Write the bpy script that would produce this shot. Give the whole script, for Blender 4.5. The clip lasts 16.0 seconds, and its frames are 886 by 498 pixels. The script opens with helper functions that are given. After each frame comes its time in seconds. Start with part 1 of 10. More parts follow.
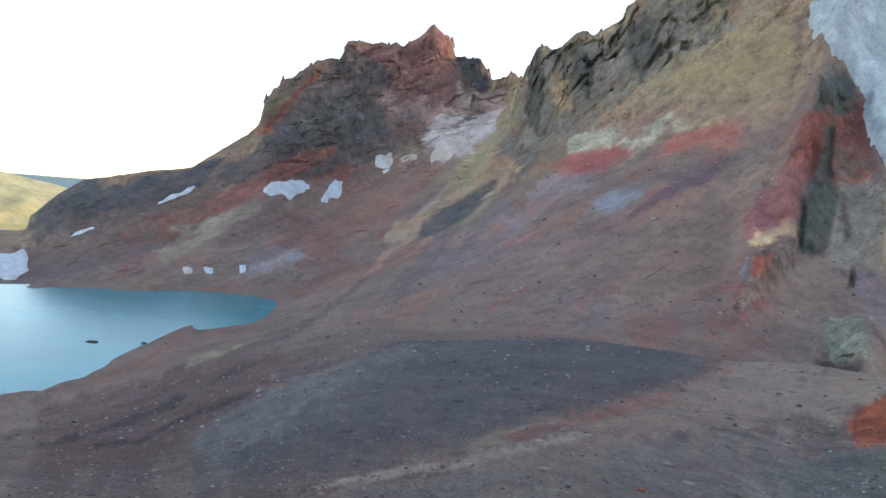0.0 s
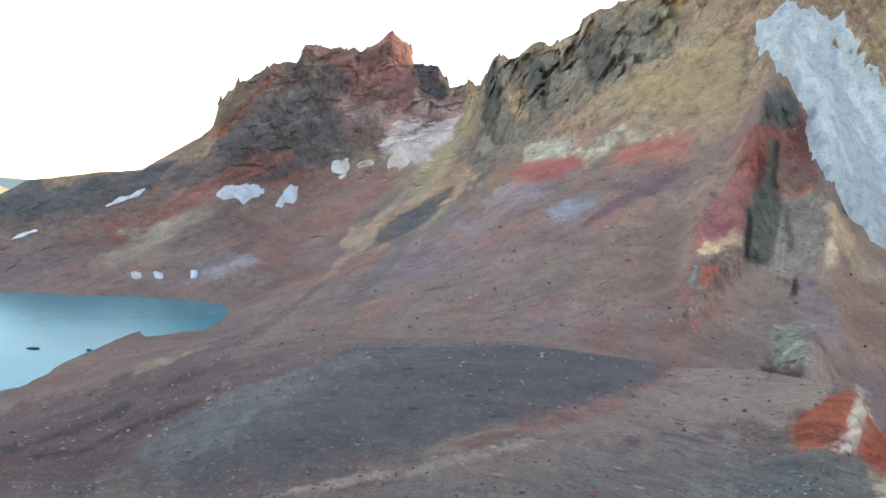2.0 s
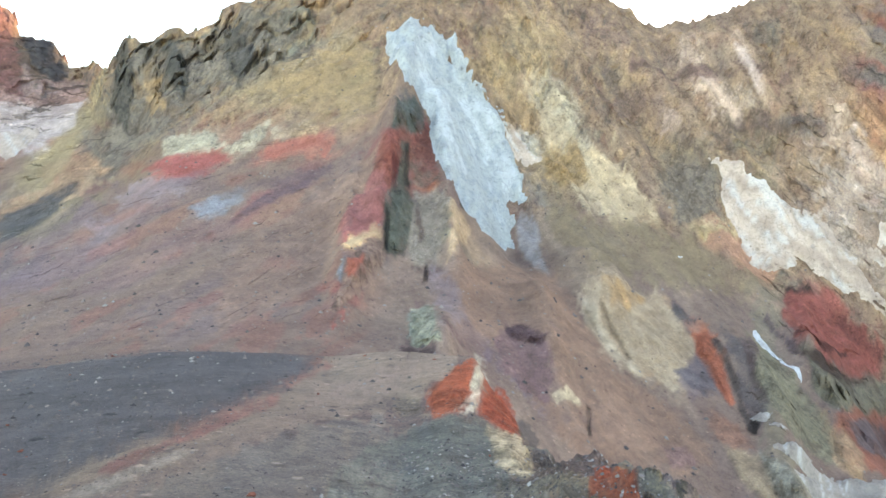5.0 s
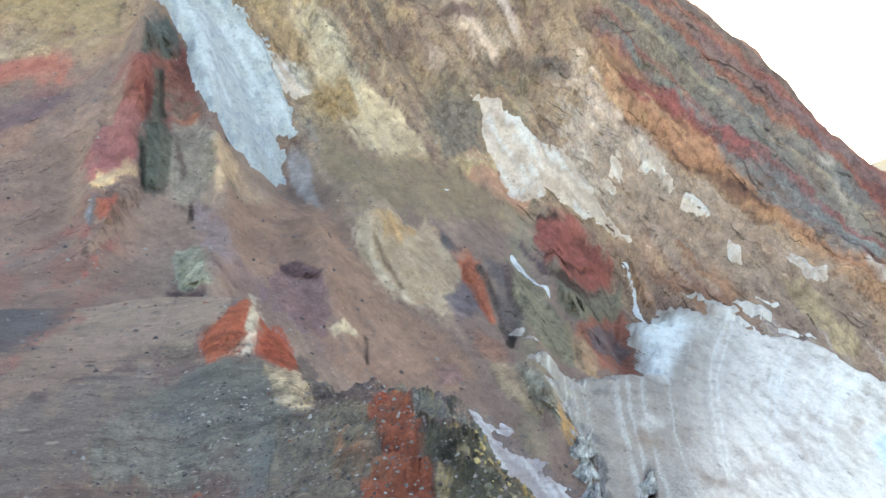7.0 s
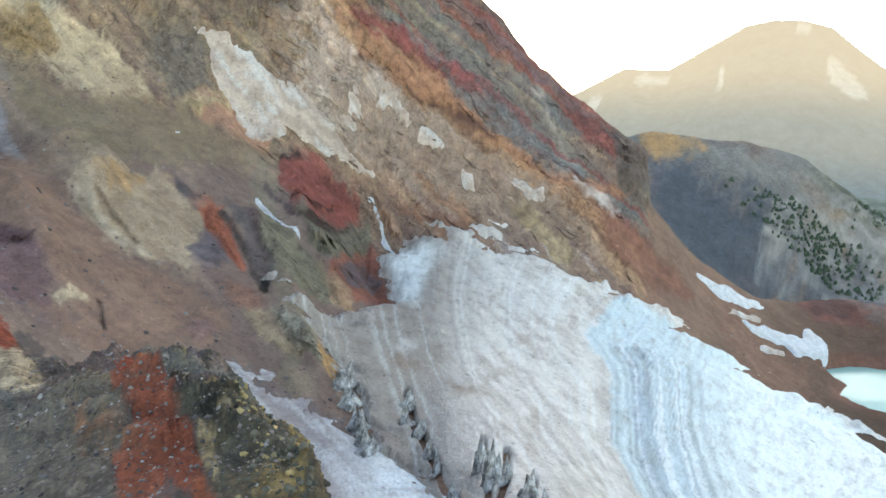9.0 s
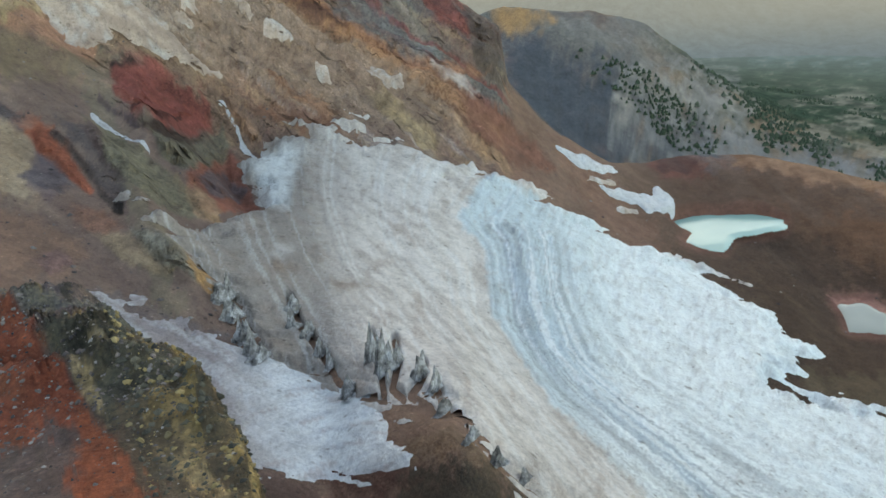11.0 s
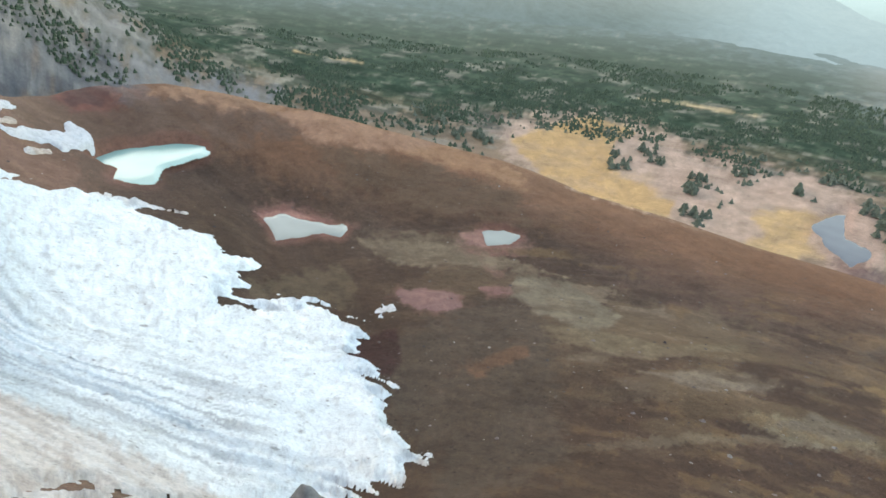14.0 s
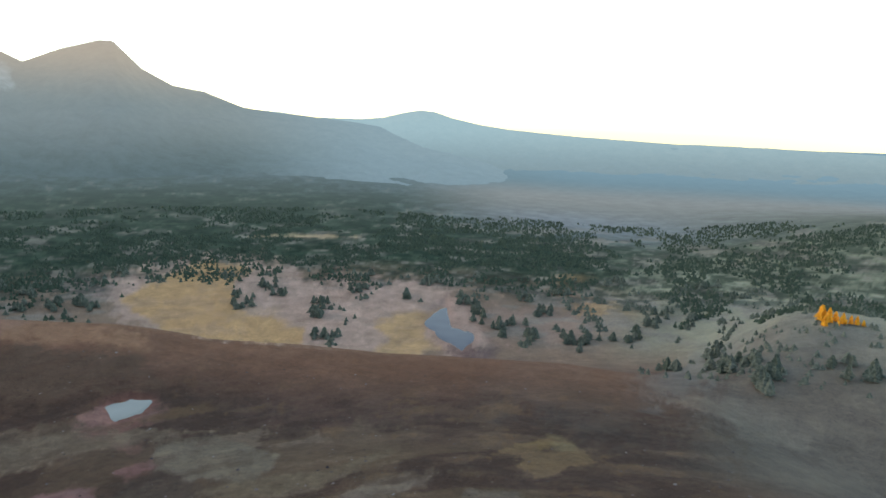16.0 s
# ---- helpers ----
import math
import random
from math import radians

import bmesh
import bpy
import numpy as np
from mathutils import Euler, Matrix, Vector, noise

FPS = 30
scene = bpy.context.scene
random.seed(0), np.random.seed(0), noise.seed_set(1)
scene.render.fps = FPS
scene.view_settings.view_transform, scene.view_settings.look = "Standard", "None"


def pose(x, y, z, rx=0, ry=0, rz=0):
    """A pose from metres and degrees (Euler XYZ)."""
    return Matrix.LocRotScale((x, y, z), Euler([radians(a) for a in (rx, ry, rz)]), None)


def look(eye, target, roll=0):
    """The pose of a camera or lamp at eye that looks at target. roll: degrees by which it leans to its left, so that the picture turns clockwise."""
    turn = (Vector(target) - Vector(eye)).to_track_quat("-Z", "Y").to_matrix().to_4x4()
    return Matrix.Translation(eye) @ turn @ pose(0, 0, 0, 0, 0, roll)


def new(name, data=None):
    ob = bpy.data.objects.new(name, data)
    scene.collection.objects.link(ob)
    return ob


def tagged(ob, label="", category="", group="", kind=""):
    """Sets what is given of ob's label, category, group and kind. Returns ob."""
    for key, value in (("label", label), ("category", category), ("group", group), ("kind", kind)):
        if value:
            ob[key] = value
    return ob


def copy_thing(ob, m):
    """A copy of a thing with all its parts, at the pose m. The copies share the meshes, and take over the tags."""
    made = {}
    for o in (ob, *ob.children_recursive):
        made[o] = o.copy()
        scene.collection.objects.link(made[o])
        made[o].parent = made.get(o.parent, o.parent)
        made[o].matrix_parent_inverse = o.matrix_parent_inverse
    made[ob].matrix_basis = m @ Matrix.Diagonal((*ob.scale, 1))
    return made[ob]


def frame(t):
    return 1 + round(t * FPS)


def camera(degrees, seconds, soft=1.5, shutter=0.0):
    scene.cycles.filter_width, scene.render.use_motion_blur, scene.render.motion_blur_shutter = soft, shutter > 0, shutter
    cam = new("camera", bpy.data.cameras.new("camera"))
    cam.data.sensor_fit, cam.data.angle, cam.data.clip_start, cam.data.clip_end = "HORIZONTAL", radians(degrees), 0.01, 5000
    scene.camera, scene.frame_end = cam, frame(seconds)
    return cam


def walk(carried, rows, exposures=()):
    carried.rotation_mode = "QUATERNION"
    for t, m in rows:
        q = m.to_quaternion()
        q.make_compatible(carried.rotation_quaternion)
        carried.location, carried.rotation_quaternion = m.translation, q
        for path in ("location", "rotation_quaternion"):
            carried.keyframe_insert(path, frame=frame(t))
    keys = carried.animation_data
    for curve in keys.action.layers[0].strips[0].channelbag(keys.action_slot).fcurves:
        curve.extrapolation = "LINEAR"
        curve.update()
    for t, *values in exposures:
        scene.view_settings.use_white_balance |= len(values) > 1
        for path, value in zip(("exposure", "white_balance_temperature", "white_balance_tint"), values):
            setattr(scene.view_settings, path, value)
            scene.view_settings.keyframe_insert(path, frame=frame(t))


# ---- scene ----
cam = camera(66.15, 16.0, soft=1.6, shutter=0.0)


def turned(bearing_, pitch, roll):
    """The pose of the camera, hand-held on the look-out: bearing to the right of north, pitch up, and roll, in degrees."""
    b, p = radians(bearing_), radians(pitch)
    eye = Vector((0.1, 0.1, 1.8))
    return look(eye, eye + Vector((math.sin(b) * math.cos(p), math.cos(b) * math.cos(p), math.sin(p))), roll)


walk(cam, [
    (0, turned(-0.01, -4.39, 4.98)),
    (0.5, turned(1.48, -3.78, 4.82)),
    (1, turned(2.24, -3.89, 5.01)),
    (1.5, turned(1.17, -3.61, 4.94)),
    (2, turned(3.61, -3.49, 5.74)),
    (2.5, turned(7.30, -3.00, 5.86)),
    (3, turned(12.86, -2.77, 6.27)),
    (3.2, turned(14.32, -2.42, 6.27)),
    (5.3, turned(35.46, -1.78, 4.47)),
    (5.5, turned(37.44, -2.40, 4.35)),
    (6, turned(43.40, -3.48, 4.32)),
    (6.5, turned(48.10, -4.43, 4.53)),
    (7, turned(51.64, -5.11, 3.88)),
    (7.5, turned(56.44, -6.47, 3.52)),
    (8, turned(63.16, -6.59, 2.68)),
    (8.5, turned(65.61, -7.23, 1.92)),
    (9, turned(72.93, -9.24, 1.67)),
    (9.2, turned(74.55, -8.93, 1.24)),
    (11.3, turned(87.16, -21.62, -1.83)),
    (11.5, turned(89.72, -23.89, -1.11)),
    (12, turned(96.22, -27.26, -0.01)),
    (12.5, turned(103.87, -28.34, 0.84)),
    (13, turned(111.04, -26.31, 2.07)),
    (13.5, turned(123.40, -24.73, 3.63)),
    (14, turned(132.13, -23.08, 5.04)),
    (14.5, turned(140.87, -20.70, 4.93)),
    (15, turned(150.94, -16.79, 4.53)),
    (15.5, turned(156.22, -13.32, 2.47)),
    (16, turned(163.04, -9.96, 1.40)),
], exposures=[(0, 2.54, 7900, 11), (1.4, 3.0, 8500, 12), (2.4, 2.88, 8900, 12), (3, 3.13, 9200, 11), (5.5, 3.32, 9200, 8), (7, 3.2, 9000, 9), (9, 2.8, 9200, 8), (11.5, 2.2, 10000, 7), (12.5, 2.03, 10500, 7), (13, 2.15, 10600, 8), (13.5, 2.6, 10800, 10), (14, 2.86, 10000, 10), (14.5, 3.2, 9200, 10), (15, 3.3, 9000, 10), (15.5, 2.76, 8900, 9), (16, 1.95, 8200, 8)])


# ---- world, sun and sky ----
SUN_BEARING, SUN_HEIGHT = 78.0, 3.0
world = bpy.data.worlds.new("evening_sky")
scene.world = world
world.use_nodes = True
wn = world.node_tree
sky = wn.nodes.new("ShaderNodeTexSky")
sky.sky_type = "NISHITA"
sky.sun_disc = False
sky.sun_elevation = radians(12.0)
sky.sun_rotation = radians(SUN_BEARING)
sky.altitude = 2000.0
sky.air_density, sky.dust_density, sky.ozone_density = 1.0, 2.5, 1.0
wn.nodes["Background"].inputs["Strength"].default_value = 0.15
wn.links.new(sky.outputs[0], wn.nodes["Background"].inputs["Color"])

sun_data = bpy.data.lights.new("sun", "SUN")
sun_data.energy, sun_data.angle, sun_data.color = 0.6, radians(2.0), (1.0, 0.78, 0.55)
sun = new("sun", sun_data)
sb, sh = radians(SUN_BEARING), radians(SUN_HEIGHT)
sun.matrix_world = look((math.sin(sb) * 100 * math.cos(sh), math.cos(sb) * 100 * math.cos(sh), 100 * math.sin(sh)), (0, 0, 0))


# ---- noise, on arrays ----
def lattice(ix, iy, iz, seed):
    h = (ix * 73856093) ^ (iy * 19349663) ^ (iz * 83492791) ^ (seed * 2654435761)
    h = (h ^ (h >> 13)) * 1274126177 & 0x7FFFFFFF
    h = (h ^ (h >> 16)) & 0xFFFF
    return h.astype(np.float32) / 65535.0


def value_noise(p, seed=0):
    """Smooth noise from 0 to 1 at the points p, an array of n rows of x, y, z."""
    i = np.floor(p).astype(np.int64)
    f = (p - i).astype(np.float32)
    f = f * f * (3 - 2 * f)
    total = 0
    for dx in (0, 1):
        wx = f[:, 0] if dx else 1 - f[:, 0]
        for dy in (0, 1):
            wy = f[:, 1] if dy else 1 - f[:, 1]
            for dz in (0, 1):
                wz = f[:, 2] if dz else 1 - f[:, 2]
                total = total + wx * wy * wz * lattice(i[:, 0] + dx, i[:, 1] + dy, i[:, 2] + dz, seed)
    return total


def fbm(p, octaves=4, seed=0, gain=0.5):
    total, amp, norm = 0, 1.0, 0.0
    for k in range(octaves):
        total = total + amp * value_noise(p * 2.03**k + 17.3 * k, seed + k)
        norm, amp = norm + amp, amp * gain
    return total / norm


def ridged(p, octaves=4, seed=0):
    total, amp, norm = 0, 1.0, 0.0
    for k in range(octaves):
        total = total + amp * (1 - np.abs(2 * value_noise(p * 2.1**k + 9.7 * k, seed + k) - 1))
        norm, amp = norm + amp, amp * 0.5
    return total / norm


def smooth(a, lo, hi):
    t = np.clip((a - lo) / (hi - lo), 0, 1)
    return t * t * (3 - 2 * t)


# ---- the lie of the land: lines of equal kind round the look-out, as bearing, distance and height ----
EYE_HEIGHT = 1.8
NEAR_STEP = [
    (-60, 8, -2.8), (-45, 14, -7.6), (24, 14, -7.6), (36, 14, -8.4), (60, 13, -8.4), (65, 9, -7.5),
    (75, 5, -4.6), (200, 5, -4.6), (230, 8, -3.2), (300, 8, -2.8),
]
BROW = [
    (-60, 26, -10.3), (-45, 26, -10.6), (-33, 27, -10.8), (-16, 28, -11.6), (-9.1, 30, -11.6), (2.3, 42, -14.2),
    (11.5, 58, -16), (18, 70, -17.6), (24, 75, -18.6), (30.6, 72, -18.7), (34.3, 72, -17.2), (39.2, 65, -17.1),
    (41.5, 60, -17), (44.2, 56, -16.4), (50.3, 52, -15.2), (51.6, 48, -14.5),
]
BROW += [
    (55.1, 42, -13.8), (57.8, 36, -13.6), (61.1, 31, -13.3), (63, 26, -13.1), (64.4, 22, -12.4), (65.1, 19, -12),
    (66, 16, -11.6), (67, 13, -9.7), (75, 11, -8.2), (83, 10, -8.3), (95, 9, -7.5), (129, 9, -7.4),
    (145, 9, -8.2), (200, 9, -8.2), (230, 15, -8.7), (300, 20, -8.8),
]
HUMP = [
    (-60, 70, -25.1), (-32.7, 75, -25.5), (-23.2, 80, -28), (-15.2, 95, -27.6), (-8, 115, -27.5), (-2.4, 125, -26.1),
    (1.4, 130, -26.1), (10.9, 135, -24), (19.8, 138, -24.3), (24, 132, -23.4), (28, 128, -21), (31.1, 125, -20),
    (36.1, 120, -19.1), (36.9, 116, -22.4), (40.1, 105, -26.9), (41.5, 95, -30), (44, 75, -31.6), (50, 70, -32.3),
    (55, 64, -35.2), (61, 60, -45.1), (65, 60, -60.3), (75, 70, -75.9), (95, 70, -75.9), (117, 60, -64.8),
    (145, 60, -62.5), (200, 60, -58.2), (230, 60, -40.2), (300, 65, -28.5),
]
VALLEY_EDGE = [
    (-60, 200, -63.2), (-45, 205, -64.8), (-33, 220, -64.9), (-28.4, 234, -65), (-25.9, 254, -65), (-23.2, 280, -65),
    (-19.3, 328, -65), (-16.8, 344, -65), (-14.8, 352, -65), (-13.4, 358, -64.2), (-8, 300, -52.2), (-2, 220, -39.4), (1.4, 190, -34.4), (10.9, 175, -29.7),
    (19.8, 165, -29.1), (24, 160, -29.3), (31, 160, -35.1), (36, 155, -39.7), (40, 150, -46.9),
]
VALLEY_EDGE += [
    (44, 150, -55.8), (50, 150, -66.6), (55, 150, -74.6), (61, 150, -83.1), (65, 145, -88.8), (72, 140, -96.2),
    (78, 118, -83.9), (84.7, 110, -79.6), (92.8, 110, -88.9), (101.8, 120, -105.1), (108, 130, -120.7), (121, 150, -144.6),
    (132, 170, -148.6), (145, 180, -146.6), (200, 180, -144), (230, 180, -102.1), (300, 200, -71),
]
FLOOR_LINE = [
    (-60, 421, -64.9), (-18, 421, -64.9), (-15, 404, -65.2), (-13.6, 392, -64), (-8, 370, -53.5), (0, 300, -35), (10, 270, -21.8),
    (20, 260, -16.4), (25, 255, -22.8), (30, 250, -24.5), (36, 250, -28.9), (44, 260, -39.4), (50, 270, -53.1),
    (58.4, 290, -62.5), (64, 290, -81.4), (70, 280, -89.2), (75, 270, -93.8), (85, 270, -112.8), (90, 270, -125.8),
    (100, 280, -150.2), (110, 290, -165.6), (121, 290, -175.9), (130, 320, -179.2), (145, 320, -175.6), (165, 320, -171.9),
    (200, 330, -173.7), (230, 330, -118.3), (300, 400, -68.7),
]
FOOT = [
    (-60, 520, -52.9), (-45, 520, -52.9), (-33, 500, -64), (-25, 520, -48.3), (-20, 560, -32.5), (-15, 620, -3.6),
    (-12, 680, 5.4), (-8, 720, 14.4), (-2, 760, 54.9), (2, 760, 75), (4.4, 740, 92.7), (5.3, 560, 41),
    (9.3, 480, 54.8), (16.8, 440, 60.5), (23, 430, 69.9), (27.4, 430, 85.4), (33, 440, 67.6), (38, 440, 24.9),
    (44, 450, 29.3), (50, 450, 17.5),
]
FOOT += [
    (55, 460, 5.8), (60, 470, -22.8), (67, 480, -69.9), (73, 490, -65.3), (78, 490, -72.3), (83, 480, -86.3),
    (88, 490, -105), (93, 520, -125.9), (100, 570, -161.6), (105, 600, -179.4), (110, 600, -185.1), (116, 540, -201.2),
    (127, 520, -203), (142, 480, -205.9), (152, 450, -208), (162, 450, -208), (175, 450, -203.3), (185, 440, -203.4),
    (200, 430, -207.9), (230, 430, -113.4), (300, 500, -50.8),
]
CREST = [
    (-60, 600, -61.3), (-40, 600, -61.3), (-31.6, 600, -51.7), (-31.4, 605, -40.5), (-29.8, 610, -22.7), (-28, 620, -9),
    (-26.7, 630, -5.9), (-23, 660, 4.1), (-20.6, 690, 9), (-15.9, 780, 59.1), (-15.4, 790, 91.8), (-14.1, 800, 111.4),
    (-12, 820, 143.4), (-9.8, 840, 152.9), (-9.2, 850, 180.9), (-5.8, 870, 183.6), (-4.4, 880, 188.8), (-2.3, 890, 217.1),
    (-0.7, 890, 199.1), (-0.3, 890, 182.9), (1.7, 880, 177.6), (2.9, 870, 145.8), (4.4, 840, 149.9), (5.3, 720, 130.1),
    (6.1, 680, 147.6),
]
CREST_EAST = [
    (6.5, 670, 152.8), (7.9, 640, 140.2), (9.4, 620, 152.9), (10.7, 605, 147), (13, 590, 154.4), (13.2, 588, 167.1),
    (14.8, 580, 172.5), (17.4, 570, 187), (22, 565, 213), (27, 565, 230.1), (34, 570, 237.9), (41, 580, 224.4),
    (46, 590, 201.5), (48.3, 595, 187.1), (51.6, 600, 195.6), (56, 605, 216), (62, 610, 223.8), (66, 615, 207.6),
    (69.3, 620, 173.7), (72.6, 625, 146.1), (74.9, 630, 128.8), (77.3, 632, 106.4), (79.4, 634, 77.4), (82.7, 638, 46.4),
    (86.2, 640, 17.4), (89.2, 640, -4.9),
]
CREST_MORAINE = [
    (89.8, 640, -51.9), (93.7, 650, -98.8), (98.1, 680, -135.3), (101, 760, -151.4), (103, 830, -156.5), (108.9, 850, -155.7),
    (113.6, 830, -164.1), (117.2, 800, -168.2), (120.8, 780, -169.7), (127, 740, -178.6), (136.5, 720, -195.2), (144, 690, -213.1),
    (151.4, 680, -221.8), (158, 680, -232.3), (166, 690, -238.5), (174, 690, -238.5), (181, 680, -243), (185.5, 660, -239.7),
    (192, 620, -251.2), (198.5, 590, -257.2), (210, 560, -259.3), (230, 560, -137.8), (300, 600, -61.3),
]
LEE = [
    (-60, 850, -132.8), (-30, 850, -117.7), (-15, 1050, 1.8), (-2, 1150, 82.2), (5, 1000, 71.7), (20, 850, 151.7),
    (40, 850, 182.5), (60, 880, 157), (75, 900, 64.7), (88, 900, -156.9), (95, 900, -231), (103, 1000, -313.5),
    (120, 1000, -323.1), (150, 1000, -342.5), (170, 1000, -342.5), (180, 1000, -328.9), (185, 1000, -313.5), (190, 1000, -243.8),
    (193, 1000, -227.2), (197, 1000, -230.9), (210, 1000, -238.3), (230, 1000, -247.5), (300, 850, -132.8),
]
BENCH = [
    (-60, 1500, -235.8), (-28, 1500, -222.4), (-15, 1500, -76.8), (20, 1500, -50.6), (60, 1500, -50.6), (80, 1500, -50.6),
    (86, 1500, -24.4), (88.3, 1500, 14.9), (90.4, 1500, 22.7), (95.4, 1500, -6.1), (99.4, 1500, -19.1), (103, 1500, -89.9),
    (106, 1500, -155.9), (112, 1500, -235.8), (120, 1500, -289.8), (130, 1500, -325.3), (140, 1550, -333.3), (160, 1500, -333.5),
    (172, 1500, -344.5), (180, 1400, -334.3), (185, 1500, -330.7), (193, 1500, -317), (210, 1500, -317), (300, 1500, -235.8),
]
FOREST_LINE = [
    (-60, 2400, -250.5), (-28, 2400, -250.5), (0, 2400, -250.5), (86, 2400, -166), (100, 2400, -187.1), (110, 2400, -229.3),
    (120, 2400, -271.6), (130, 2400, -305.6), (140, 2400, -301.4), (160, 2400, -314.2), (175, 2300, -341.9), (182, 2200, -342.7),
    (190, 2200, -280), (196, 2200, -233.3), (210, 2200, -229.4), (300, 2400, -250.5),
]
PLAIN_LINE = [
    (-60, 3600, -218.4), (0, 3600, -218.4), (90, 3600, -155.4), (130, 3600, -199.5), (150, 3600, -224.7), (160, 3600, -262.6),
    (175, 3600, -287.8), (196, 3600, -281.5), (210, 3600, -249.9), (300, 3600, -218.4),
]
SKYLINE = [
    (-60, 4850, -82.9), (100, 4850, -74.4), (180, 4850, -74.4), (300, 4850, -82.9),
]

LINES = [NEAR_STEP, BROW, HUMP, VALLEY_EDGE, FLOOR_LINE, FOOT, CREST + CREST_EAST + CREST_MORAINE, LEE, BENCH, FOREST_LINE, PLAIN_LINE, SKYLINE]
SOFTEN = [1.0, 0.35, 0.6, 1.2, 2.0, 0.8, 0.9, 2.5, 1.5, 2.5, 3.0, 3.0]
ROWS = [4, 56, 28, 44, 84, 70, 84, 8, 30, 34, 30, 12]
STEP = 0.14

fine = np.arange(-44, 214.001, STEP)
coarse = np.arange(215, 316, 3.0)[:-1]
bearing = np.r_[fine, coarse]
columns = len(bearing)


def along(rows, soft):
    """Distance and height of a line at each bearing, rounded off over some degrees."""
    a, r, z = (np.array(v, float) for v in zip(*rows))
    order = np.argsort(a)
    a, r, z = a[order], r[order], z[order]
    a, r, z = np.r_[a, a[0] + 360], np.r_[r, r[0]], np.r_[z, z[0]]
    if soft <= 0:
        return np.interp(bearing, a, r), np.interp(bearing, a, z)
    rr, zz, ww = 0, 0, 0
    for k in np.linspace(-2, 2, 9):
        w = math.exp(-k * k)
        rr = rr + w * np.interp(bearing + k * soft, a, r, period=360)
        zz = zz + w * np.interp(bearing + k * soft, a, z, period=360)
        ww += w
    return rr / ww, zz / ww


guides = [along(rows, soft) for rows, soft in zip(LINES, SOFTEN)]
GR = np.vstack([np.full(columns, 0.02)] + [g[0] for g in guides])
GZ = np.vstack([np.zeros(columns)] + [g[1] for g in guides])
GR = np.maximum.accumulate(GR + np.arange(len(GR))[:, None] * 0.05, 0)

# a smooth profile through the lines at each bearing
H = np.maximum(np.diff(GR, axis=0), 0.05)
S = np.diff(GZ, axis=0) / H
TAN = np.zeros_like(GZ)
TAN[1:-1] = np.where(S[:-1] * S[1:] > 0, 2 * S[:-1] * S[1:] / np.where(np.abs(S[:-1] + S[1:]) > 1e-9, S[:-1] + S[1:], 1), 0)
TAN[1:-1] = 0.55 * TAN[1:-1] + 0.45 * (S[:-1] + S[1:]) / 2
TAN[0], TAN[-1] = S[0], S[-1]


def profile(seg, u, cols=slice(None)):
    r = GR[seg, cols] + u * H[seg, cols]
    h00, h10, h01, h11 = 2 * u**3 - 3 * u * u + 1, u**3 - 2 * u * u + u, -2 * u**3 + 3 * u * u, u**3 - u * u
    z = h00 * GZ[seg, cols] + h10 * H[seg, cols] * TAN[seg, cols] + h01 * GZ[seg + 1, cols] + h11 * H[seg, cols] * TAN[seg + 1, cols]
    return r, z


rs, zs, level = [], [], []
for seg, count in enumerate(ROWS):
    for k in range(count):
        r, z = profile(seg, k / count)
        rs.append(r), zs.append(z), level.append(seg + k / count)
r, z = profile(len(ROWS) - 1, 1.0)
rs.append(r), zs.append(z), level.append(float(len(ROWS)))
R, Z, LEVEL = np.array(rs), np.array(zs), np.array(level)
rows_n = len(LEVEL)
BEAR = np.broadcast_to(bearing, R.shape)
LEV = np.broadcast_to(LEVEL[:, None], R.shape)

# notches and teeth of the crest
notch = along(CREST + CREST_EAST + CREST_MORAINE, 0.0)[1] - guides[6][1]
Z = Z + notch[None] * np.exp(-(((LEV - 7.0) / 0.22) ** 2))

# lake basin
LAKE_LEVEL = -65.2
basin = smooth(LEV, 4.0, 4.15) * (1 - smooth(LEV, 4.85, 5.0)) * (1 - smooth(BEAR, -15.5, -13.9)) * (BEAR < 100)
Z = Z - 5.0 * basin

# ribs, knolls and chutes that stand out of the faces: bearing, level, half width, half length, shift of bearing with level, height
BULGES = [
    (27.2, 5.7, 1.3, 0.75, 2.6, 12.0), (24.2, 5.3, 1.0, 0.4, 1.0, 9.0), (32.5, 5.6, 1.2, 0.5, -3.0, 10.0), (31.5, 6.35, 2.0, 0.35, -8.0, -9.0),
    (36.5, 5.9, 1.8, 0.3, -9.0, -6.0), (62.3, 5.65, 2.8, 0.28, -6.0, 16.0), (58.2, 5.3, 1.8, 0.3, -7.0, 9.0), (45.2, 5.55, 3.0, 0.2, -5.0, 9.0),
    (57.0, 6.1, 1.6, 0.25, -12.0, -8.0), (61.0, 4.75, 2.0, 0.3, -6.0, 7.0), (41.5, 5.1, 1.6, 0.4, -4.0, 6.0), (33.0, 4.6, 1.4, 0.3, 0.0, 7.0),
    (84.7, 3.9, 6.0, 0.35, 0.0, 6.0), (66.6, 5.75, 0.7, 0.3, -3.0, -8.0),
]

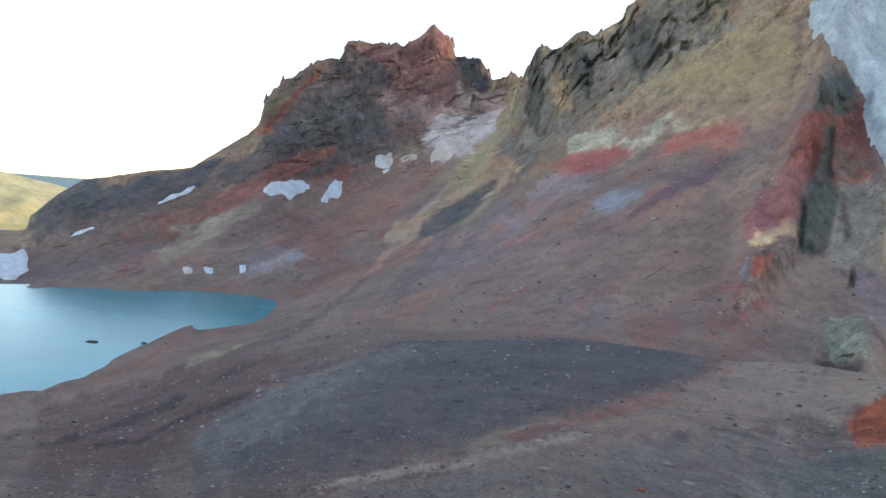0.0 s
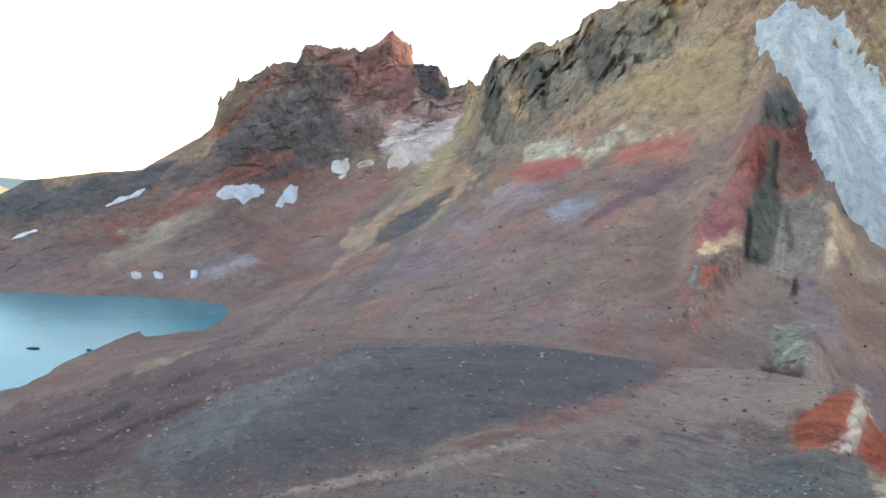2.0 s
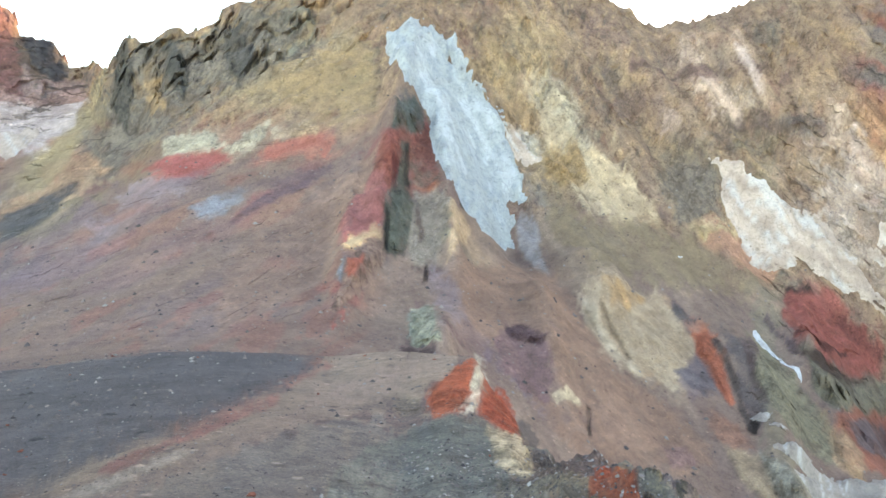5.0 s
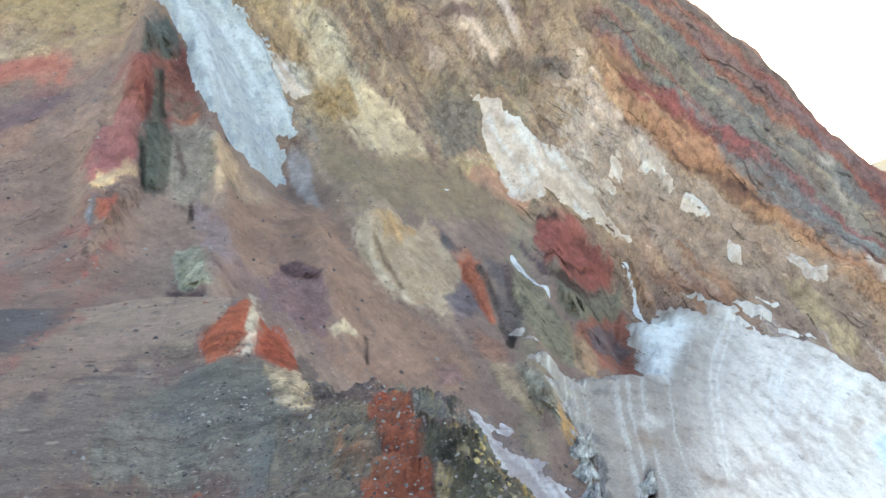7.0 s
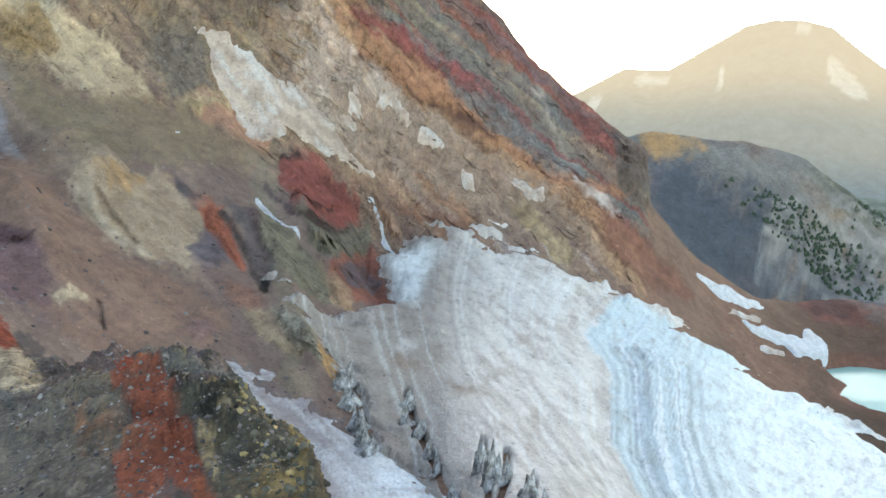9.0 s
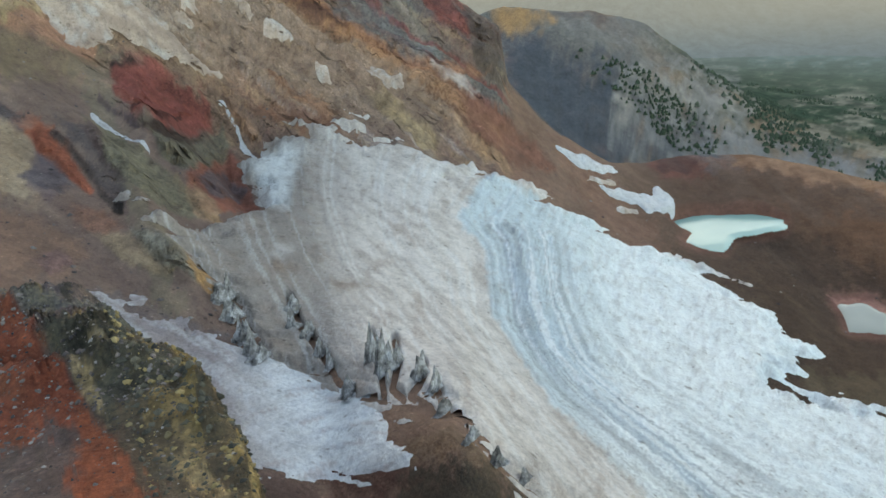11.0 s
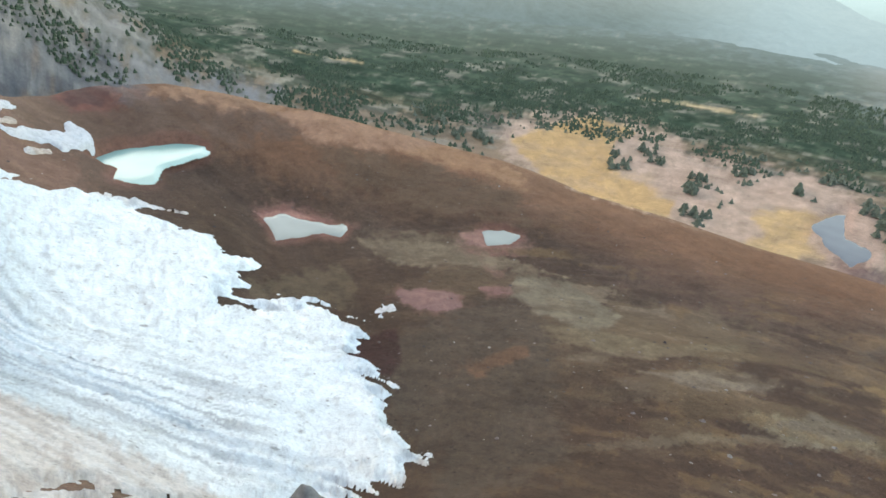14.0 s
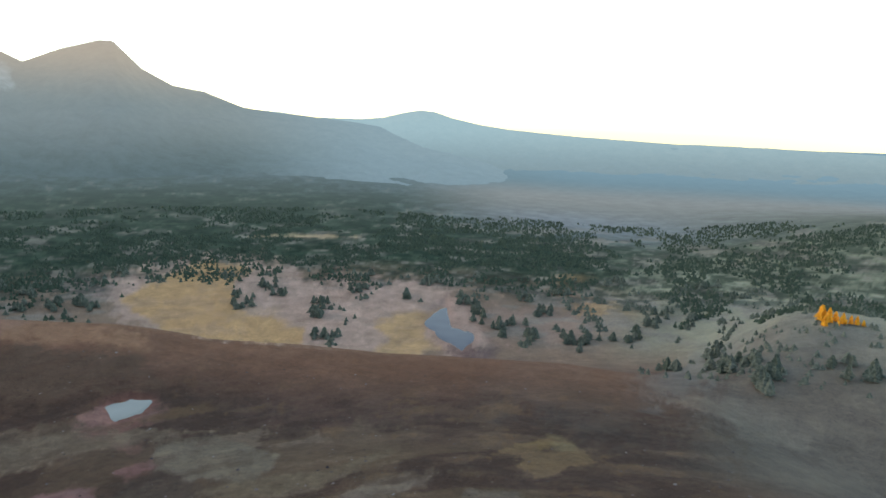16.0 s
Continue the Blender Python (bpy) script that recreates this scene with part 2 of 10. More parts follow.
# relief: crags on the faces, gullies down the screes, lumps on the moraines
ANG = np.radians(BEAR)
X0, Y0 = R * np.sin(ANG), R * np.cos(ANG)
P = np.stack([X0.ravel(), Y0.ravel(), Z.ravel()], 1)
shape = R.shape
crag = smooth(LEV, 5.75, 6.25) * (1 - smooth(LEV, 7.3, 8.0)) * (1 - smooth(BEAR, 88.5, 91.0)) * smooth(BEAR, -36, -28)
crag = np.where(BEAR > 214, 0, crag) * (1 - 0.6 * (1 - smooth(BEAR, -18, -14)))
n_big = (ridged(P / 90.0, 4, 3) - 0.55).reshape(shape)
n_rib = (ridged(P * [1 / 26.0, 1 / 26.0, 1 / 110.0], 3, 11) - 0.55).reshape(shape)
n_mid = (fbm(P / 18.0, 3, 21) - 0.5).reshape(shape)
n_fine = (fbm(P / 7.0, 2, 31) - 0.5).reshape(shape)
n_near = (fbm(P / 0.7, 3, 41) - 0.5).reshape(shape)
RISE = np.degrees(np.arctan2(Z - EYE_HEIGHT, np.maximum(R, 0.5)))


def bedding(lean, size, seed, octaves=3):
    """Ridges and gullies that run aslant across the slopes, as the beds and the screes do."""
    c, s = math.cos(radians(lean)), math.sin(radians(lean))
    p = np.stack([((BEAR * c + RISE * s) / (6 * size)).ravel(), ((RISE * c - BEAR * s) / size).ravel(), (R / 400.0).ravel()], 1)
    return (fbm(p, octaves, seed, 0.5) - 0.5).reshape(shape)


west = 1 - smooth(BEAR, 24, 34)
mid_face = smooth(BEAR, 24, 34) * (1 - smooth(BEAR, 58, 70))
east = smooth(BEAR, 58, 70) * (1 - smooth(BEAR, 120, 135))
south = smooth(BEAR, 120, 135)
BEDS = west * bedding(30, 0.45, 61) + mid_face * bedding(-52, 0.45, 66) + east * bedding(-38, 0.4, 71) + south * bedding(4, 0.4, 76)
BEDS = np.where(LEV < 3, 0.4 * BEDS, BEDS)
SWELL = west * bedding(28, 2.0, 261) + mid_face * bedding(-52, 2.0, 266) + east * bedding(-38, 1.6, 271) + south * bedding(4, 1.6, 276)

far = np.clip(R / 500.0, 0.04, 2.0)
keep_crest = 1 - 0.85 * np.exp(-(((LEV - 7.0) / 0.12) ** 2))
talus = smooth(LEV, 3.2, 4.2) * (1 - smooth(LEV, 6.6, 7.4))
peak_ = smooth(BEAR, -17, -14) * (1 - smooth(BEAR, 2.5, 4.5))
dz = crag * (1 - 0.45 * peak_) * keep_crest * (16 * n_big + 14 * n_rib) + crag * 7 * n_mid * (0.4 + 0.6 * keep_crest)
dz = dz + talus * (1 - crag) * far * ((11.0 * (west + mid_face) + 5.0 * (east + south)) * SWELL + (0.7 * west + 0.5) * BEDS + 1.5 * n_mid) + far * 2.0 * n_fine * (0.15 + crag)
dz = dz + (1 - smooth(R, 60, 200)) * (0.9 * n_mid * smooth(R, 5, 40) + 0.5 * n_fine * smooth(R, 3, 20) + 0.25 * n_near)
ledge = smooth(BEAR, 36, 46) * (1 - smooth(BEAR, 64, 70)) * smooth(LEV, 1.0, 1.6) * (1 - smooth(LEV, 2.8, 3.2)) * smooth(R, 5, 14)
dz = dz + ledge * np.clip(R / 32, 0.35, 1) * (4.5 * (ridged(P / 8.0, 4, 35).reshape(shape) - 0.6) + 1.5 * (fbm(P / 1.8, 3, 36).reshape(shape) - 0.5) + 1.4 * (ridged(P / 2.4, 3, 37).reshape(shape) - 0.6))
rugged = smooth(BEAR, 84, 88) * (1 - smooth(BEAR, 104, 114)) * smooth(LEV, 8.1, 8.6) * (1 - smooth(LEV, 9.2, 9.8))
dz = dz + rugged * (60 * (ridged(P / 260.0, 4, 91).reshape(shape) - 0.6))
jag = (ridged(np.stack([(BEAR * 1.5).ravel(), np.zeros(R.size), (LEV * 2).ravel()], 1), 4, 81) - 0.6).reshape(shape)
dz = dz + 13 * jag * np.exp(-(((LEV - 7.0) / 0.1) ** 2)) * smooth(BEAR, -18, -14) * (1 - smooth(BEAR, 60, 72))
dz = dz + crag * (22 * SWELL + 4 * BEDS) * keep_crest
for b0, l0, hb, hl, lean, height in BULGES:
    s = (BEAR - b0) - lean * (LEV - l0)
    k = np.exp(-((s / hb) ** 2) - ((LEV - l0) / hl) ** 2)
    dz = dz + height * k * (1 + 1.2 * n_mid + 1.0 * n_rib)
dz = dz * (1 - 0.9 * basin) * smooth(R, 1.0, 6.0)
calm = np.maximum(smooth(BEAR, 62, 70) * (1 - smooth(BEAR, 124, 134)) * smooth(LEV, 4.0, 4.3) * (1 - smooth(LEV, 5.8, 6.0)), 0)
dz = dz * (1 - 0.6 * calm)
dz = dz * (1 - smooth(R, 1800, 3500) * 0.8)
cleft = ridged(P * [1 / 13.0, 1 / 13.0, 1 / 70.0], 3, 15).reshape(shape)
wall = crag * smooth(LEV, 6.05, 6.4) * (1 - smooth(BEAR, 66, 74)) * (1 - 0.7 * smooth(BEAR, 17, 24)) * smooth(BEAR, -17, -13) * (1 - 0.6 * peak_)
dr = crag * (1 - 0.5 * peak_) * (0.25 + 0.75 * keep_crest) * (10 * n_rib + 5 * n_mid) + wall * keep_crest * (7 * smooth(cleft, 0.66, 0.9) - 2) * (0.35 + 1.3 * smooth(n_mid, -0.1, 0.15))
RR = R + dr
ROCKY = np.clip(0.2 + crag + ledge + 0.5 * rugged, 0, 1)
X, Y, Z = RR * np.sin(ANG), RR * np.cos(ANG), Z + dz


def ground_at(b, distance):
    """Height of the land at a bearing and a distance."""
    c = int(np.argmin(np.abs(bearing - b)))
    return float(np.interp(distance, RR[:, c], Z[:, c]))


def place(b, distance, lift=0.0):
    a = radians(b)
    return Vector((distance * math.sin(a), distance * math.cos(a), ground_at(b, distance) + lift))


def lay(lean):
    """How far along and across the beds each point of the land lies, for beds with that lean."""
    c, s = math.cos(radians(lean)), math.sin(radians(lean))
    return np.stack([(BEAR * c + RISE * s) / 7, RISE * c - BEAR * s, R / 300.0], -1).astype(np.float32)


WEST_LAY, EAST_LAY, SOUTH_LAY = lay(30), lay(-44), lay(5)


def grid_mesh(name, mask, colour=None, lift=None, material=None, smooth_faces=True, air=None, lays=None, push=None):
    """One mesh of the land's cells for which mask (one value a cell) holds."""
    cells = np.argwhere(mask)
    i, j = cells[:, 0], cells[:, 1]
    jn = (j + 1) % columns
    quad = np.stack([i * columns + j, (i + 1) * columns + j, (i + 1) * columns + jn, i * columns + jn], 1)
    used, index = np.unique(quad.ravel(), return_inverse=True)
    zz = Z if lift is None else Z + lift
    co = np.stack([X.ravel()[used], Y.ravel()[used], zz.ravel()[used]], 1).astype(np.float32)
    if push is not None:
        near_ = 1 - push.ravel()[used, None] / np.maximum(RR.ravel()[used, None], 1.0)
        co = (np.array((0, 0, EYE_HEIGHT)) + (co - np.array((0, 0, EYE_HEIGHT))) * near_).astype(np.float32)
    me = bpy.data.meshes.new(name)
    me.vertices.add(len(used))
    me.vertices.foreach_set("co", co.ravel())
    me.loops.add(index.size)
    me.loops.foreach_set("vertex_index", index.astype(np.int32))
    me.polygons.add(len(quad))
    me.polygons.foreach_set("loop_start", np.arange(0, index.size, 4, dtype=np.int32))
    me.polygons.foreach_set("loop_total", np.full(len(quad), 4, np.int32))
    me.polygons.foreach_set("use_smooth", np.full(len(quad), smooth_faces, bool))
    if colour is not None:
        att = me.attributes.new("tone", "FLOAT_COLOR", "POINT")
        rgba = np.ones((len(used), 4), np.float32)
        rgba[:, :3] = colour.reshape(-1, 3)[used]
        rgba[:, 3] = ROCKY.ravel()[used]
        att.data.foreach_set("color", rgba.ravel())
    for key, field in (lays or {}).items():
        att = me.attributes.new(key, "FLOAT_VECTOR", "POINT")
        att.data.foreach_set("vector", np.ascontiguousarray(field.reshape(-1, 3)[used], np.float32).ravel())
    if air is not None:
        att = me.attributes.new("haze_glow", "FLOAT_COLOR", "POINT")
        rgba = np.ones((len(used), 4), np.float32)
        rgba[:, :3] = air.reshape(-1, 3)[used]
        att.data.foreach_set("color", rgba.ravel())
    me.update()
    me.validate()
    ob = new(name, me)
    if material:
        me.materials.append(material)
    return ob

def material(name):
    m = bpy.data.materials.new(name)
    m.use_nodes = True
    nt = m.node_tree
    return m, nt, nt.nodes["Principled BSDF"]


def node(nt, kind, **sockets):
    n = nt.nodes.new(kind)
    for k, v in sockets.items():
        n.inputs[k.replace("_", " ")].default_value = v
    return n


def noise_node(nt, scale, detail=5.0, rough=0.6, stretch=(1, 1, 1)):
    geo = nt.nodes.new("ShaderNodeNewGeometry")
    mp = nt.nodes.new("ShaderNodeMapping")
    mp.inputs["Scale"].default_value = stretch
    n = node(nt, "ShaderNodeTexNoise", Scale=scale, Detail=detail, Roughness=rough)
    nt.links.new(geo.outputs["Position"], mp.inputs["Vector"])
    nt.links.new(mp.outputs[0], n.inputs["Vector"])
    return n


def ramp(nt, source, stops):
    r = nt.nodes.new("ShaderNodeValToRGB")
    while len(r.color_ramp.elements) < len(stops):
        r.color_ramp.elements.new(0.5)
    for e, (at, c) in zip(r.color_ramp.elements, stops):
        e.position, e.color = at, (*c, 1)
    nt.links.new(source, r.inputs[0])
    return r


def mixed(nt, a, b, factor, mode="MIX"):
    m = nt.nodes.new("ShaderNodeMix")
    m.data_type, m.blend_type = "RGBA", mode
    for socket, v in ((m.inputs[6], a), (m.inputs[7], b), (m.inputs[0], factor)):
        if isinstance(v, (int, float)):
            socket.default_value = v
        elif isinstance(v, tuple):
            socket.default_value = (*v, 1)
        else:
            nt.links.new(v, socket)
    return m.outputs[2]


def bump(nt, bsdf, height, strength, distance):
    b = node(nt, "ShaderNodeBump", Strength=strength, Distance=distance)
    nt.links.new(height, b.inputs["Height"])
    nt.links.new(b.outputs[0], bsdf.inputs["Normal"])


def lay_noise(nt, key, scale, detail, rough):
    att = nt.nodes.new("ShaderNodeAttribute")
    att.attribute_name = key
    n = node(nt, "ShaderNodeTexNoise", Scale=scale, Detail=detail, Roughness=rough)
    nt.links.new(att.outputs["Vector"], n.inputs["Vector"])
    return n


def ground_material(name):
    """Loose rock and earth: the mapped tone of the ground, broken by grit, stones and weathering at several sizes."""
    m, nt, bsdf = material(name)
    att = nt.nodes.new("ShaderNodeAttribute")
    att.attribute_name = "tone"
    big = noise_node(nt, 0.03, 6, 0.6)
    mid = noise_node(nt, 0.16, 8, 0.72)
    grit = noise_node(nt, 0.8, 8, 0.75)
    v1 = ramp(nt, big.outputs["Fac"], [(0.3, (0.68, 0.67, 0.67)), (0.7, (1.25, 1.25, 1.25))])
    v2 = ramp(nt, mid.outputs["Fac"], [(0.34, (0.55, 0.54, 0.55)), (0.52, (1.0, 1.0, 1.0)), (0.68, (1.4, 1.38, 1.34))])
    v3 = ramp(nt, grit.outputs["Fac"], [(0.34, (0.5, 0.5, 0.52)), (0.5, (1.0, 1.0, 1.0)), (0.7, (1.5, 1.47, 1.42))])
    share = []
    for low, high in ((0.32, 0.52), (0.3, 0.46)):
        k = nt.nodes.new("ShaderNodeMapRange")
        k.inputs["To Min"].default_value, k.inputs["To Max"].default_value = low, high
        nt.links.new(att.outputs["Alpha"], k.inputs["Value"])
        share.append(k.outputs[0])
    c = mixed(nt, att.outputs["Color"], v1.outputs[0], 0.6, "MULTIPLY")
    c = mixed(nt, c, v2.outputs[0], share[0], "MULTIPLY")
    c = mixed(nt, c, v3.outputs[0], share[1], "MULTIPLY")
    weight = nt.nodes.new("ShaderNodeAttribute")
    weight.attribute_name = "lay_share"
    parts = nt.nodes.new("ShaderNodeSeparateXYZ")
    nt.links.new(weight.outputs["Vector"], parts.inputs[0])
    total = None
    for k, key in enumerate(("lay_a", "lay_b", "lay_c")):
        one = lay_noise(nt, key, 2.6, 7, 0.62)
        times = nt.nodes.new("ShaderNodeMath")
        times.operation = "MULTIPLY_ADD"
        nt.links.new(one.outputs["Fac"], times.inputs[0])
        nt.links.new(parts.outputs[k], times.inputs[1])
        if total is None:
            times.inputs[2].default_value = 0.0
        else:
            nt.links.new(total, times.inputs[2])
        total = times.outputs[0]
    rest = nt.nodes.new("ShaderNodeVectorMath")
    rest.operation = "DOT_PRODUCT"
    rest.inputs[1].default_value = (-0.5, -0.5, -0.5)
    nt.links.new(weight.outputs["Vector"], rest.inputs[0])
    for value in (0.5, None):
        plus = nt.nodes.new("ShaderNodeMath")
        plus.operation = "ADD"
        nt.links.new(total, plus.inputs[0])
        if value is None:
            nt.links.new(rest.outputs["Value"], plus.inputs[1])
        else:
            plus.inputs[1].default_value = value
        total = plus.outputs[0]
    where = nt.nodes.new("ShaderNodeMapRange")
    where.inputs["From Min"].default_value, where.inputs["From Max"].default_value = 0.38, 0.62
    where.inputs["To Min"].default_value, where.inputs["To Max"].default_value = 0.10, 0.55
    nt.links.new(big.outputs["Fac"], where.inputs["Value"])
    streak = ramp(nt, total, [(0.30, (0.42, 0.41, 0.42)), (0.43, (0.86, 0.85, 0.86)), (0.55, (1.05, 1.05, 1.03)), (0.70, (1.5, 1.45, 1.32))])
    rough_part = nt.nodes.new("ShaderNodeMapRange")
    rough_part.inputs["From Min"].default_value, rough_part.inputs["From Max"].default_value = 0.1, 0.8
    rough_part.inputs["To Min"].default_value, rough_part.inputs["To Max"].default_value = 0.14, 1.0
    nt.links.new(att.outputs["Alpha"], rough_part.inputs["Value"])
    where_rough = nt.nodes.new("ShaderNodeMath")
    where_rough.operation = "MULTIPLY"
    nt.links.new(where.outputs[0], where_rough.inputs[0])
    nt.links.new(rough_part.outputs[0], where_rough.inputs[1])
    c = mixed(nt, c, streak.outputs[0], where_rough.outputs[0], "MULTIPLY")
    pebbly = noise_node(nt, 3.2, 8, 0.78)
    v5 = ramp(nt, pebbly.outputs["Fac"], [(0.34, (0.38, 0.38, 0.40)), (0.5, (1.0, 1.0, 1.0)), (0.66, (1.75, 1.6, 1.25))])
    c = mixed(nt, c, v5.outputs[0], share[1], "MULTIPLY")
    geo = nt.nodes.new("ShaderNodeNewGeometry")
    for size, keep, shade in ((0.30, 0.085, (1.8, 1.75, 1.7)), (0.17, 0.08, (0.40, 0.40, 0.42)), (1.6, 0.14, (1.6, 1.55, 1.5))):
        cell = node(nt, "ShaderNodeTexVoronoi", Scale=size, Randomness=1.0)
        nt.links.new(geo.outputs["Position"], cell.inputs["Vector"])
        dot = ramp(nt, cell.outputs["Distance"], [(keep, shade), (keep + 0.05, (1, 1, 1))])
        c = mixed(nt, c, dot.outputs[0], 0.7, "MULTIPLY")
    for size, wide, deep in ((0.045, 0.020, 0.5), (0.15, 0.018, 0.4)):
        joint = noise_node(nt, size, 6, 0.62, (1, 1, 0.6))
        split = ramp(nt, joint.outputs["Fac"], [(0.5 - wide, (1, 1, 1)), (0.5 - wide * 0.25, (0.36, 0.34, 0.34)), (0.5 + wide * 0.25, (0.42, 0.40, 0.40)), (0.5 + wide, (1, 1, 1))])
        amount = nt.nodes.new("ShaderNodeMath")
        amount.operation = "MULTIPLY"
        amount.inputs[1].default_value = deep
        nt.links.new(rough_part.outputs[0], amount.inputs[0])
        c = mixed(nt, c, split.outputs[0], amount.outputs[0], "MULTIPLY")
    nt.links.new(c, bsdf.inputs["Base Color"])
    bsdf.inputs["Roughness"].default_value = 0.95
    bsdf.inputs["Specular IOR Level"].default_value = 0.1
    crack = noise_node(nt, 0.35, 8, 0.7)
    sum_ = nt.nodes.new("ShaderNodeMath")
    sum_.operation = "ADD"
    nt.links.new(crack.outputs["Fac"], sum_.inputs[0])
    lines_ = nt.nodes.new("ShaderNodeMath")
    lines_.operation = "MULTIPLY"
    nt.links.new(total, lines_.inputs[0])
    nt.links.new(rough_part.outputs[0], lines_.inputs[1])
    nt.links.new(lines_.outputs[0], sum_.inputs[1])
    bump(nt, bsdf, sum_.outputs[0], 0.75, 2.2)
    return m


GROUND = ground_material("scree_and_rock")


def ice_material(name, lines):
    """Old snow and glacier ice: the mapped tone, with dirt, grain, cracks, melt hollows and strewn stones."""
    m, nt, bsdf = material(name)
    att = nt.nodes.new("ShaderNodeAttribute")
    att.attribute_name = "tone"
    dirt = noise_node(nt, 0.09, 8, 0.72)
    grain = noise_node(nt, 0.7, 8, 0.7)
    v1 = ramp(nt, dirt.outputs["Fac"], [(0.30, (0.60, 0.56, 0.53)), (0.46, (0.93, 0.92, 0.91)), (0.6, (1.08, 1.08, 1.08))])
    v2 = ramp(nt, grain.outputs["Fac"], [(0.3, (0.70, 0.71, 0.74)), (0.5, (1, 1, 1)), (0.65, (1.1, 1.1, 1.1))])
    c = mixed(nt, att.outputs["Color"], v1.outputs[0], 0.6, "MULTIPLY")
    c = mixed(nt, c, v2.outputs[0], 0.7, "MULTIPLY")
    if lines:
        line = lay_noise(nt, "lay_a", 2.4, 8, 0.7)
        v3 = ramp(nt, line.outputs["Fac"], [(0.30, (0.5, 0.48, 0.48)), (0.44, (0.88, 0.87, 0.88)), (0.55, (1.0, 1.0, 1.0)), (0.7, (1.08, 1.08, 1.08))])
        c = mixed(nt, c, v3.outputs[0], lines, "MULTIPLY")
        thin = lay_noise(nt, "lay_a", 5.5, 6, 0.7)
        v4 = ramp(nt, thin.outputs["Fac"], [(0.31, (0.34, 0.33, 0.35)), (0.39, (1, 1, 1))])
        c = mixed(nt, c, v4.outputs[0], lines, "MULTIPLY")
    split = noise_node(nt, 0.14, 7, 0.66)
    v5 = ramp(nt, split.outputs["Fac"], [(0.478, (1, 1, 1)), (0.495, (0.55, 0.57, 0.62)), (0.505, (0.6, 0.6, 0.64)), (0.522, (1, 1, 1))])
    c = mixed(nt, c, v5.outputs[0], 0.35 if lines else 0.7, "MULTIPLY")
    geo = nt.nodes.new("ShaderNodeNewGeometry")
    strewn = ramp(nt, dirt.outputs["Fac"], [(0.42, (0.75, 0.75, 0.75)), (0.56, (0.0, 0.0, 0.0))])
    for size, keep in ((0.07, 0.06), (0.2, 0.09)):
        cell = node(nt, "ShaderNodeTexVoronoi", Scale=size, Randomness=1.0)
        nt.links.new(geo.outputs["Position"], cell.inputs["Vector"])
        dot = ramp(nt, cell.outputs["Distance"], [(keep, (0.30, 0.26, 0.24)), (keep + 0.07, (1, 1, 1))])
        c = mixed(nt, c, dot.outputs[0], strewn.outputs[0], "MULTIPLY")
    nt.links.new(c, bsdf.inputs["Base Color"])
    bsdf.inputs["Roughness"].default_value = 0.6
    bsdf.inputs["Specular IOR Level"].default_value = 0.3
    bump(nt, bsdf, grain.outputs["Fac"], 0.9, 1.4)
    return m


ICE = ice_material("old_ice", 0.5)
SNOW = ice_material("old_snow", 0.0)


def water_material(name, shallow, deep, gloss=0.3):
    m, nt, bsdf = material(name)
    n = noise_node(nt, 0.02, 3, 0.5)
    c = ramp(nt, n.outputs["Fac"], [(0.3, deep), (0.7, shallow)])
    nt.links.new(c.outputs[0], bsdf.inputs["Base Color"])
    bsdf.inputs["Roughness"].default_value = 0.2
    bsdf.inputs["Specular IOR Level"].default_value = gloss
    ripple = noise_node(nt, 0.9, 3, 0.5)
    bump(nt, bsdf, ripple.outputs["Fac"], 0.05, 0.2)
    return m


WATER = water_material("turquoise_water", (0.018, 0.185, 0.215), (0.014, 0.135, 0.16), 0.16)
MILKY = water_material("milky_water", (0.24, 0.40, 0.36), (0.20, 0.36, 0.33), 0.15)
PALE = water_material("pale_meltwater", (0.27, 0.28, 0.25), (0.22, 0.225, 0.20), 0.1)
TARN = water_material("grey_water", (0.09, 0.085, 0.10), (0.07, 0.065, 0.08), 0.1)


def rock_material(name, base, dark, light, scale=1.0):
    m, nt, bsdf = material(name)
    n1 = noise_node(nt, 0.9 * scale, 7, 0.7)
    n2 = noise_node(nt, 5.0 * scale, 6, 0.7)
    info = nt.nodes.new("ShaderNodeObjectInfo")
    c1 = ramp(nt, n1.outputs["Fac"], [(0.32, dark), (0.5, base), (0.7, light)])
    v = ramp(nt, n2.outputs["Fac"], [(0.3, (0.6, 0.6, 0.6)), (0.7, (1.25, 1.25, 1.25))])
    c = mixed(nt, c1.outputs[0], v.outputs[0], 0.8, "MULTIPLY")
    each = ramp(nt, info.outputs["Random"], [(0.0, (0.7, 0.68, 0.68)), (1.0, (1.2, 1.2, 1.2))])
    c = mixed(nt, c, each.outputs[0], 0.7, "MULTIPLY")
    nt.links.new(c, bsdf.inputs["Base Color"])
    bsdf.inputs["Roughness"].default_value = 0.9
    bsdf.inputs["Specular IOR Level"].default_value = 0.2
    bump(nt, bsdf, n2.outputs["Fac"], 0.6, 0.06 / scale)
    return m


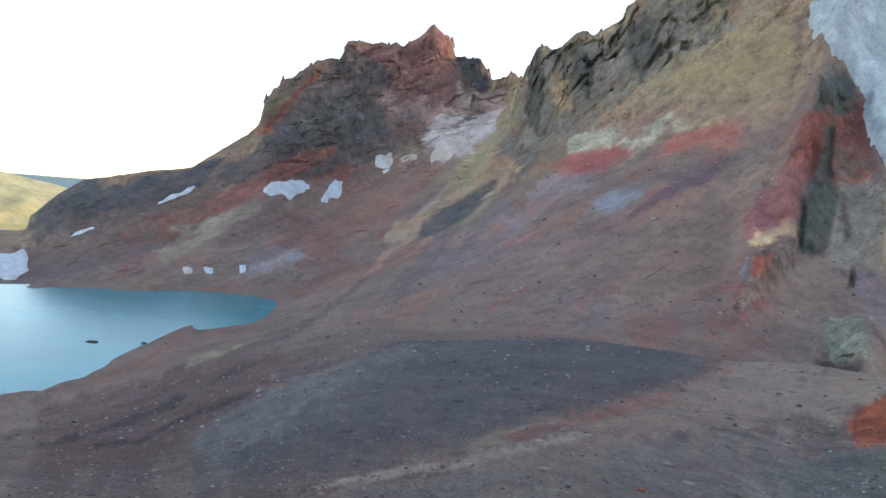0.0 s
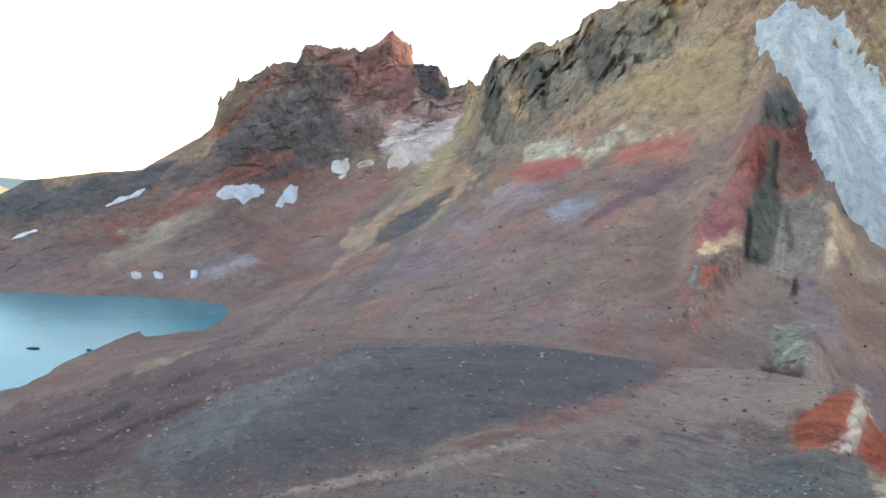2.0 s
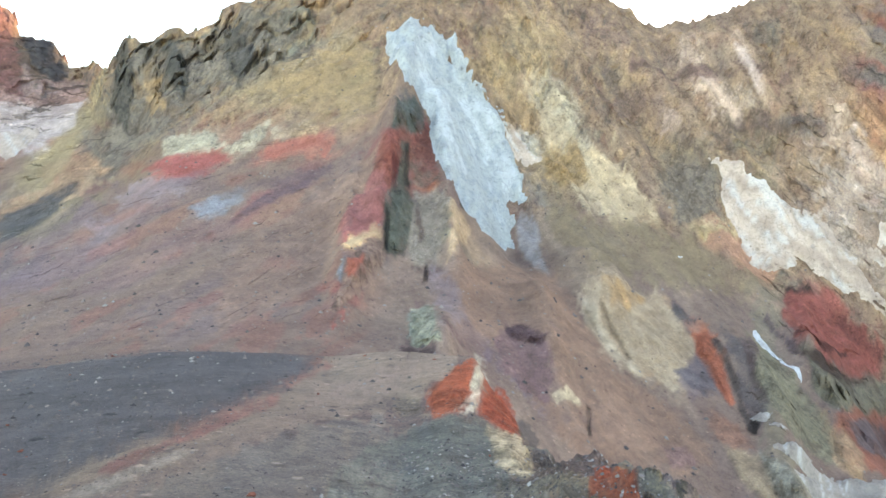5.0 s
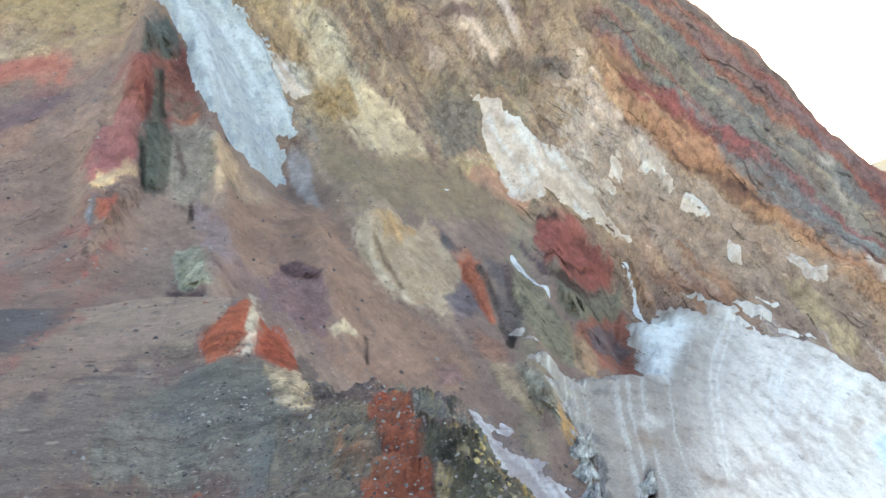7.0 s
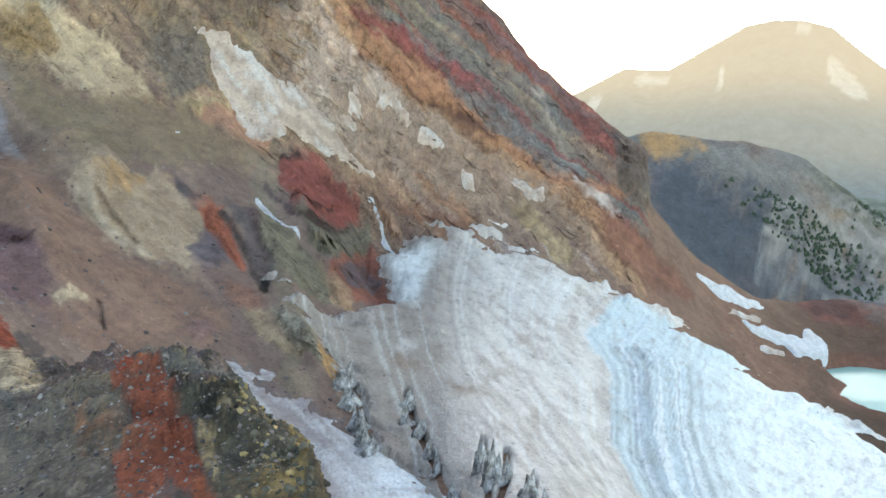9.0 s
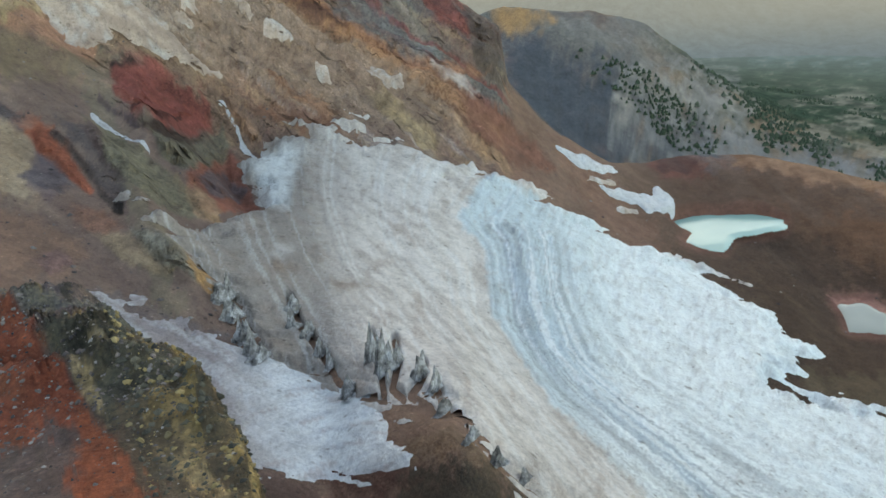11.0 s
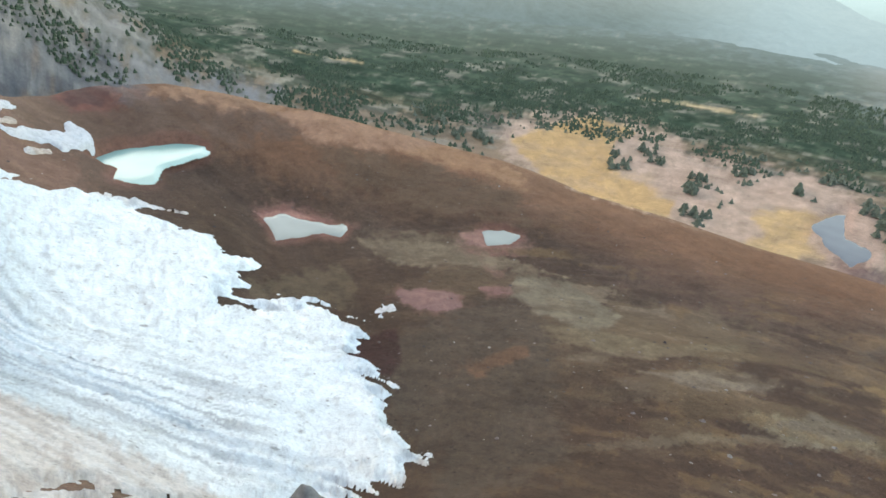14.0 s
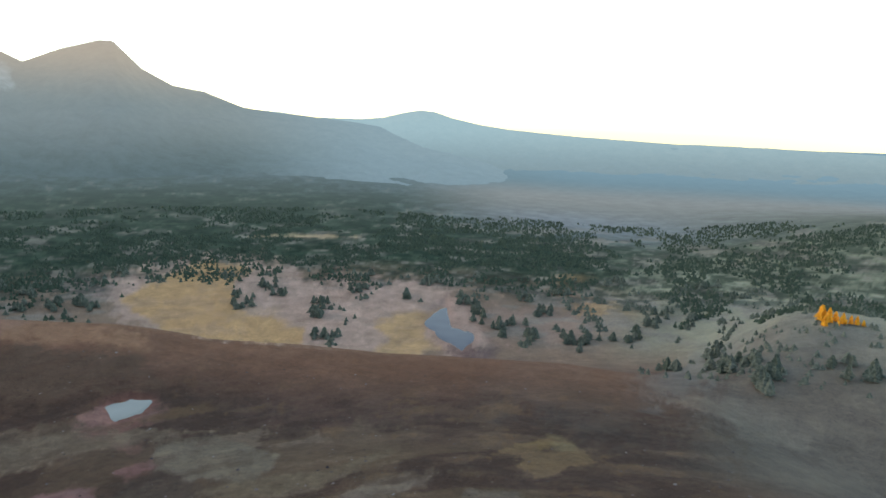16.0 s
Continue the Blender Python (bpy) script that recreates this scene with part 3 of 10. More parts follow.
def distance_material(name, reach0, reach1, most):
    """Backdrop of far land at the horizon: haze painted in as emission that grows with distance."""
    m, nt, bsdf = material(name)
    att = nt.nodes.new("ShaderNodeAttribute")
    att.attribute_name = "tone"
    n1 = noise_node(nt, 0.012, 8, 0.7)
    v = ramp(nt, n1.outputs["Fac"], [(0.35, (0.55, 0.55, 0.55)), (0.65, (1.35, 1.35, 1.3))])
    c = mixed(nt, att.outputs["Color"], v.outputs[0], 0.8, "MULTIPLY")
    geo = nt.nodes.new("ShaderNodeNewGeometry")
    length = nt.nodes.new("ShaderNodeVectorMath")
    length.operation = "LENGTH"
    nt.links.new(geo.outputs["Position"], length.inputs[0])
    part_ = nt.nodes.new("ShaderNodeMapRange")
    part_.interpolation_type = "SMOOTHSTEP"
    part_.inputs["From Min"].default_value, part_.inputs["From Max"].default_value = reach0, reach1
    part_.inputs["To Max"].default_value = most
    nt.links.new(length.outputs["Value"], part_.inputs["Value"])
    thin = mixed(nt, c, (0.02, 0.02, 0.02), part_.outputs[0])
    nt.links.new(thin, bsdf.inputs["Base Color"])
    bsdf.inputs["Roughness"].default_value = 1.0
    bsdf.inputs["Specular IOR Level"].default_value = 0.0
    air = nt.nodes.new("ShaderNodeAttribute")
    air.attribute_name = "haze_glow"
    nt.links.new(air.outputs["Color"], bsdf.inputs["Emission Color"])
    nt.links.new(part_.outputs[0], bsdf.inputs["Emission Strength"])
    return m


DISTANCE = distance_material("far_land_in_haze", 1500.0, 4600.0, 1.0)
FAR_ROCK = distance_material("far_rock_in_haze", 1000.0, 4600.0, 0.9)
LEFT_HILL = distance_material("far_hill_painted_sunlit", 1000.0, 4600.0, 0.7)
BOULDER_DARK = rock_material("dark_lava", (0.045, 0.035, 0.032), (0.015, 0.012, 0.012), (0.12, 0.10, 0.09), 2.0)
BOULDER_GREY = rock_material("grey_andesite", (0.17, 0.17, 0.165), (0.09, 0.09, 0.09), (0.32, 0.31, 0.30), 1.2)
STONE = rock_material("scattered_stone", (0.15, 0.135, 0.13), (0.05, 0.045, 0.045), (0.32, 0.30, 0.28), 2.0)
RED_STONE = rock_material("red_cinder", (0.20, 0.07, 0.05), (0.08, 0.03, 0.03), (0.34, 0.15, 0.10), 2.0)
CRAG = rock_material("crag_rock", (0.15, 0.13, 0.10), (0.05, 0.05, 0.05), (0.30, 0.24, 0.16), 0.25)
RED_CRAG = rock_material("red_crag_rock", (0.16, 0.075, 0.065), (0.06, 0.04, 0.045), (0.28, 0.13, 0.10), 0.2)
DARK_ICE = rock_material("dirty_dark_ice", (0.30, 0.29, 0.29), (0.05, 0.045, 0.045), (0.72, 0.72, 0.74), 0.4)


def leaf_material(name, dark, light):
    m, nt, bsdf = material(name)
    n = noise_node(nt, 0.35, 5, 0.7)
    info = nt.nodes.new("ShaderNodeObjectInfo")
    c = ramp(nt, n.outputs["Fac"], [(0.35, dark), (0.65, light)])
    each = ramp(nt, info.outputs["Random"], [(0.0, (0.65, 0.7, 0.7)), (1.0, (1.25, 1.15, 1.2))])
    out = mixed(nt, c.outputs[0], each.outputs[0], 0.8, "MULTIPLY")
    nt.links.new(out, bsdf.inputs["Base Color"])
    bsdf.inputs["Roughness"].default_value = 0.85
    bsdf.inputs["Specular IOR Level"].default_value = 0.1
    return m


NEEDLES = leaf_material("conifer_needles", (0.045, 0.062, 0.045), (0.17, 0.185, 0.14))
WOODS = leaf_material("dark_far_needles", (0.024, 0.042, 0.028), (0.072, 0.100, 0.066))
# orange base colour stands in for low sun on the leaves
SUNLIT_LEAF = leaf_material("painted_sunlit_foliage", (0.75, 0.22, 0.015), (0.95, 0.48, 0.05))
BARK = rock_material("bark", (0.11, 0.085, 0.065), (0.05, 0.04, 0.03), (0.2, 0.17, 0.14), 2.0)

STAINS = []


def stain(bearing_, distance, along_, across, colour, edge=0.35):
    """A patch of ash or rock of another colour, here and there of painted light or shade: its centre, and two half axes
    in metres, each sideways and upslope.
    """
    STAINS.append((bearing_, distance, along_, across, colour, edge))


stain(-24.0, 528.3, (96.9, 72.8), (8.06, -56.1), (105, 82, 82))
stain(-24.2, 588, (79.7, 75), (4.4, -26.2), (88, 82, 84))
stain(-29.4, 572.1, (18.9, 34.5), (9.89, -20.7), (70, 70, 75))
stain(-7.4, 801.7, (117, 13.5), (4.5, -70.9), (102, 70, 70))
stain(-5.9, 797, (75.5, -29.4), (-10.4, -56.2), (84, 70, 73))
stain(-3.4, 837, (40.8, 4.84), (2.53, -38.9), (135, 76, 72))
stain(-2.2, 859.3, (24.4, 4.87), (1.47, -37.7), (138, 84, 80))
stain(-5.8, 847, (47.9, 11.5), (0.867, -25.7), (128, 70, 64))
stain(-8.0, 810.6, (11.7, 1.78), (0.694, -12.6), (170, 125, 105))
stain(-11.4, 766.2, (17.4, 23.2), (21.2, -28.1), (88, 82, 74))
stain(-14.7, 741.1, (11.8, 34.7), (29.6, -28.9), (98, 82, 62))
stain(-12.7, 752, (25.4, 48), (3.24, -3.46), (142, 76, 62))
stain(-9.2, 789.2, (18.9, 2.56), (1.88, -31.3), (88, 70, 70))
stain(0.9, 839.5, (23.2, 3.38), (1.81, -36.7), (60, 54, 60))
stain(-2.1, 794.4, (47.2, 28.5), (6.84, -19.2), (148, 115, 115))
stain(0.6, 756, (33, 31.2), (4.84, -64.7), (192, 165, 165))
stain(3.4, 786.7, (20.3, 15.3), (6.85, -24.3), (158, 112, 106))
stain(-11.1, 705.2, (46.5, 32.8), (9.22, -30.8), (110, 68, 62))
stain(-15.4, 614.4, (31.1, 36.7), (3.17, -22.2), (152, 86, 76))
stain(-9.1, 683, (40.5, 43.2), (5.69, -28.9), (122, 88, 84))
stain(-20.3, 517.1, (28.4, 46.4), (2.41, -21.2), (152, 132, 102))
stain(-17.4, 552.6, (19.4, 24.5), (2.02, -13), (150, 125, 100))
stain(-22.0, 545.1, (7.94, 9.65), (2.16, -14.1), (142, 86, 70))
stain(-14.1, 472.6, (21.7, 19.5), (2.24, -25.5), (152, 128, 132))
stain(-11.0, 511.1, (6.46, 53), (22.4, -43.1), (136, 88, 80))
stain(-7.0, 610.8, (50.8, 105), (12.1, -61), (146, 102, 92))
stain(-3.5, 647.7, (42.2, 104), (8.19, -33.5), (152, 108, 98))
stain(-4.0, 484.8, (18.2, 96.8), (2.76, -10.5), (184, 128, 106))
stain(-2.3, 546.7, (19, 55.7), (2.46, -17.2), (168, 150, 122))
stain(2.4, 650.8, (28.1, 100), (12.2, -43.6), (168, 145, 95))
stain(3.7, 693.4, (17.9, 66.7), (8.87, -33.4), (178, 155, 105))
stain(6.9, 595.1, (20, 24.8), (15.3, -20), (104, 100, 90))
stain(7.8, 561.7, (22.7, 45.3), (6.22, -14.8), (168, 132, 90))
stain(5.8, 599.2, (11, 24), (6.4, -6.99), (80, 80, 78))
stain(13.1, 514.6, (41.8, 41.3), (13.3, -34.6), (122, 114, 98))
stain(11.4, 528.8, (1.31, 12.1), (24.3, -7.98), (84, 88, 88))
stain(14.2, 519.9, (1.53, 14.2), (23.3, -8.35), (92, 98, 98))
stain(11.6, 501.6, (28.6, 47.4), (3.95, -11.3), (172, 134, 92))
stain(7.5, 503.7, (14.1, 51.7), (15.7, -40.8), (134, 108, 82))
stain(5.6, 519.3, (12.1, 43.4), (10.5, -26.4), (86, 82, 82))
stain(3.2, 480.4, (34.3, 159), (2.72, -14.4), (190, 155, 112))
stain(-0.4, 475.5, (41.5, 175), (2.33, -13.1), (172, 128, 100))
stain(19.5, 465.7, (39.9, 34.7), (9.62, -37.8), (164, 136, 94))
stain(16.7, 504.7, (21.3, 5.82), (5.27, -27), (116, 118, 108))
stain(21.3, 479.4, (19.1, 5.9), (2.33, -14.5), (156, 144, 112))
stain(24.9, 424.4, (12.5, 0.325), (1.57, -30.8), (180, 140, 108))
stain(17.0, 437.7, (38.4, 26), (3.1, -17.3), (146, 116, 100))
stain(11.8, 444.5, (17.5, 9.55), (1.35, -14.3), (186, 170, 132))
stain(15.9, 424.8, (11.9, 17.1), (2.54, -8.94), (180, 164, 132))
stain(11.3, 416, (19.2, 15.6), (1.92, -16.7), (182, 86, 78))
stain(19.7, 404.2, (19.9, 10.6), (1.51, -12), (188, 98, 82))
# shade in a cave mouth, painted as a dark patch
stain(20.5, 416.9, (7.14, -2.31), (-0.0883, -3.53), (62, 46, 42))
stain(10.1, 393.8, (17.8, 16.8), (1.35, -13.3), (154, 112, 126))
stain(13.8, 350.9, (11, 14.3), (1.68, -9.73), (126, 124, 142))
stain(6.0, 368.3, (4.91, 8.48), (1.17, -9.02), (116, 118, 142))
stain(19.6, 363.9, (14.7, 22.8), (2.09, -9.58), (118, 72, 84))
stain(18.6, 339.3, (13.3, 16.5), (2.02, -11), (146, 114, 96))
stain(5.4, 357.1, (40.6, 54.9), (3.7, -36.1), (142, 98, 106))
stain(0.8, 380.2, (27.3, 81.5), (4.13, -36.6), (124, 94, 112))
stain(-3.8, 336.1, (27.6, 91.2), (6.4, -43.7), (114, 88, 92))
stain(10.1, 304, (34.1, 34.4), (2.09, -20.7), (138, 102, 100))
stain(15.1, 225.9, (36, 26.7), (1.88, -32.1), (124, 100, 98))
stain(19.1, 273.8, (6.02, 1.97), (0.208, -5.56), (172, 84, 80))
stain(11.6, 88.69, (18.8, 23.3), (0.31, -23.1), (84, 76, 84))
stain(-5.5, 75.32, (10.5, 36.3), (0.973, -19.2), (86, 78, 86))
stain(-2.8, 117.8, (4.41, 9.49), (0.151, -4.75), (166, 150, 142))
stain(-19.3, 183.3, (29, 100), (1.66, -33.8), (106, 80, 78))
stain(-20.2, 212.7, (24.8, 66.5), (0.368, -9.35), (150, 122, 104))
stain(-6.1, 101.8, (6.87, 27.9), (0.19, -3.17), (158, 132, 112))
stain(-16.4, 259, (39.6, 101), (0.734, -20), (124, 98, 92))
stain(-10.1, 290.6, (23.6, 95.8), (0.837, -14.4), (96, 70, 74))
stain(-12.3, 60.38, (9.89, 38.3), (0.648, -11.2), (98, 92, 92))
stain(18.2, 74.07, (8.36, 31.2), (0.514, -7.68), (134, 112, 98))
stain(3.2, 43.45, (9.43, 18.1), (0.109, -1.45), (142, 118, 106))
stain(-25.1, 41.29, (9.37, 3.64), (0.161, -10.2), (100, 88, 88))
stain(20.9, 48.19, (12.3, 21.1), (0.362, -8.51), (108, 103, 101))
stain(25.6, 315.4, (1.8, 12.4), (12.8, -6.86), (178, 80, 86))
stain(28.0, 372.2, (1.7, 16.8), (17.9, -5.87), (150, 70, 62))
stain(30.3, 406.4, (-1.15, 8.23), (19.4, 9.49), (142, 76, 76))
stain(28.3, 341.3, (-0.309, 7.73), (25.2, 3.86), (74, 78, 74))
stain(28.9, 419.6, (8.2, 1.38), (0.763, -17.8), (76, 80, 82))
stain(30.5, 375.5, (8.02, 1.28), (0.372, -9.33), (176, 86, 64))
stain(25.8, 295.3, (7.3, 9.15), (0.736, -3.79), (228, 175, 110))
stain(33.9, 339.3, (1.36, 15), (11.9, -10.2), (205, 162, 118))
stain(30.8, 324.8, (9.64, 1.75), (1.21, -37.1), (146, 130, 110))
stain(32.0, 316.8, (0.0262, 5.1), (15.8, -0.318), (118, 114, 84))
stain(26.8, 280, (6.83, 1.11), (0.417, -12.8), (122, 112, 108))
stain(24.2, 242.3, (0.513, 7.43), (9.6, -5.38), (165, 84, 76))
stain(24.8, 258.3, (0.681, 5.75), (4.4, -3.04), (116, 122, 140))
stain(19.2, 270.8, (8.36, 1.59), (0.172, -7.72), (172, 96, 84))
stain(28.0, 246.3, (10.1, 1.78), (0.896, -32), (144, 116, 102))
stain(31.4, 228.7, (1.64, 13.7), (5.14, -9.99), (138, 144, 128))
stain(30.9, 201.1, (5.67, 1.4), (0.202, -9.83), (88, 66, 66))
stain(31.2, 285.4, (0.0192, 4.23), (6.15, -0.203), (72, 50, 46))
stain(34.1, 217.4, (0.0109, 3.37), (5.44, -0.183), (76, 52, 50))
stain(34.6, 259.8, (9.1, -28.5), (-12.3, -37.1), (142, 108, 106))
stain(39.7, 239.9, (-4.76, 10.7), (9.31, 20.9), (132, 96, 118))
stain(39.1, 251.3, (8.2, -7.95), (-1.17, -8.38), (104, 66, 80))
stain(43.3, 216.6, (5.29, -0.684), (-0.295, -6.37), (200, 172, 132))
stain(44.3, 213.9, (7.35, -16.9), (-3.24, -7.85), (148, 112, 116))
stain(36.2, 339.8, (13.8, -27), (-9.85, -37.9), (152, 120, 102))
stain(44.6, 377.7, (30.3, -65.4), (-9.26, -46.3), (152, 124, 100))
stain(48.8, 326.5, (19.2, -33), (-8.61, -27), (192, 160, 116))
stain(47.4, 348.7, (9.35, 1.73), (0.422, -10.1), (176, 128, 80))
stain(45.8, 308.6, (8.49, -27.6), (-3.69, -6.01), (204, 172, 130))
stain(54.2, 347.6, (7.06, -30.1), (-4.18, -5.05), (186, 92, 62))
stain(53.1, 311.9, (7.02, 2.97), (0.54, -19.9), (116, 94, 112))
stain(58.9, 356.2, (14.8, -196), (-5.48, -34.4), (128, 118, 86))
stain(56.8, 344.6, (11.4, -35.4), (-2.45, -4.12), (96, 82, 90))
stain(62.9, 480, (19.6, -12.9), (-5.54, -18.4), (168, 74, 64))
stain(61.5, 486.2, (11.7, -7.2), (-3.28, -9.6), (155, 78, 74))
stain(64.3, 451.4, (15.1, -7.48), (-2.63, -24.1), (106, 98, 78))
stain(66.4, 439.7, (9.32, -28.8), (-8.92, -16.7), (146, 82, 70))
stain(64.0, 335.1, (10.6, -28.8), (-2.13, -7.26), (190, 140, 92))
stain(38.1, 513.4, (14.3, -29.6), (-20.9, -19.9), (190, 154, 96))
stain(35.9, 495.3, (16.3, 1.35), (1.6, -23.7), (178, 142, 84))
stain(41.4, 492.9, (20.5, -32.2), (-11.2, -11.5), (208, 188, 146))
stain(38.7, 476.7, (11.3, -4.13), (-2.3, -10.5), (208, 208, 202))
stain(40.8, 469.7, (20.8, -17.6), (-6.62, -24), (166, 136, 86))
stain(45.6, 467.3, (21, -31.6), (-8.01, -11.4), (214, 182, 140))
stain(49.2, 451.7, (14.2, -11.5), (-2.22, -9.39), (200, 155, 112))
stain(44.1, 537.2, (14.7, -29.4), (-14.3, -12.3), (142, 112, 100))
stain(44.8, 526.3, (12.6, 0.571), (1.05, -17.1), (120, 104, 80))
stain(49.4, 526.7, (23.4, -52.9), (-19, -26.2), (168, 132, 106))
stain(53.1, 550.5, (24.2, -0.344), (2.17, -34.3), (180, 148, 122))
stain(51.9, 543.3, (14.3, -41.6), (-5.72, -4.5), (198, 162, 136))
stain(55.7, 545.6, (13.8, -36.4), (-4.12, -2.81), (190, 152, 128))
stain(51.7, 496.4, (20.3, -12.4), (-8.05, -20.1), (128, 114, 84))
stain(58.8, 543.7, (39.9, -29.4), (-7.97, -21.5), (168, 132, 104))
stain(59.1, 533.8, (15.3, 0.0672), (0.44, -6.52), (104, 96, 82))
stain(54.8, 524.2, (15.2, 0.325), (0.889, -14.1), (122, 104, 84))
stain(61.9, 529.2, (18.8, -12.6), (-5.89, -15.7), (180, 148, 112))
stain(64.0, 561.1, (20.3, -10.7), (-3.61, -18), (114, 78, 78))
stain(64.8, 578.3, (20.6, -12.3), (-2.73, -14.3), (124, 74, 74))
stain(54.5, 467.7, (19.1, -2.39), (-0.247, -8.35), (206, 162, 104))
stain(55.9, 469.3, (19, -14.6), (-2.33, -13.1), (205, 134, 106))
stain(51.0, 486.7, (14.8, 1.09), (1.29, -21.7), (112, 106, 84))
stain(68.6, 565.1, (49.6, -44.7), (-3.68, -5.23), (136, 72, 70))
stain(72.2, 579.1, (51.3, -45.7), (-2.88, -4.05), (104, 96, 90))
stain(74.6, 579.3, (63.6, -59.3), (-2.81, -4.46), (140, 74, 74))
stain(73.2, 567.3, (63.3, -53.9), (-1.63, -2.54), (176, 150, 110))
stain(75.6, 569.6, (64.4, -52.9), (-3.43, -5.61), (104, 108, 110))
stain(77.0, 566.8, (72.5, -57.2), (-2.55, -4.37), (150, 82, 76))
stain(79.9, 568, (64, -57.6), (-3.09, -5.77), (112, 116, 118))
stain(73.3, 551.3, (74.8, -58.1), (-3.04, -5.06), (196, 128, 84))
stain(77.2, 546.6, (70.5, -57.8), (-2.23, -4.05), (200, 140, 86))
stain(72.9, 541.5, (59.1, -48.8), (-1.75, -3.11), (130, 78, 62))
stain(68.7, 536.2, (41.1, -36.5), (-4.38, -6.11), (196, 152, 116))
stain(81.0, 550.3, (51.9, -48.9), (-2.43, -5.24), (196, 132, 84))
stain(79.6, 616.1, (40.5, -124), (-6.47, -23.9), (128, 82, 74))
stain(84.7, 598.2, (24.6, -43.8), (-8.11, -17.3), (150, 74, 58))
stain(88.2, 591.2, (13.3, -41.9), (-10.4, -9.41), (84, 74, 66))
stain(81.9, 581.9, (24.1, -51.8), (-3.18, -2.33), (156, 148, 138))
stain(78.3, 527.6, (40.2, -30.3), (-3.73, -6.87), (182, 118, 84))
stain(75.9, 519.3, (33.2, -23.9), (-4.86, -9.77), (176, 162, 152))
stain(81.3, 508.3, (23.6, -31.8), (-3.55, -4.78), (214, 172, 106))
stain(85.5, 516.3, (19.9, -18.4), (-5.9, -10.1), (164, 100, 78))
stain(89.3, 528.4, (39.1, -33.5), (-7.16, -21), (152, 106, 88))
stain(83.0, 527.2, (32.1, -25), (-3.23, -5.99), (176, 132, 108))
stain(87.2, 541.9, (22.8, -14.7), (-1.5, -3.98), (190, 124, 92))
stain(64.1, 538.4, (16.3, -13.8), (-9.7, -13.1), (188, 142, 116))
stain(65.9, 533.1, (26.6, -23), (-13.5, -18.3), (202, 178, 162))
stain(70.7, 507.9, (26, -15.6), (-7.3, -14.8), (170, 116, 90))
stain(73.6, 497.2, (25.7, -18.9), (-3.94, -10.1), (160, 108, 86))
stain(68.1, 551.9, (23.5, -35.6), (-2.86, -2.36), (200, 160, 140))
stain(98.3, 574.5, (44.7, -69.7), (-9.94, -56.1), (144, 98, 80))
stain(103.7, 765.9, (37.6, -5.9), (-0.534, -44.1), (126, 70, 64))
stain(96.5, 1108, (27.3, -26.8), (-3.87, -12), (170, 80, 56))
stain(94.2, 1162, (90, -82.2), (-21.6, -88.7), (90, 92, 104))
stain(91.7, 1296, (54.9, -39.8), (-6.58, -55.6), (112, 110, 114))
stain(97.9, 1330, (102, -71.3), (-8.88, -81.1), (120, 118, 114))
# low sun on the far crest, painted as an orange patch
stain(90.0, 1420, (36.7, -49.3), (-3.99, -58.2), (196, 134, 72))
stain(101.5, 4728, (145, -378), (-7.12, -326), (170, 108, 72))
stain(40.3, 57.27, (1.03, -6.25), (-0.615, -3.53), (196, 166, 118))
stain(39.0, 83.73, (1.51, -1.65), (-0.118, -14.8), (165, 70, 42))
stain(34.7, 86.28, (3.16, 1.12), (0.201, -11.5), (182, 84, 52))
stain(38.4, 88.54, (2.04, -28.8), (-1.54, -7.24), (178, 70, 42))
stain(36.3, 93.48, (1.03, 17.1), (0.521, -0.842), (220, 200, 166))
stain(35.2, 81.52, (1.46, 6.6), (0.287, -1.34), (220, 200, 166))
stain(30.2, 85.4, (1.84, 0.476), (0.138, -8.09), (154, 130, 98))
stain(27.4, 112.2, (8.98, 15.1), (0.587, -16.3), (152, 122, 102))
stain(39.2, 56.82, (2.11, -7.87), (-0.635, -4.25), (206, 174, 120))
stain(34.6, 56.27, (3.76, 1.39), (0.0804, -4.53), (122, 120, 122))
stain(14.5, 57.57, (10.7, 24.4), (0.47, -8.3), (128, 108, 98))
stain(89.7, 90.41, (24.8, -11.5), (-2.08, -7.44), (84, 66, 54))
stain(83.7, 86.64, (7.8, -6.03), (-0.9, -1.77), (126, 64, 48))
stain(83.7, 110.8, (10.8, -11.3), (-0.802, -5.74), (118, 90, 66))
stain(69.0, 116.3, (12.1, -10.7), (-1.11, -9.45), (92, 66, 60))
stain(71.2, 132.7, (17.7, -7.87), (-0.203, -2.47), (110, 58, 52))
stain(127.8, 617.3, (107, -49.3), (-6.01, -115), (116, 82, 64))
stain(106.7, 738.8, (89.2, -25.7), (-3.32, -50.8), (106, 76, 66))
stain(103.9, 775.3, (43.9, 3), (0.209, -45.8), (126, 64, 58))
stain(124.0, 280.4, (24.3, 2.81), (0.0794, -16.4), (92, 58, 52))
stain(134.4, 253.9, (35.4, 33.7), (5.97, -51.4), (98, 76, 58))
stain(117.8, 680.3, (101, -62.5), (-9.73, -66.9), (142, 96, 72))
stain(133.8, 668.4, (84.6, -59.3), (-4.49, -72.4), (152, 106, 86))
stain(121.3, 717.7, (41.6, -46), (-2.9, -22.6), (170, 118, 84))
stain(146.6, 595.1, (101, -25.7), (-3.69, -57.9), (126, 90, 74))
stain(157.1, 513.4, (81.6, 21.6), (0.86, -53.3), (116, 86, 74))
stain(131.6, 482.1, (51.6, -7.49), (-0.501, -28.5), (154, 128, 102))
stain(147.7, 349.7, (77, 99.1), (3.5, -69.2), (132, 108, 84))
stain(156.1, 295, (38.9, 37.7), (1.35, -17.1), (158, 136, 102))
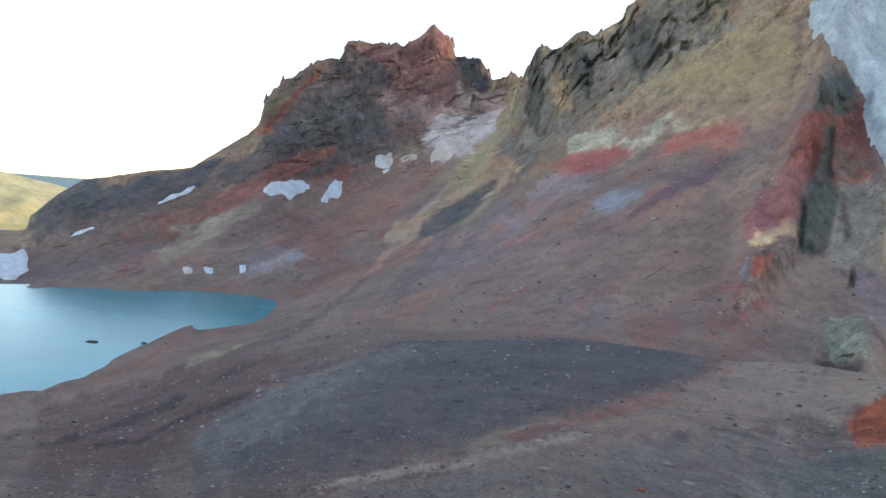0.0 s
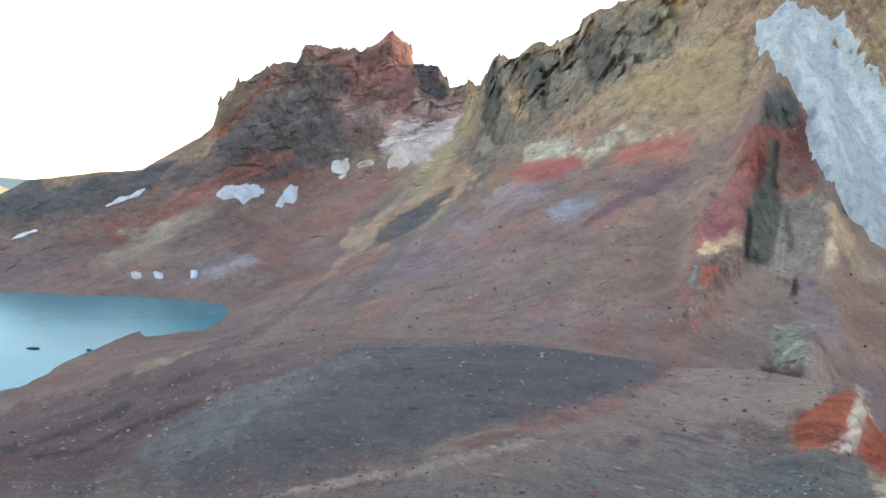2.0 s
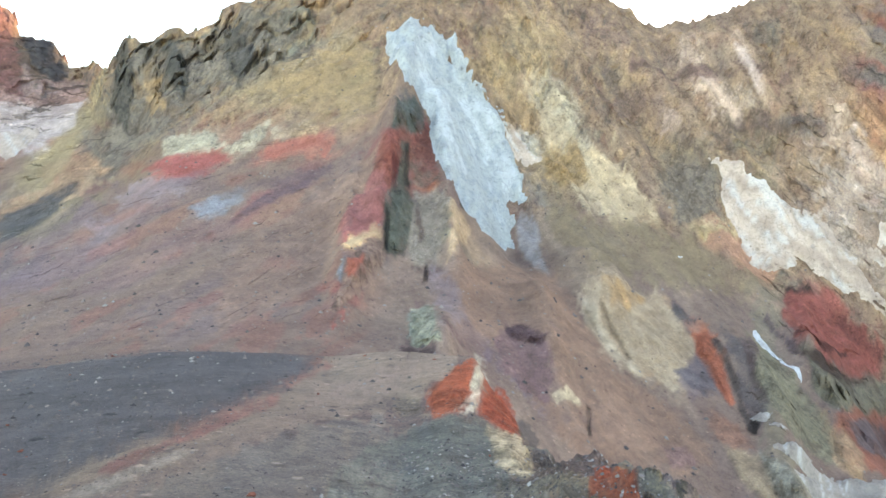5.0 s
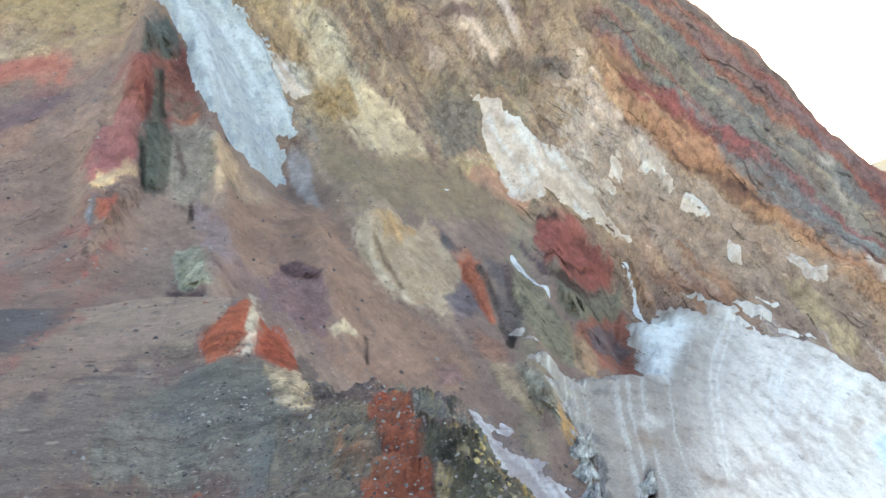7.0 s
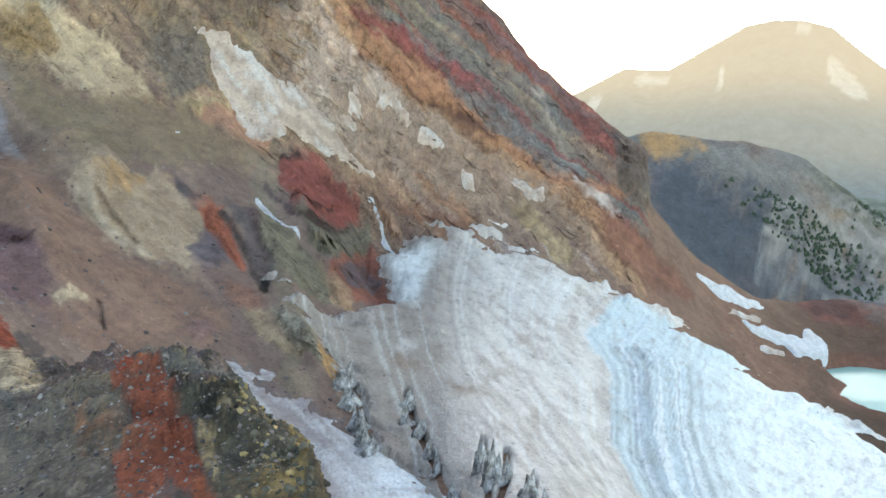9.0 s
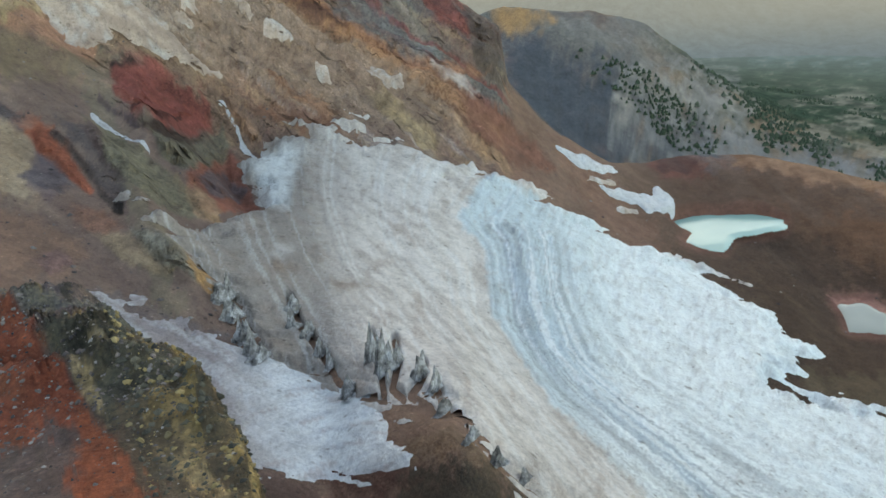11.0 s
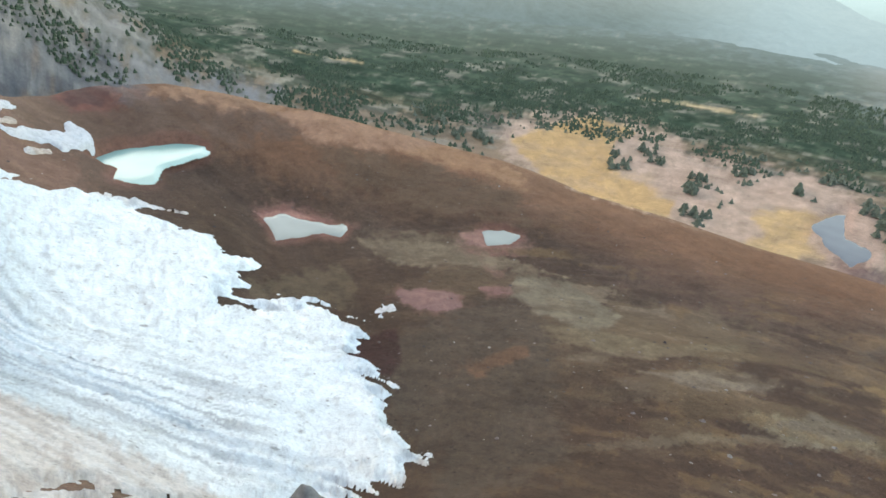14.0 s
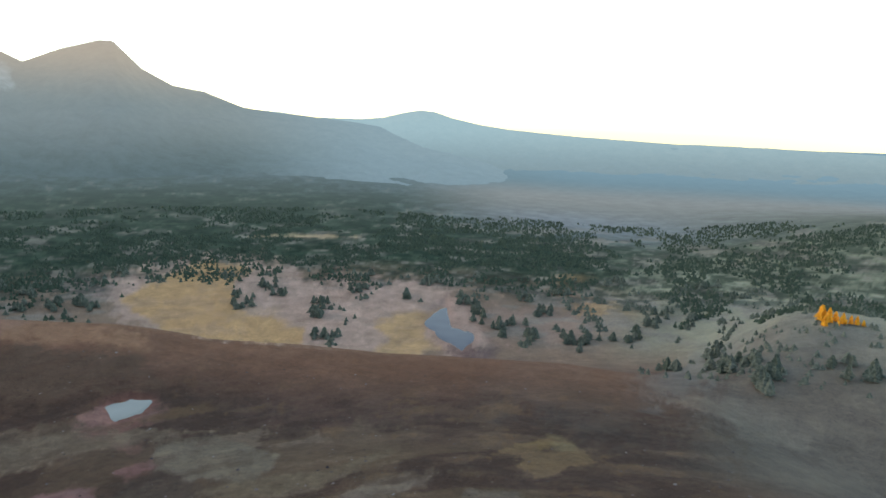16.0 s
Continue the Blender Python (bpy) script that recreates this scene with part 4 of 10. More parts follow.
stain(150.6, 316.2, (43.6, 38.2), (0.5, -7.05), (172, 148, 110))
stain(166.3, 281.8, (23.8, 9.15), (0.391, -12.2), (172, 156, 112))
stain(171.7, 413, (14.3, 10.4), (0.35, -14.8), (178, 138, 56))
stain(174.6, 406.6, (12.6, -30.6), (-1.43, -23), (170, 146, 84))
stain(171.4, 615.8, (56.8, 64.6), (7.36, -95.8), (100, 90, 82))
stain(165.4, 1051, (44.4, -64.1), (-8.66, -141), (90, 76, 78))
stain(137.4, 278.6, (18.5, 23), (2.83, -11.3), (172, 112, 78))
stain(124.0, 275, (22.5, -7.47), (-0.587, -12.8), (106, 60, 56))
stain(131.3, 361.2, (21.8, -1.97), (-0.137, -15.7), (176, 116, 106))
stain(137.7, 394.3, (10.9, 0.475), (0.0629, -12.1), (168, 112, 100))
stain(136.7, 508.7, (27.2, 7.49), (0.383, -25.3), (176, 120, 110))
stain(119.6, 522.9, (33.5, -14.3), (-1.14, -28.6), (172, 112, 102))
stain(140.0, 442.1, (60, 11.7), (0.0912, -11.3), (104, 82, 66))
stain(154.5, 227.7, (55, 49.9), (0.657, -3.85), (158, 136, 100))
stain(143.2, 241.3, (43.8, 31.9), (0.772, -5.57), (110, 88, 66))
stain(154.2, 1329, (315, -133), (-9.51, -225), (168, 138, 114))
stain(144.5, 1319, (125, -204), (-18.2, -146), (212, 172, 104))
stain(142.8, 1517, (81.3, -16.1), (-0.986, -111), (210, 176, 112))
stain(148.0, 1154, (84.2, -54), (-2.7, -58.2), (210, 168, 100))
stain(161.0, 1137, (58.8, 4.3), (0.471, -85.2), (204, 164, 98))
stain(136.6, 1501, (116, -82), (-3.67, -113), (140, 128, 116))
stain(173.7, 1207, (118, -21.7), (-2.49, -110), (160, 138, 116))
stain(185.3, 890.3, (85.4, 348), (9.7, -148), (126, 122, 114))
stain(176.9, 1336, (59.6, -12.2), (-1.25, -69.9), (198, 152, 92))
stain(189.0, 624.4, (71.5, 19.5), (-0.305, -39), (156, 130, 108))
stain(176.5, 541.6, (42.5, -43.3), (-6.35, -98), (98, 84, 74))
stain(192.7, 867.3, (62.2, 82.5), (6.67, -80.7), (110, 110, 102))
stain(191.0, 1001, (49.5, 97.9), (2.58, -41.3), (98, 96, 90))
stain(174.0, 1611, (52.4, 17.3), (0.611, -51.6), (190, 150, 98))

# outlines of ice, snow and water, as bearing and level between the lines of the land
OUTLINES = {}
OUTLINES["chute_snow"] = [(25.7, 6.34), (27.3, 6.33), (30.0, 6.39), (32.3, 6.36), (35.3, 6.23), (38.6, 6.05), (37.7, 6.01), (38.4, 5.82), (35.6, 5.62), (33.1, 5.70), (30.8, 5.82), (29.6, 5.96), (28.6, 5.95), (27.3, 6.05)]
OUTLINES["gully_snow"] = [(51.1, 6.36), (52.3, 6.35), (54.6, 6.28), (55.4, 6.28), (60.0, 6.28), (62.2, 6.26), (64.0, 6.24), (68.6, 6.18), (65.8, 6.17), (62.1, 6.13), (59.0, 6.08), (56.1, 6.13), (54.3, 6.17), (54.0, 6.26)]
OUTLINES["glacier_a"] = [(58.4, 5.03), (60.9, 4.95), (64.8, 5.15), (68.7, 5.37), (67.6, 5.83), (69.3, 5.96), (73.2, 5.96), (77.2, 5.98), (83.1, 6.01), (87.3, 5.97), (90.1, 6.00)]
OUTLINES["glacier_b"] = [(87.9, 5.97), (93.1, 5.91), (97.7, 5.84), (102.5, 5.72), (106.0, 5.68), (109.6, 5.58), (115.0, 5.49), (114.2, 5.30), (112.2, 5.17), (119.5, 5.27), (125.5, 5.04), (124.0, 4.86), (127.9, 4.51), (127.9, 4.33), (132.4, 4.09), (126.6, 3.99), (121.0, 3.96), (111.6, 3.94), (102.0, 4.01), (95.4, 4.01), (89.8, 3.90), (86.3, 4.03), (83.1, 4.18)]
OUTLINES["glacier_c"] = [(76.3, 4.21), (72.7, 4.24), (67.4, 4.38), (65.0, 4.61), (64.0, 4.64), (62.3, 4.82)]
OUTLINES["side_snow"] = [(50.4, 4.47), (54.8, 4.54), (59.4, 4.52), (54.7, 4.53), (58.7, 4.45), (63.1, 4.37), (71.1, 4.34), (76.3, 4.22), (80.2, 3.90), (76.1, 3.90), (65.8, 3.86), (59.0, 3.63), (51.5, 3.39), (56.5, 4.29), (53.0, 4.36)]
OUTLINES["strip_snow"] = [(93.2, 6.62), (95.2, 6.69), (97.0, 6.78), (99.2, 6.66), (97.4, 6.53), (95.1, 6.51)]
OUTLINES["strip_snow_b"] = [(97.3, 6.36), (101.6, 6.40), (103.2, 6.36), (103.2, 6.14), (99.2, 6.08), (99.2, 6.21), (99.7, 6.30)]
OUTLINES["peak_snow"] = [(-15.3, 5.93), (-14.5, 5.97), (-12.8, 5.98), (-11.3, 5.96), (-11.4, 5.90), (-13.1, 5.86), (-14.9, 5.87)]
OUTLINES["peak_snow_b"] = [(-10.4, 5.82), (-10.0, 5.91), (-8.9, 5.94), (-9.0, 5.85)]
OUTLINES["peak_snow_c"] = [(-6.4, 5.97), (-5.9, 6.08), (-5.0, 6.07), (-4.6, 5.94), (-5.5, 5.92)]
OUTLINES["peak_snow_d"] = [(-1.6, 5.91), (-0.8, 5.99), (1.3, 5.97), (1.0, 5.89), (-0.1, 5.82)]
OUTLINES["peak_snow_e"] = [(-4.4, 5.97), (-3.0, 5.97), (-2.8, 5.94), (-4.0, 5.93)]
OUTLINES["thin_snow"] = [(-23.0, 6.33), (-22.2, 6.42), (-20.4, 6.46), (-20.3, 6.43), (-21.7, 6.34)]
OUTLINES["thin_snow_b"] = [(-28.9, 6.20), (-28.3, 6.24), (-27.2, 6.21), (-27.9, 6.19)]
OUTLINES["shore_snow"] = [(-33.2, 6.14), (-31.6, 6.23), (-31.4, 5.68), (-32.1, 5.36), (-33.1, 5.31)]
OUTLINES["snow_bit"] = [(-19.4, 5.28), (-18.4, 5.27), (-18.5, 5.20), (-19.3, 5.20)]
OUTLINES["snow_bit_b"] = [(-16.9, 5.32), (-15.9, 5.34), (-16.0, 5.22), (-16.7, 5.20)]
OUTLINES["snow_bit_c"] = [(-20.9, 5.29), (-20.2, 5.31), (-20.2, 5.18), (-20.7, 5.17)]
OUTLINES["ice_knob"] = [(64.3, 6.31), (65.2, 6.33), (65.5, 6.30), (64.5, 6.28)]
OUTLINES["ice_knob_b"] = [(67.0, 6.38), (68.0, 6.41), (68.7, 6.39), (69.3, 6.35), (68.2, 6.34), (67.5, 6.37)]
OUTLINES["ice_bits"] = [(69.9, 6.32), (72.2, 6.36), (73.0, 6.31), (70.6, 6.31)]
OUTLINES["ice_bits_b"] = [(74.5, 6.25), (75.2, 6.26), (75.3, 6.22), (74.6, 6.23)]
OUTLINES["ice_bits_c"] = [(78.5, 6.27), (81.6, 6.32), (81.1, 6.29), (79.0, 6.24)]
OUTLINES["fall_strip"] = [(66.4, 6.12), (67.0, 6.11), (67.9, 6.05), (68.6, 5.97), (68.3, 5.90), (67.3, 6.05)]
OUTLINES["slope_snow"] = [(37.7, 6.28), (38.7, 6.31), (39.3, 6.25), (39.8, 6.20), (38.8, 6.21), (37.9, 6.24)]
OUTLINES["high_snow"] = [(64.6, 6.85), (66.0, 6.88), (67.1, 6.87), (67.1, 6.84), (65.8, 6.79)]
OUTLINES["small_snow"] = [(50.7, 5.84), (51.8, 5.88), (51.7, 5.84), (50.9, 5.83)]
OUTLINES["edge_snow"] = [(125.5, 5.15), (127.8, 5.19), (128.2, 5.12), (125.9, 5.09)]
OUTLINES["pond_east"] = [(103.2, 6.09), (105.9, 6.15), (106.6, 6.20), (109.4, 6.23), (111.3, 6.28), (110.6, 6.19), (108.2, 6.09), (107.7, 5.95), (105.1, 5.90), (104.7, 5.95), (105.1, 6.05)]
OUTLINES["pond_mid"] = [(116.6, 5.96), (117.8, 5.94), (119.5, 5.97), (120.6, 5.94), (123.1, 5.88), (122.6, 5.82), (120.8, 5.83), (119.7, 5.86), (118.0, 5.77), (117.0, 5.78)]
OUTLINES["pond_small"] = [(135.6, 6.13), (138.4, 6.20), (138.6, 6.07), (136.2, 6.01)]
OUTLINES["lake_far"] = [(161.8, 8.48), (163.5, 8.49), (164.3, 8.28), (165.6, 8.15), (162.6, 8.13)]
OUTLINES["clean_ice"] = [(87.9, 5.95), (85.1, 5.53), (87.5, 5.36), (88.2, 4.97), (93.7, 4.50), (102.0, 4.24), (111.4, 4.04), (121.1, 3.90), (128.5, 3.90), (133.9, 4.11), (129.3, 4.50), (126.8, 5.11), (120.4, 5.38), (116.0, 5.53), (109.6, 5.62), (102.5, 5.78), (94.9, 5.92)]
OUTLINES["blue_ice"] = [(88.3, 5.34), (92.5, 5.29), (96.2, 5.06), (102.6, 4.71), (110.9, 4.39), (120.4, 4.16), (117.7, 4.06), (108.0, 4.32), (99.2, 4.55), (92.0, 4.91)]
OUTLINES["drift"] = [(67.9, 5.86), (69.8, 5.95), (73.2, 5.87), (71.8, 5.68), (70.9, 5.34), (69.0, 5.38), (68.5, 5.68)]
OUTLINES["drift_b"] = [(69.2, 5.04), (70.9, 5.02), (70.0, 4.96), (68.9, 4.92)]
OUTLINES["mud"] = [(73.2, 4.83), (77.7, 4.93), (77.9, 4.85), (74.1, 4.75)]
OUTLINES["mud_b"] = [(68.8, 4.91), (71.6, 4.91), (70.6, 4.81), (68.4, 4.76)]
OUTLINES["flow_line"] = [(87.9, 5.95), (85.1, 5.53), (87.5, 5.36), (88.2, 4.97), (90.8, 4.70), (93.7, 4.50), (98.0, 4.35), (102.0, 4.24), (106.9, 4.13), (111.4, 4.04), (121.1, 3.90)]
OUTLINES["crevasse_a"] = [(70.4, 4.72), (70.7, 4.60), (71.1, 4.54), (72.4, 4.40), (74.1, 4.24)]
OUTLINES["crevasse_b"] = [(77.0, 4.56), (76.9, 4.46), (76.8, 4.33)]
OUTLINES["crevasse_c"] = [(79.0, 4.56), (78.9, 4.41), (79.0, 4.30), (80.0, 4.22)]
OUTLINES["crevasse_d"] = [(81.4, 4.42), (81.3, 4.35), (81.4, 4.29)]
OUTLINES["crevasse_e"] = [(82.9, 4.26), (83.4, 4.20), (83.8, 4.14)]
OUTLINES["crevasse_f"] = [(85.6, 4.04), (87.3, 3.99), (89.2, 3.89)]
OUTLINES["crevasse_g"] = [(64.8, 4.62), (65.3, 4.48), (65.9, 4.37), (66.4, 4.28)]

TREE_GROUPS = [(146.3, 1369), (145.8, 1314), (152.3, 1243), (152.8, 1142), (152.5, 1313), (134.6, 1386), (131.3, 1487), (132.7, 1378), (130.2, 1392), (136.7, 1606), (166.4, 1254), (168.4, 1156), (170.9, 1130), (173.8, 1134), (169.4, 1230), (171.8, 1279), (175.2, 1101), (165.9, 1308), (188.6, 848.2), (189.9, 772.5), (187.0, 845.9), (189.6, 745.1), (185.6, 977.9), (179.4, 1141), (182.7, 924.9), (156.6, 1527), (161.9, 1486), (156.1, 1406), (160.0, 1365), (148.6, 1443), (149.5, 1419), (181.9, 1304), (183.7, 1270), (180.6, 1236), (177.7, 1600), (173.1, 1461), (169.8, 1393), (164.9, 1343), (186.9, 1488), (184.7, 1588), (194.8, 811.2), (196.6, 812.2)]
SERACS = [(64.9, 230.9), (65.3, 216), (66.1, 202.1), (66.7, 188.1), (70.1, 225.5), (71.2, 207.5), (73.0, 185.7), (76.8, 180.6), (78.0, 171.6), (79.2, 176.8), (81.0, 165.5), (82.4, 153.2), (74.5, 165.6), (83.2, 133.8), (85.8, 108.9), (88.4, 107.1), (91.0, 113.7), (70.1, 213.2), (72.1, 195.6)]
SERACS_B = [(65.0, 216.1), (65.6, 203.3), (66.3, 193.9), (64.5, 227.1), (66.0, 187.2)]
PEAKS = [-12.0, -9.3, -5.8, -2.3, -0.7, 2.3, 4.4, -15.3, -14.1, 5.7, 6.6, 7.9, 9.4, 11.2, 12.6, 13.3, 14.2]

# fields of ash, tuff and lava with edges of their own, and some painted sunlight and shade, as bearing and level
ZONES = []


def zone(colour, *corners):
    ZONES.append((colour, corners))


zone((138, 84, 78), (-9.6, 6.90), (-9.2, 6.82), (-6.4, 6.91), (-4.6, 6.72), (-3.3, 6.75), (-2.4, 6.98), (-0.6, 6.77), (-0.3, 6.70), (-1.1, 6.48), (-3.9, 6.59), (-6.3, 6.72), (-8.2, 6.87))
zone((72, 64, 68), (-10.2, 6.75), (-9.6, 6.90), (-7.8, 6.82), (-4.9, 6.64), (-4.4, 6.59), (-5.7, 6.57), (-8.5, 6.57), (-9.8, 6.65))
zone((178, 132, 112), (-8.8, 6.70), (-7.9, 6.73), (-7.7, 6.63), (-8.5, 6.59))
zone((62, 56, 62), (-0.4, 6.83), (1.6, 6.97), (2.6, 6.90), (2.6, 6.60), (1.8, 6.44), (0.7, 6.60), (0.0, 6.67))
zone((96, 86, 64), (-15.8, 6.86), (-15.5, 6.66), (-13.9, 6.90), (-12.2, 6.72), (-10.4, 6.84), (-12.5, 6.71), (-14.2, 6.69), (-15.4, 6.67))
zone((142, 74, 60), (-15.7, 6.60), (-12.9, 6.61), (-11.2, 6.66), (-9.6, 6.64), (-10.2, 6.60), (-12.8, 6.53), (-15.3, 6.44))
zone((86, 80, 83), (-19.0, 6.39), (-15.7, 6.54), (-11.1, 6.56), (-7.5, 6.55), (-6.0, 6.43), (-7.2, 6.23), (-9.9, 6.17), (-13.8, 6.09), (-16.8, 6.11))
zone((136, 74, 64), (-16.8, 6.05), (-13.8, 6.06), (-9.9, 6.17), (-8.0, 6.11), (-8.8, 5.97), (-11.6, 6.00), (-14.6, 5.97))
zone((150, 116, 113), (-6.6, 6.53), (-3.9, 6.56), (0.9, 6.38), (2.7, 6.57), (4.1, 6.58), (2.5, 6.05), (-0.8, 6.19), (-4.1, 6.30))
zone((196, 174, 172), (-2.0, 6.18), (0.6, 6.24), (3.4, 6.02), (3.1, 5.89), (1.3, 5.83), (-1.0, 5.89), (-1.6, 5.97))
zone((166, 142, 94), (0.1, 5.70), (1.3, 5.83), (3.5, 5.93), (5.6, 6.44), (6.1, 6.33), (5.4, 6.08), (3.2, 5.68), (1.6, 5.61))
zone((92, 90, 84), (5.7, 6.57), (6.2, 6.72), (7.1, 6.72), (9.7, 6.74), (11.1, 6.70), (10.1, 6.41), (8.5, 6.21), (6.9, 5.92), (5.2, 5.71), (4.7, 5.69), (6.7, 6.16))
zone((176, 128, 80), (7.3, 6.52), (9.0, 6.62), (9.5, 6.49), (8.4, 6.40), (7.0, 6.34))
zone((106, 105, 94), (11.5, 6.73), (13.2, 6.78), (15.2, 6.66), (20.7, 6.57), (20.5, 6.44), (17.8, 6.30), (15.3, 6.36), (13.7, 6.24), (11.8, 6.43))
zone((162, 138, 98), (13.7, 6.24), (15.7, 6.32), (18.6, 6.37), (22.6, 6.38), (25.7, 6.28), (25.9, 5.93), (22.7, 6.06), (18.9, 6.10), (15.6, 6.12))
zone((150, 148, 98), (22.6, 6.10), (24.7, 6.25), (25.2, 6.25), (25.0, 6.13), (23.4, 6.08))
zone((186, 152, 124), (23.0, 6.07), (25.0, 6.03), (25.3, 5.91), (23.7, 5.88), (22.8, 5.98))
zone((110, 90, 74), (25.3, 6.29), (25.8, 6.33), (26.2, 6.15), (25.9, 5.90), (25.4, 6.00))
zone((186, 88, 78), (8.5, 5.68), (10.0, 5.79), (13.3, 5.82), (14.7, 5.80), (12.6, 5.69), (10.8, 5.64))
zone((198, 186, 146), (9.6, 5.91), (12.7, 5.95), (13.5, 5.93), (13.3, 5.84), (9.7, 5.81))
zone((194, 182, 142), (13.3, 5.84), (13.9, 5.92), (15.2, 5.86), (14.7, 5.80))
zone((176, 162, 130), (15.0, 5.91), (16.6, 5.95), (17.1, 5.90), (15.5, 5.83))
zone((188, 98, 82), (16.5, 5.76), (18.0, 5.87), (21.3, 5.86), (23.0, 5.81), (21.9, 5.74), (19.4, 5.78))
zone((190, 166, 128), (17.5, 5.93), (20.4, 5.96), (20.9, 5.91), (19.3, 5.88), (17.8, 5.89))
# dark of the cave mouth again, shade put into the colour
zone((58, 44, 40), (18.8, 5.90), (20.5, 5.91), (21.5, 5.88), (20.3, 5.88), (19.3, 5.87))
zone((150, 120, 128), (6.3, 5.61), (8.5, 5.68), (11.7, 5.65), (10.9, 5.54), (8.2, 5.53))
zone((128, 132, 146), (12.0, 5.38), (13.7, 5.47), (15.7, 5.50), (14.9, 5.42), (12.9, 5.36))
zone((120, 80, 86), (16.7, 5.59), (19.6, 5.67), (22.4, 5.69), (21.3, 5.62), (20.2, 5.52), (18.9, 5.51))
zone((150, 92, 88), (15.2, 5.35), (16.7, 5.51), (18.8, 5.58), (18.1, 5.47), (16.5, 5.38))
zone((78, 78, 84), (-31.5, 6.54), (-31.0, 6.76), (-28.6, 11.80), (-26.9, 6.67), (-25.0, 6.77), (-20.3, 6.86), (-17.8, 6.71), (-19.8, 6.42), (-22.5, 6.38), (-26.0, 6.33), (-28.9, 6.38), (-30.6, 6.34))
zone((162, 142, 106), (-22.7, 5.66), (-19.5, 5.74), (-17.4, 5.66), (-19.5, 5.61), (-21.9, 5.58))
zone((156, 132, 100), (-20.8, 5.88), (-19.2, 5.94), (-18.8, 5.88), (-20.4, 5.82))
zone((138, 84, 70), (-24.3, 5.87), (-22.4, 5.97), (-19.6, 6.06), (-17.6, 5.93), (-19.6, 5.92), (-22.7, 5.77))
zone((160, 142, 146), (-16.8, 5.26), (-14.7, 5.31), (-12.1, 5.43), (-11.5, 5.35), (-14.6, 5.23))
zone((150, 100, 86), (-12.1, 5.46), (-11.3, 5.60), (-9.5, 5.69), (-7.7, 5.76), (-5.9, 5.78), (-4.1, 5.76), (-5.8, 5.61), (-9.4, 5.50), (-11.1, 5.34))
zone((186, 150, 118), (-5.6, 5.42), (-3.9, 5.54), (-0.3, 5.57), (4.3, 5.61), (6.2, 5.77), (3.5, 5.40), (-0.1, 5.38), (-3.3, 5.32))
zone((120, 104, 86), (-0.1, 5.42), (3.1, 5.41), (5.4, 5.56), (3.6, 5.31), (0.9, 5.29))
zone((190, 92, 92), (23.7, 5.20), (24.6, 5.34), (27.0, 5.38), (27.2, 5.30), (26.3, 5.24), (24.5, 5.12))
zone((160, 72, 70), (26.1, 5.57), (26.7, 5.64), (28.0, 5.76), (28.7, 5.80), (27.7, 5.61), (27.4, 5.48), (26.6, 5.37), (25.7, 5.39))
zone((76, 82, 82), (27.8, 5.91), (28.9, 5.99), (29.7, 5.99), (29.8, 5.92), (28.7, 5.82), (27.5, 5.76))
zone((92, 86, 70), (28.2, 5.78), (29.1, 5.86), (29.3, 5.60), (28.6, 5.52), (28.2, 5.63))
zone((80, 86, 76), (27.2, 5.39), (28.4, 5.49), (28.7, 5.29), (28.5, 5.22), (27.7, 5.26))
zone((150, 72, 66), (29.3, 5.92), (30.2, 5.96), (30.9, 5.81), (30.9, 5.63), (29.3, 5.57), (29.0, 5.58), (30.3, 5.67), (29.7, 5.79))
zone((235, 185, 125), (24.3, 5.12), (25.8, 5.23), (27.2, 5.32), (27.2, 5.30), (25.4, 5.18), (24.6, 5.11))
zone((210, 165, 120), (32.8, 5.30), (33.1, 5.46), (34.1, 5.59), (34.6, 5.55), (33.3, 5.31), (32.9, 5.24))
zone((120, 115, 82), (31.6, 5.57), (32.6, 5.52), (32.9, 5.33), (32.1, 5.32))
zone((150, 134, 116), (28.9, 5.49), (31.2, 5.55), (31.7, 5.27), (30.6, 5.21), (29.4, 5.24))
zone((186, 96, 76), (24.4, 5.00), (25.5, 5.10), (25.7, 5.07), (25.0, 4.92), (24.5, 4.90))
zone((172, 88, 76), (23.4, 4.50), (23.9, 4.68), (24.4, 4.64), (23.8, 4.44))
zone((116, 128, 150), (23.7, 4.99), (24.2, 5.01), (24.5, 4.90), (23.9, 4.87))
zone((140, 148, 132), (30.0, 4.89), (31.3, 4.98), (32.2, 4.51), (31.1, 4.54), (30.3, 4.63))
zone((92, 66, 66), (29.7, 4.50), (31.1, 4.44), (32.0, 4.44), (32.3, 2.79), (30.0, 2.76))
zone((150, 112, 116), (31.6, 5.22), (33.5, 5.14), (35.6, 5.03), (33.8, 4.72), (31.7, 5.09))
zone((136, 106, 120), (37.7, 4.90), (41.0, 4.94), (43.8, 4.64), (42.0, 4.45), (38.9, 4.56))
zone((112, 74, 86), (37.9, 5.00), (39.0, 5.07), (41.0, 4.99), (41.7, 4.89), (40.1, 4.92), (38.6, 4.95))
zone((200, 152, 110), (44.6, 5.33), (46.6, 5.42), (49.2, 5.57), (51.2, 5.62), (52.5, 5.45), (53.4, 5.33), (52.0, 5.11), (49.7, 5.12), (47.4, 5.16), (45.7, 5.24))
zone((188, 138, 92), (45.2, 5.41), (47.2, 5.49), (48.7, 5.53), (47.9, 5.39), (46.0, 5.34))
zone((186, 96, 66), (53.2, 5.45), (53.8, 5.52), (55.3, 5.37), (56.4, 5.12), (55.1, 5.18), (53.8, 5.34))
zone((118, 98, 110), (52.1, 5.18), (53.1, 5.36), (54.5, 5.28), (55.5, 5.15), (53.3, 5.12))
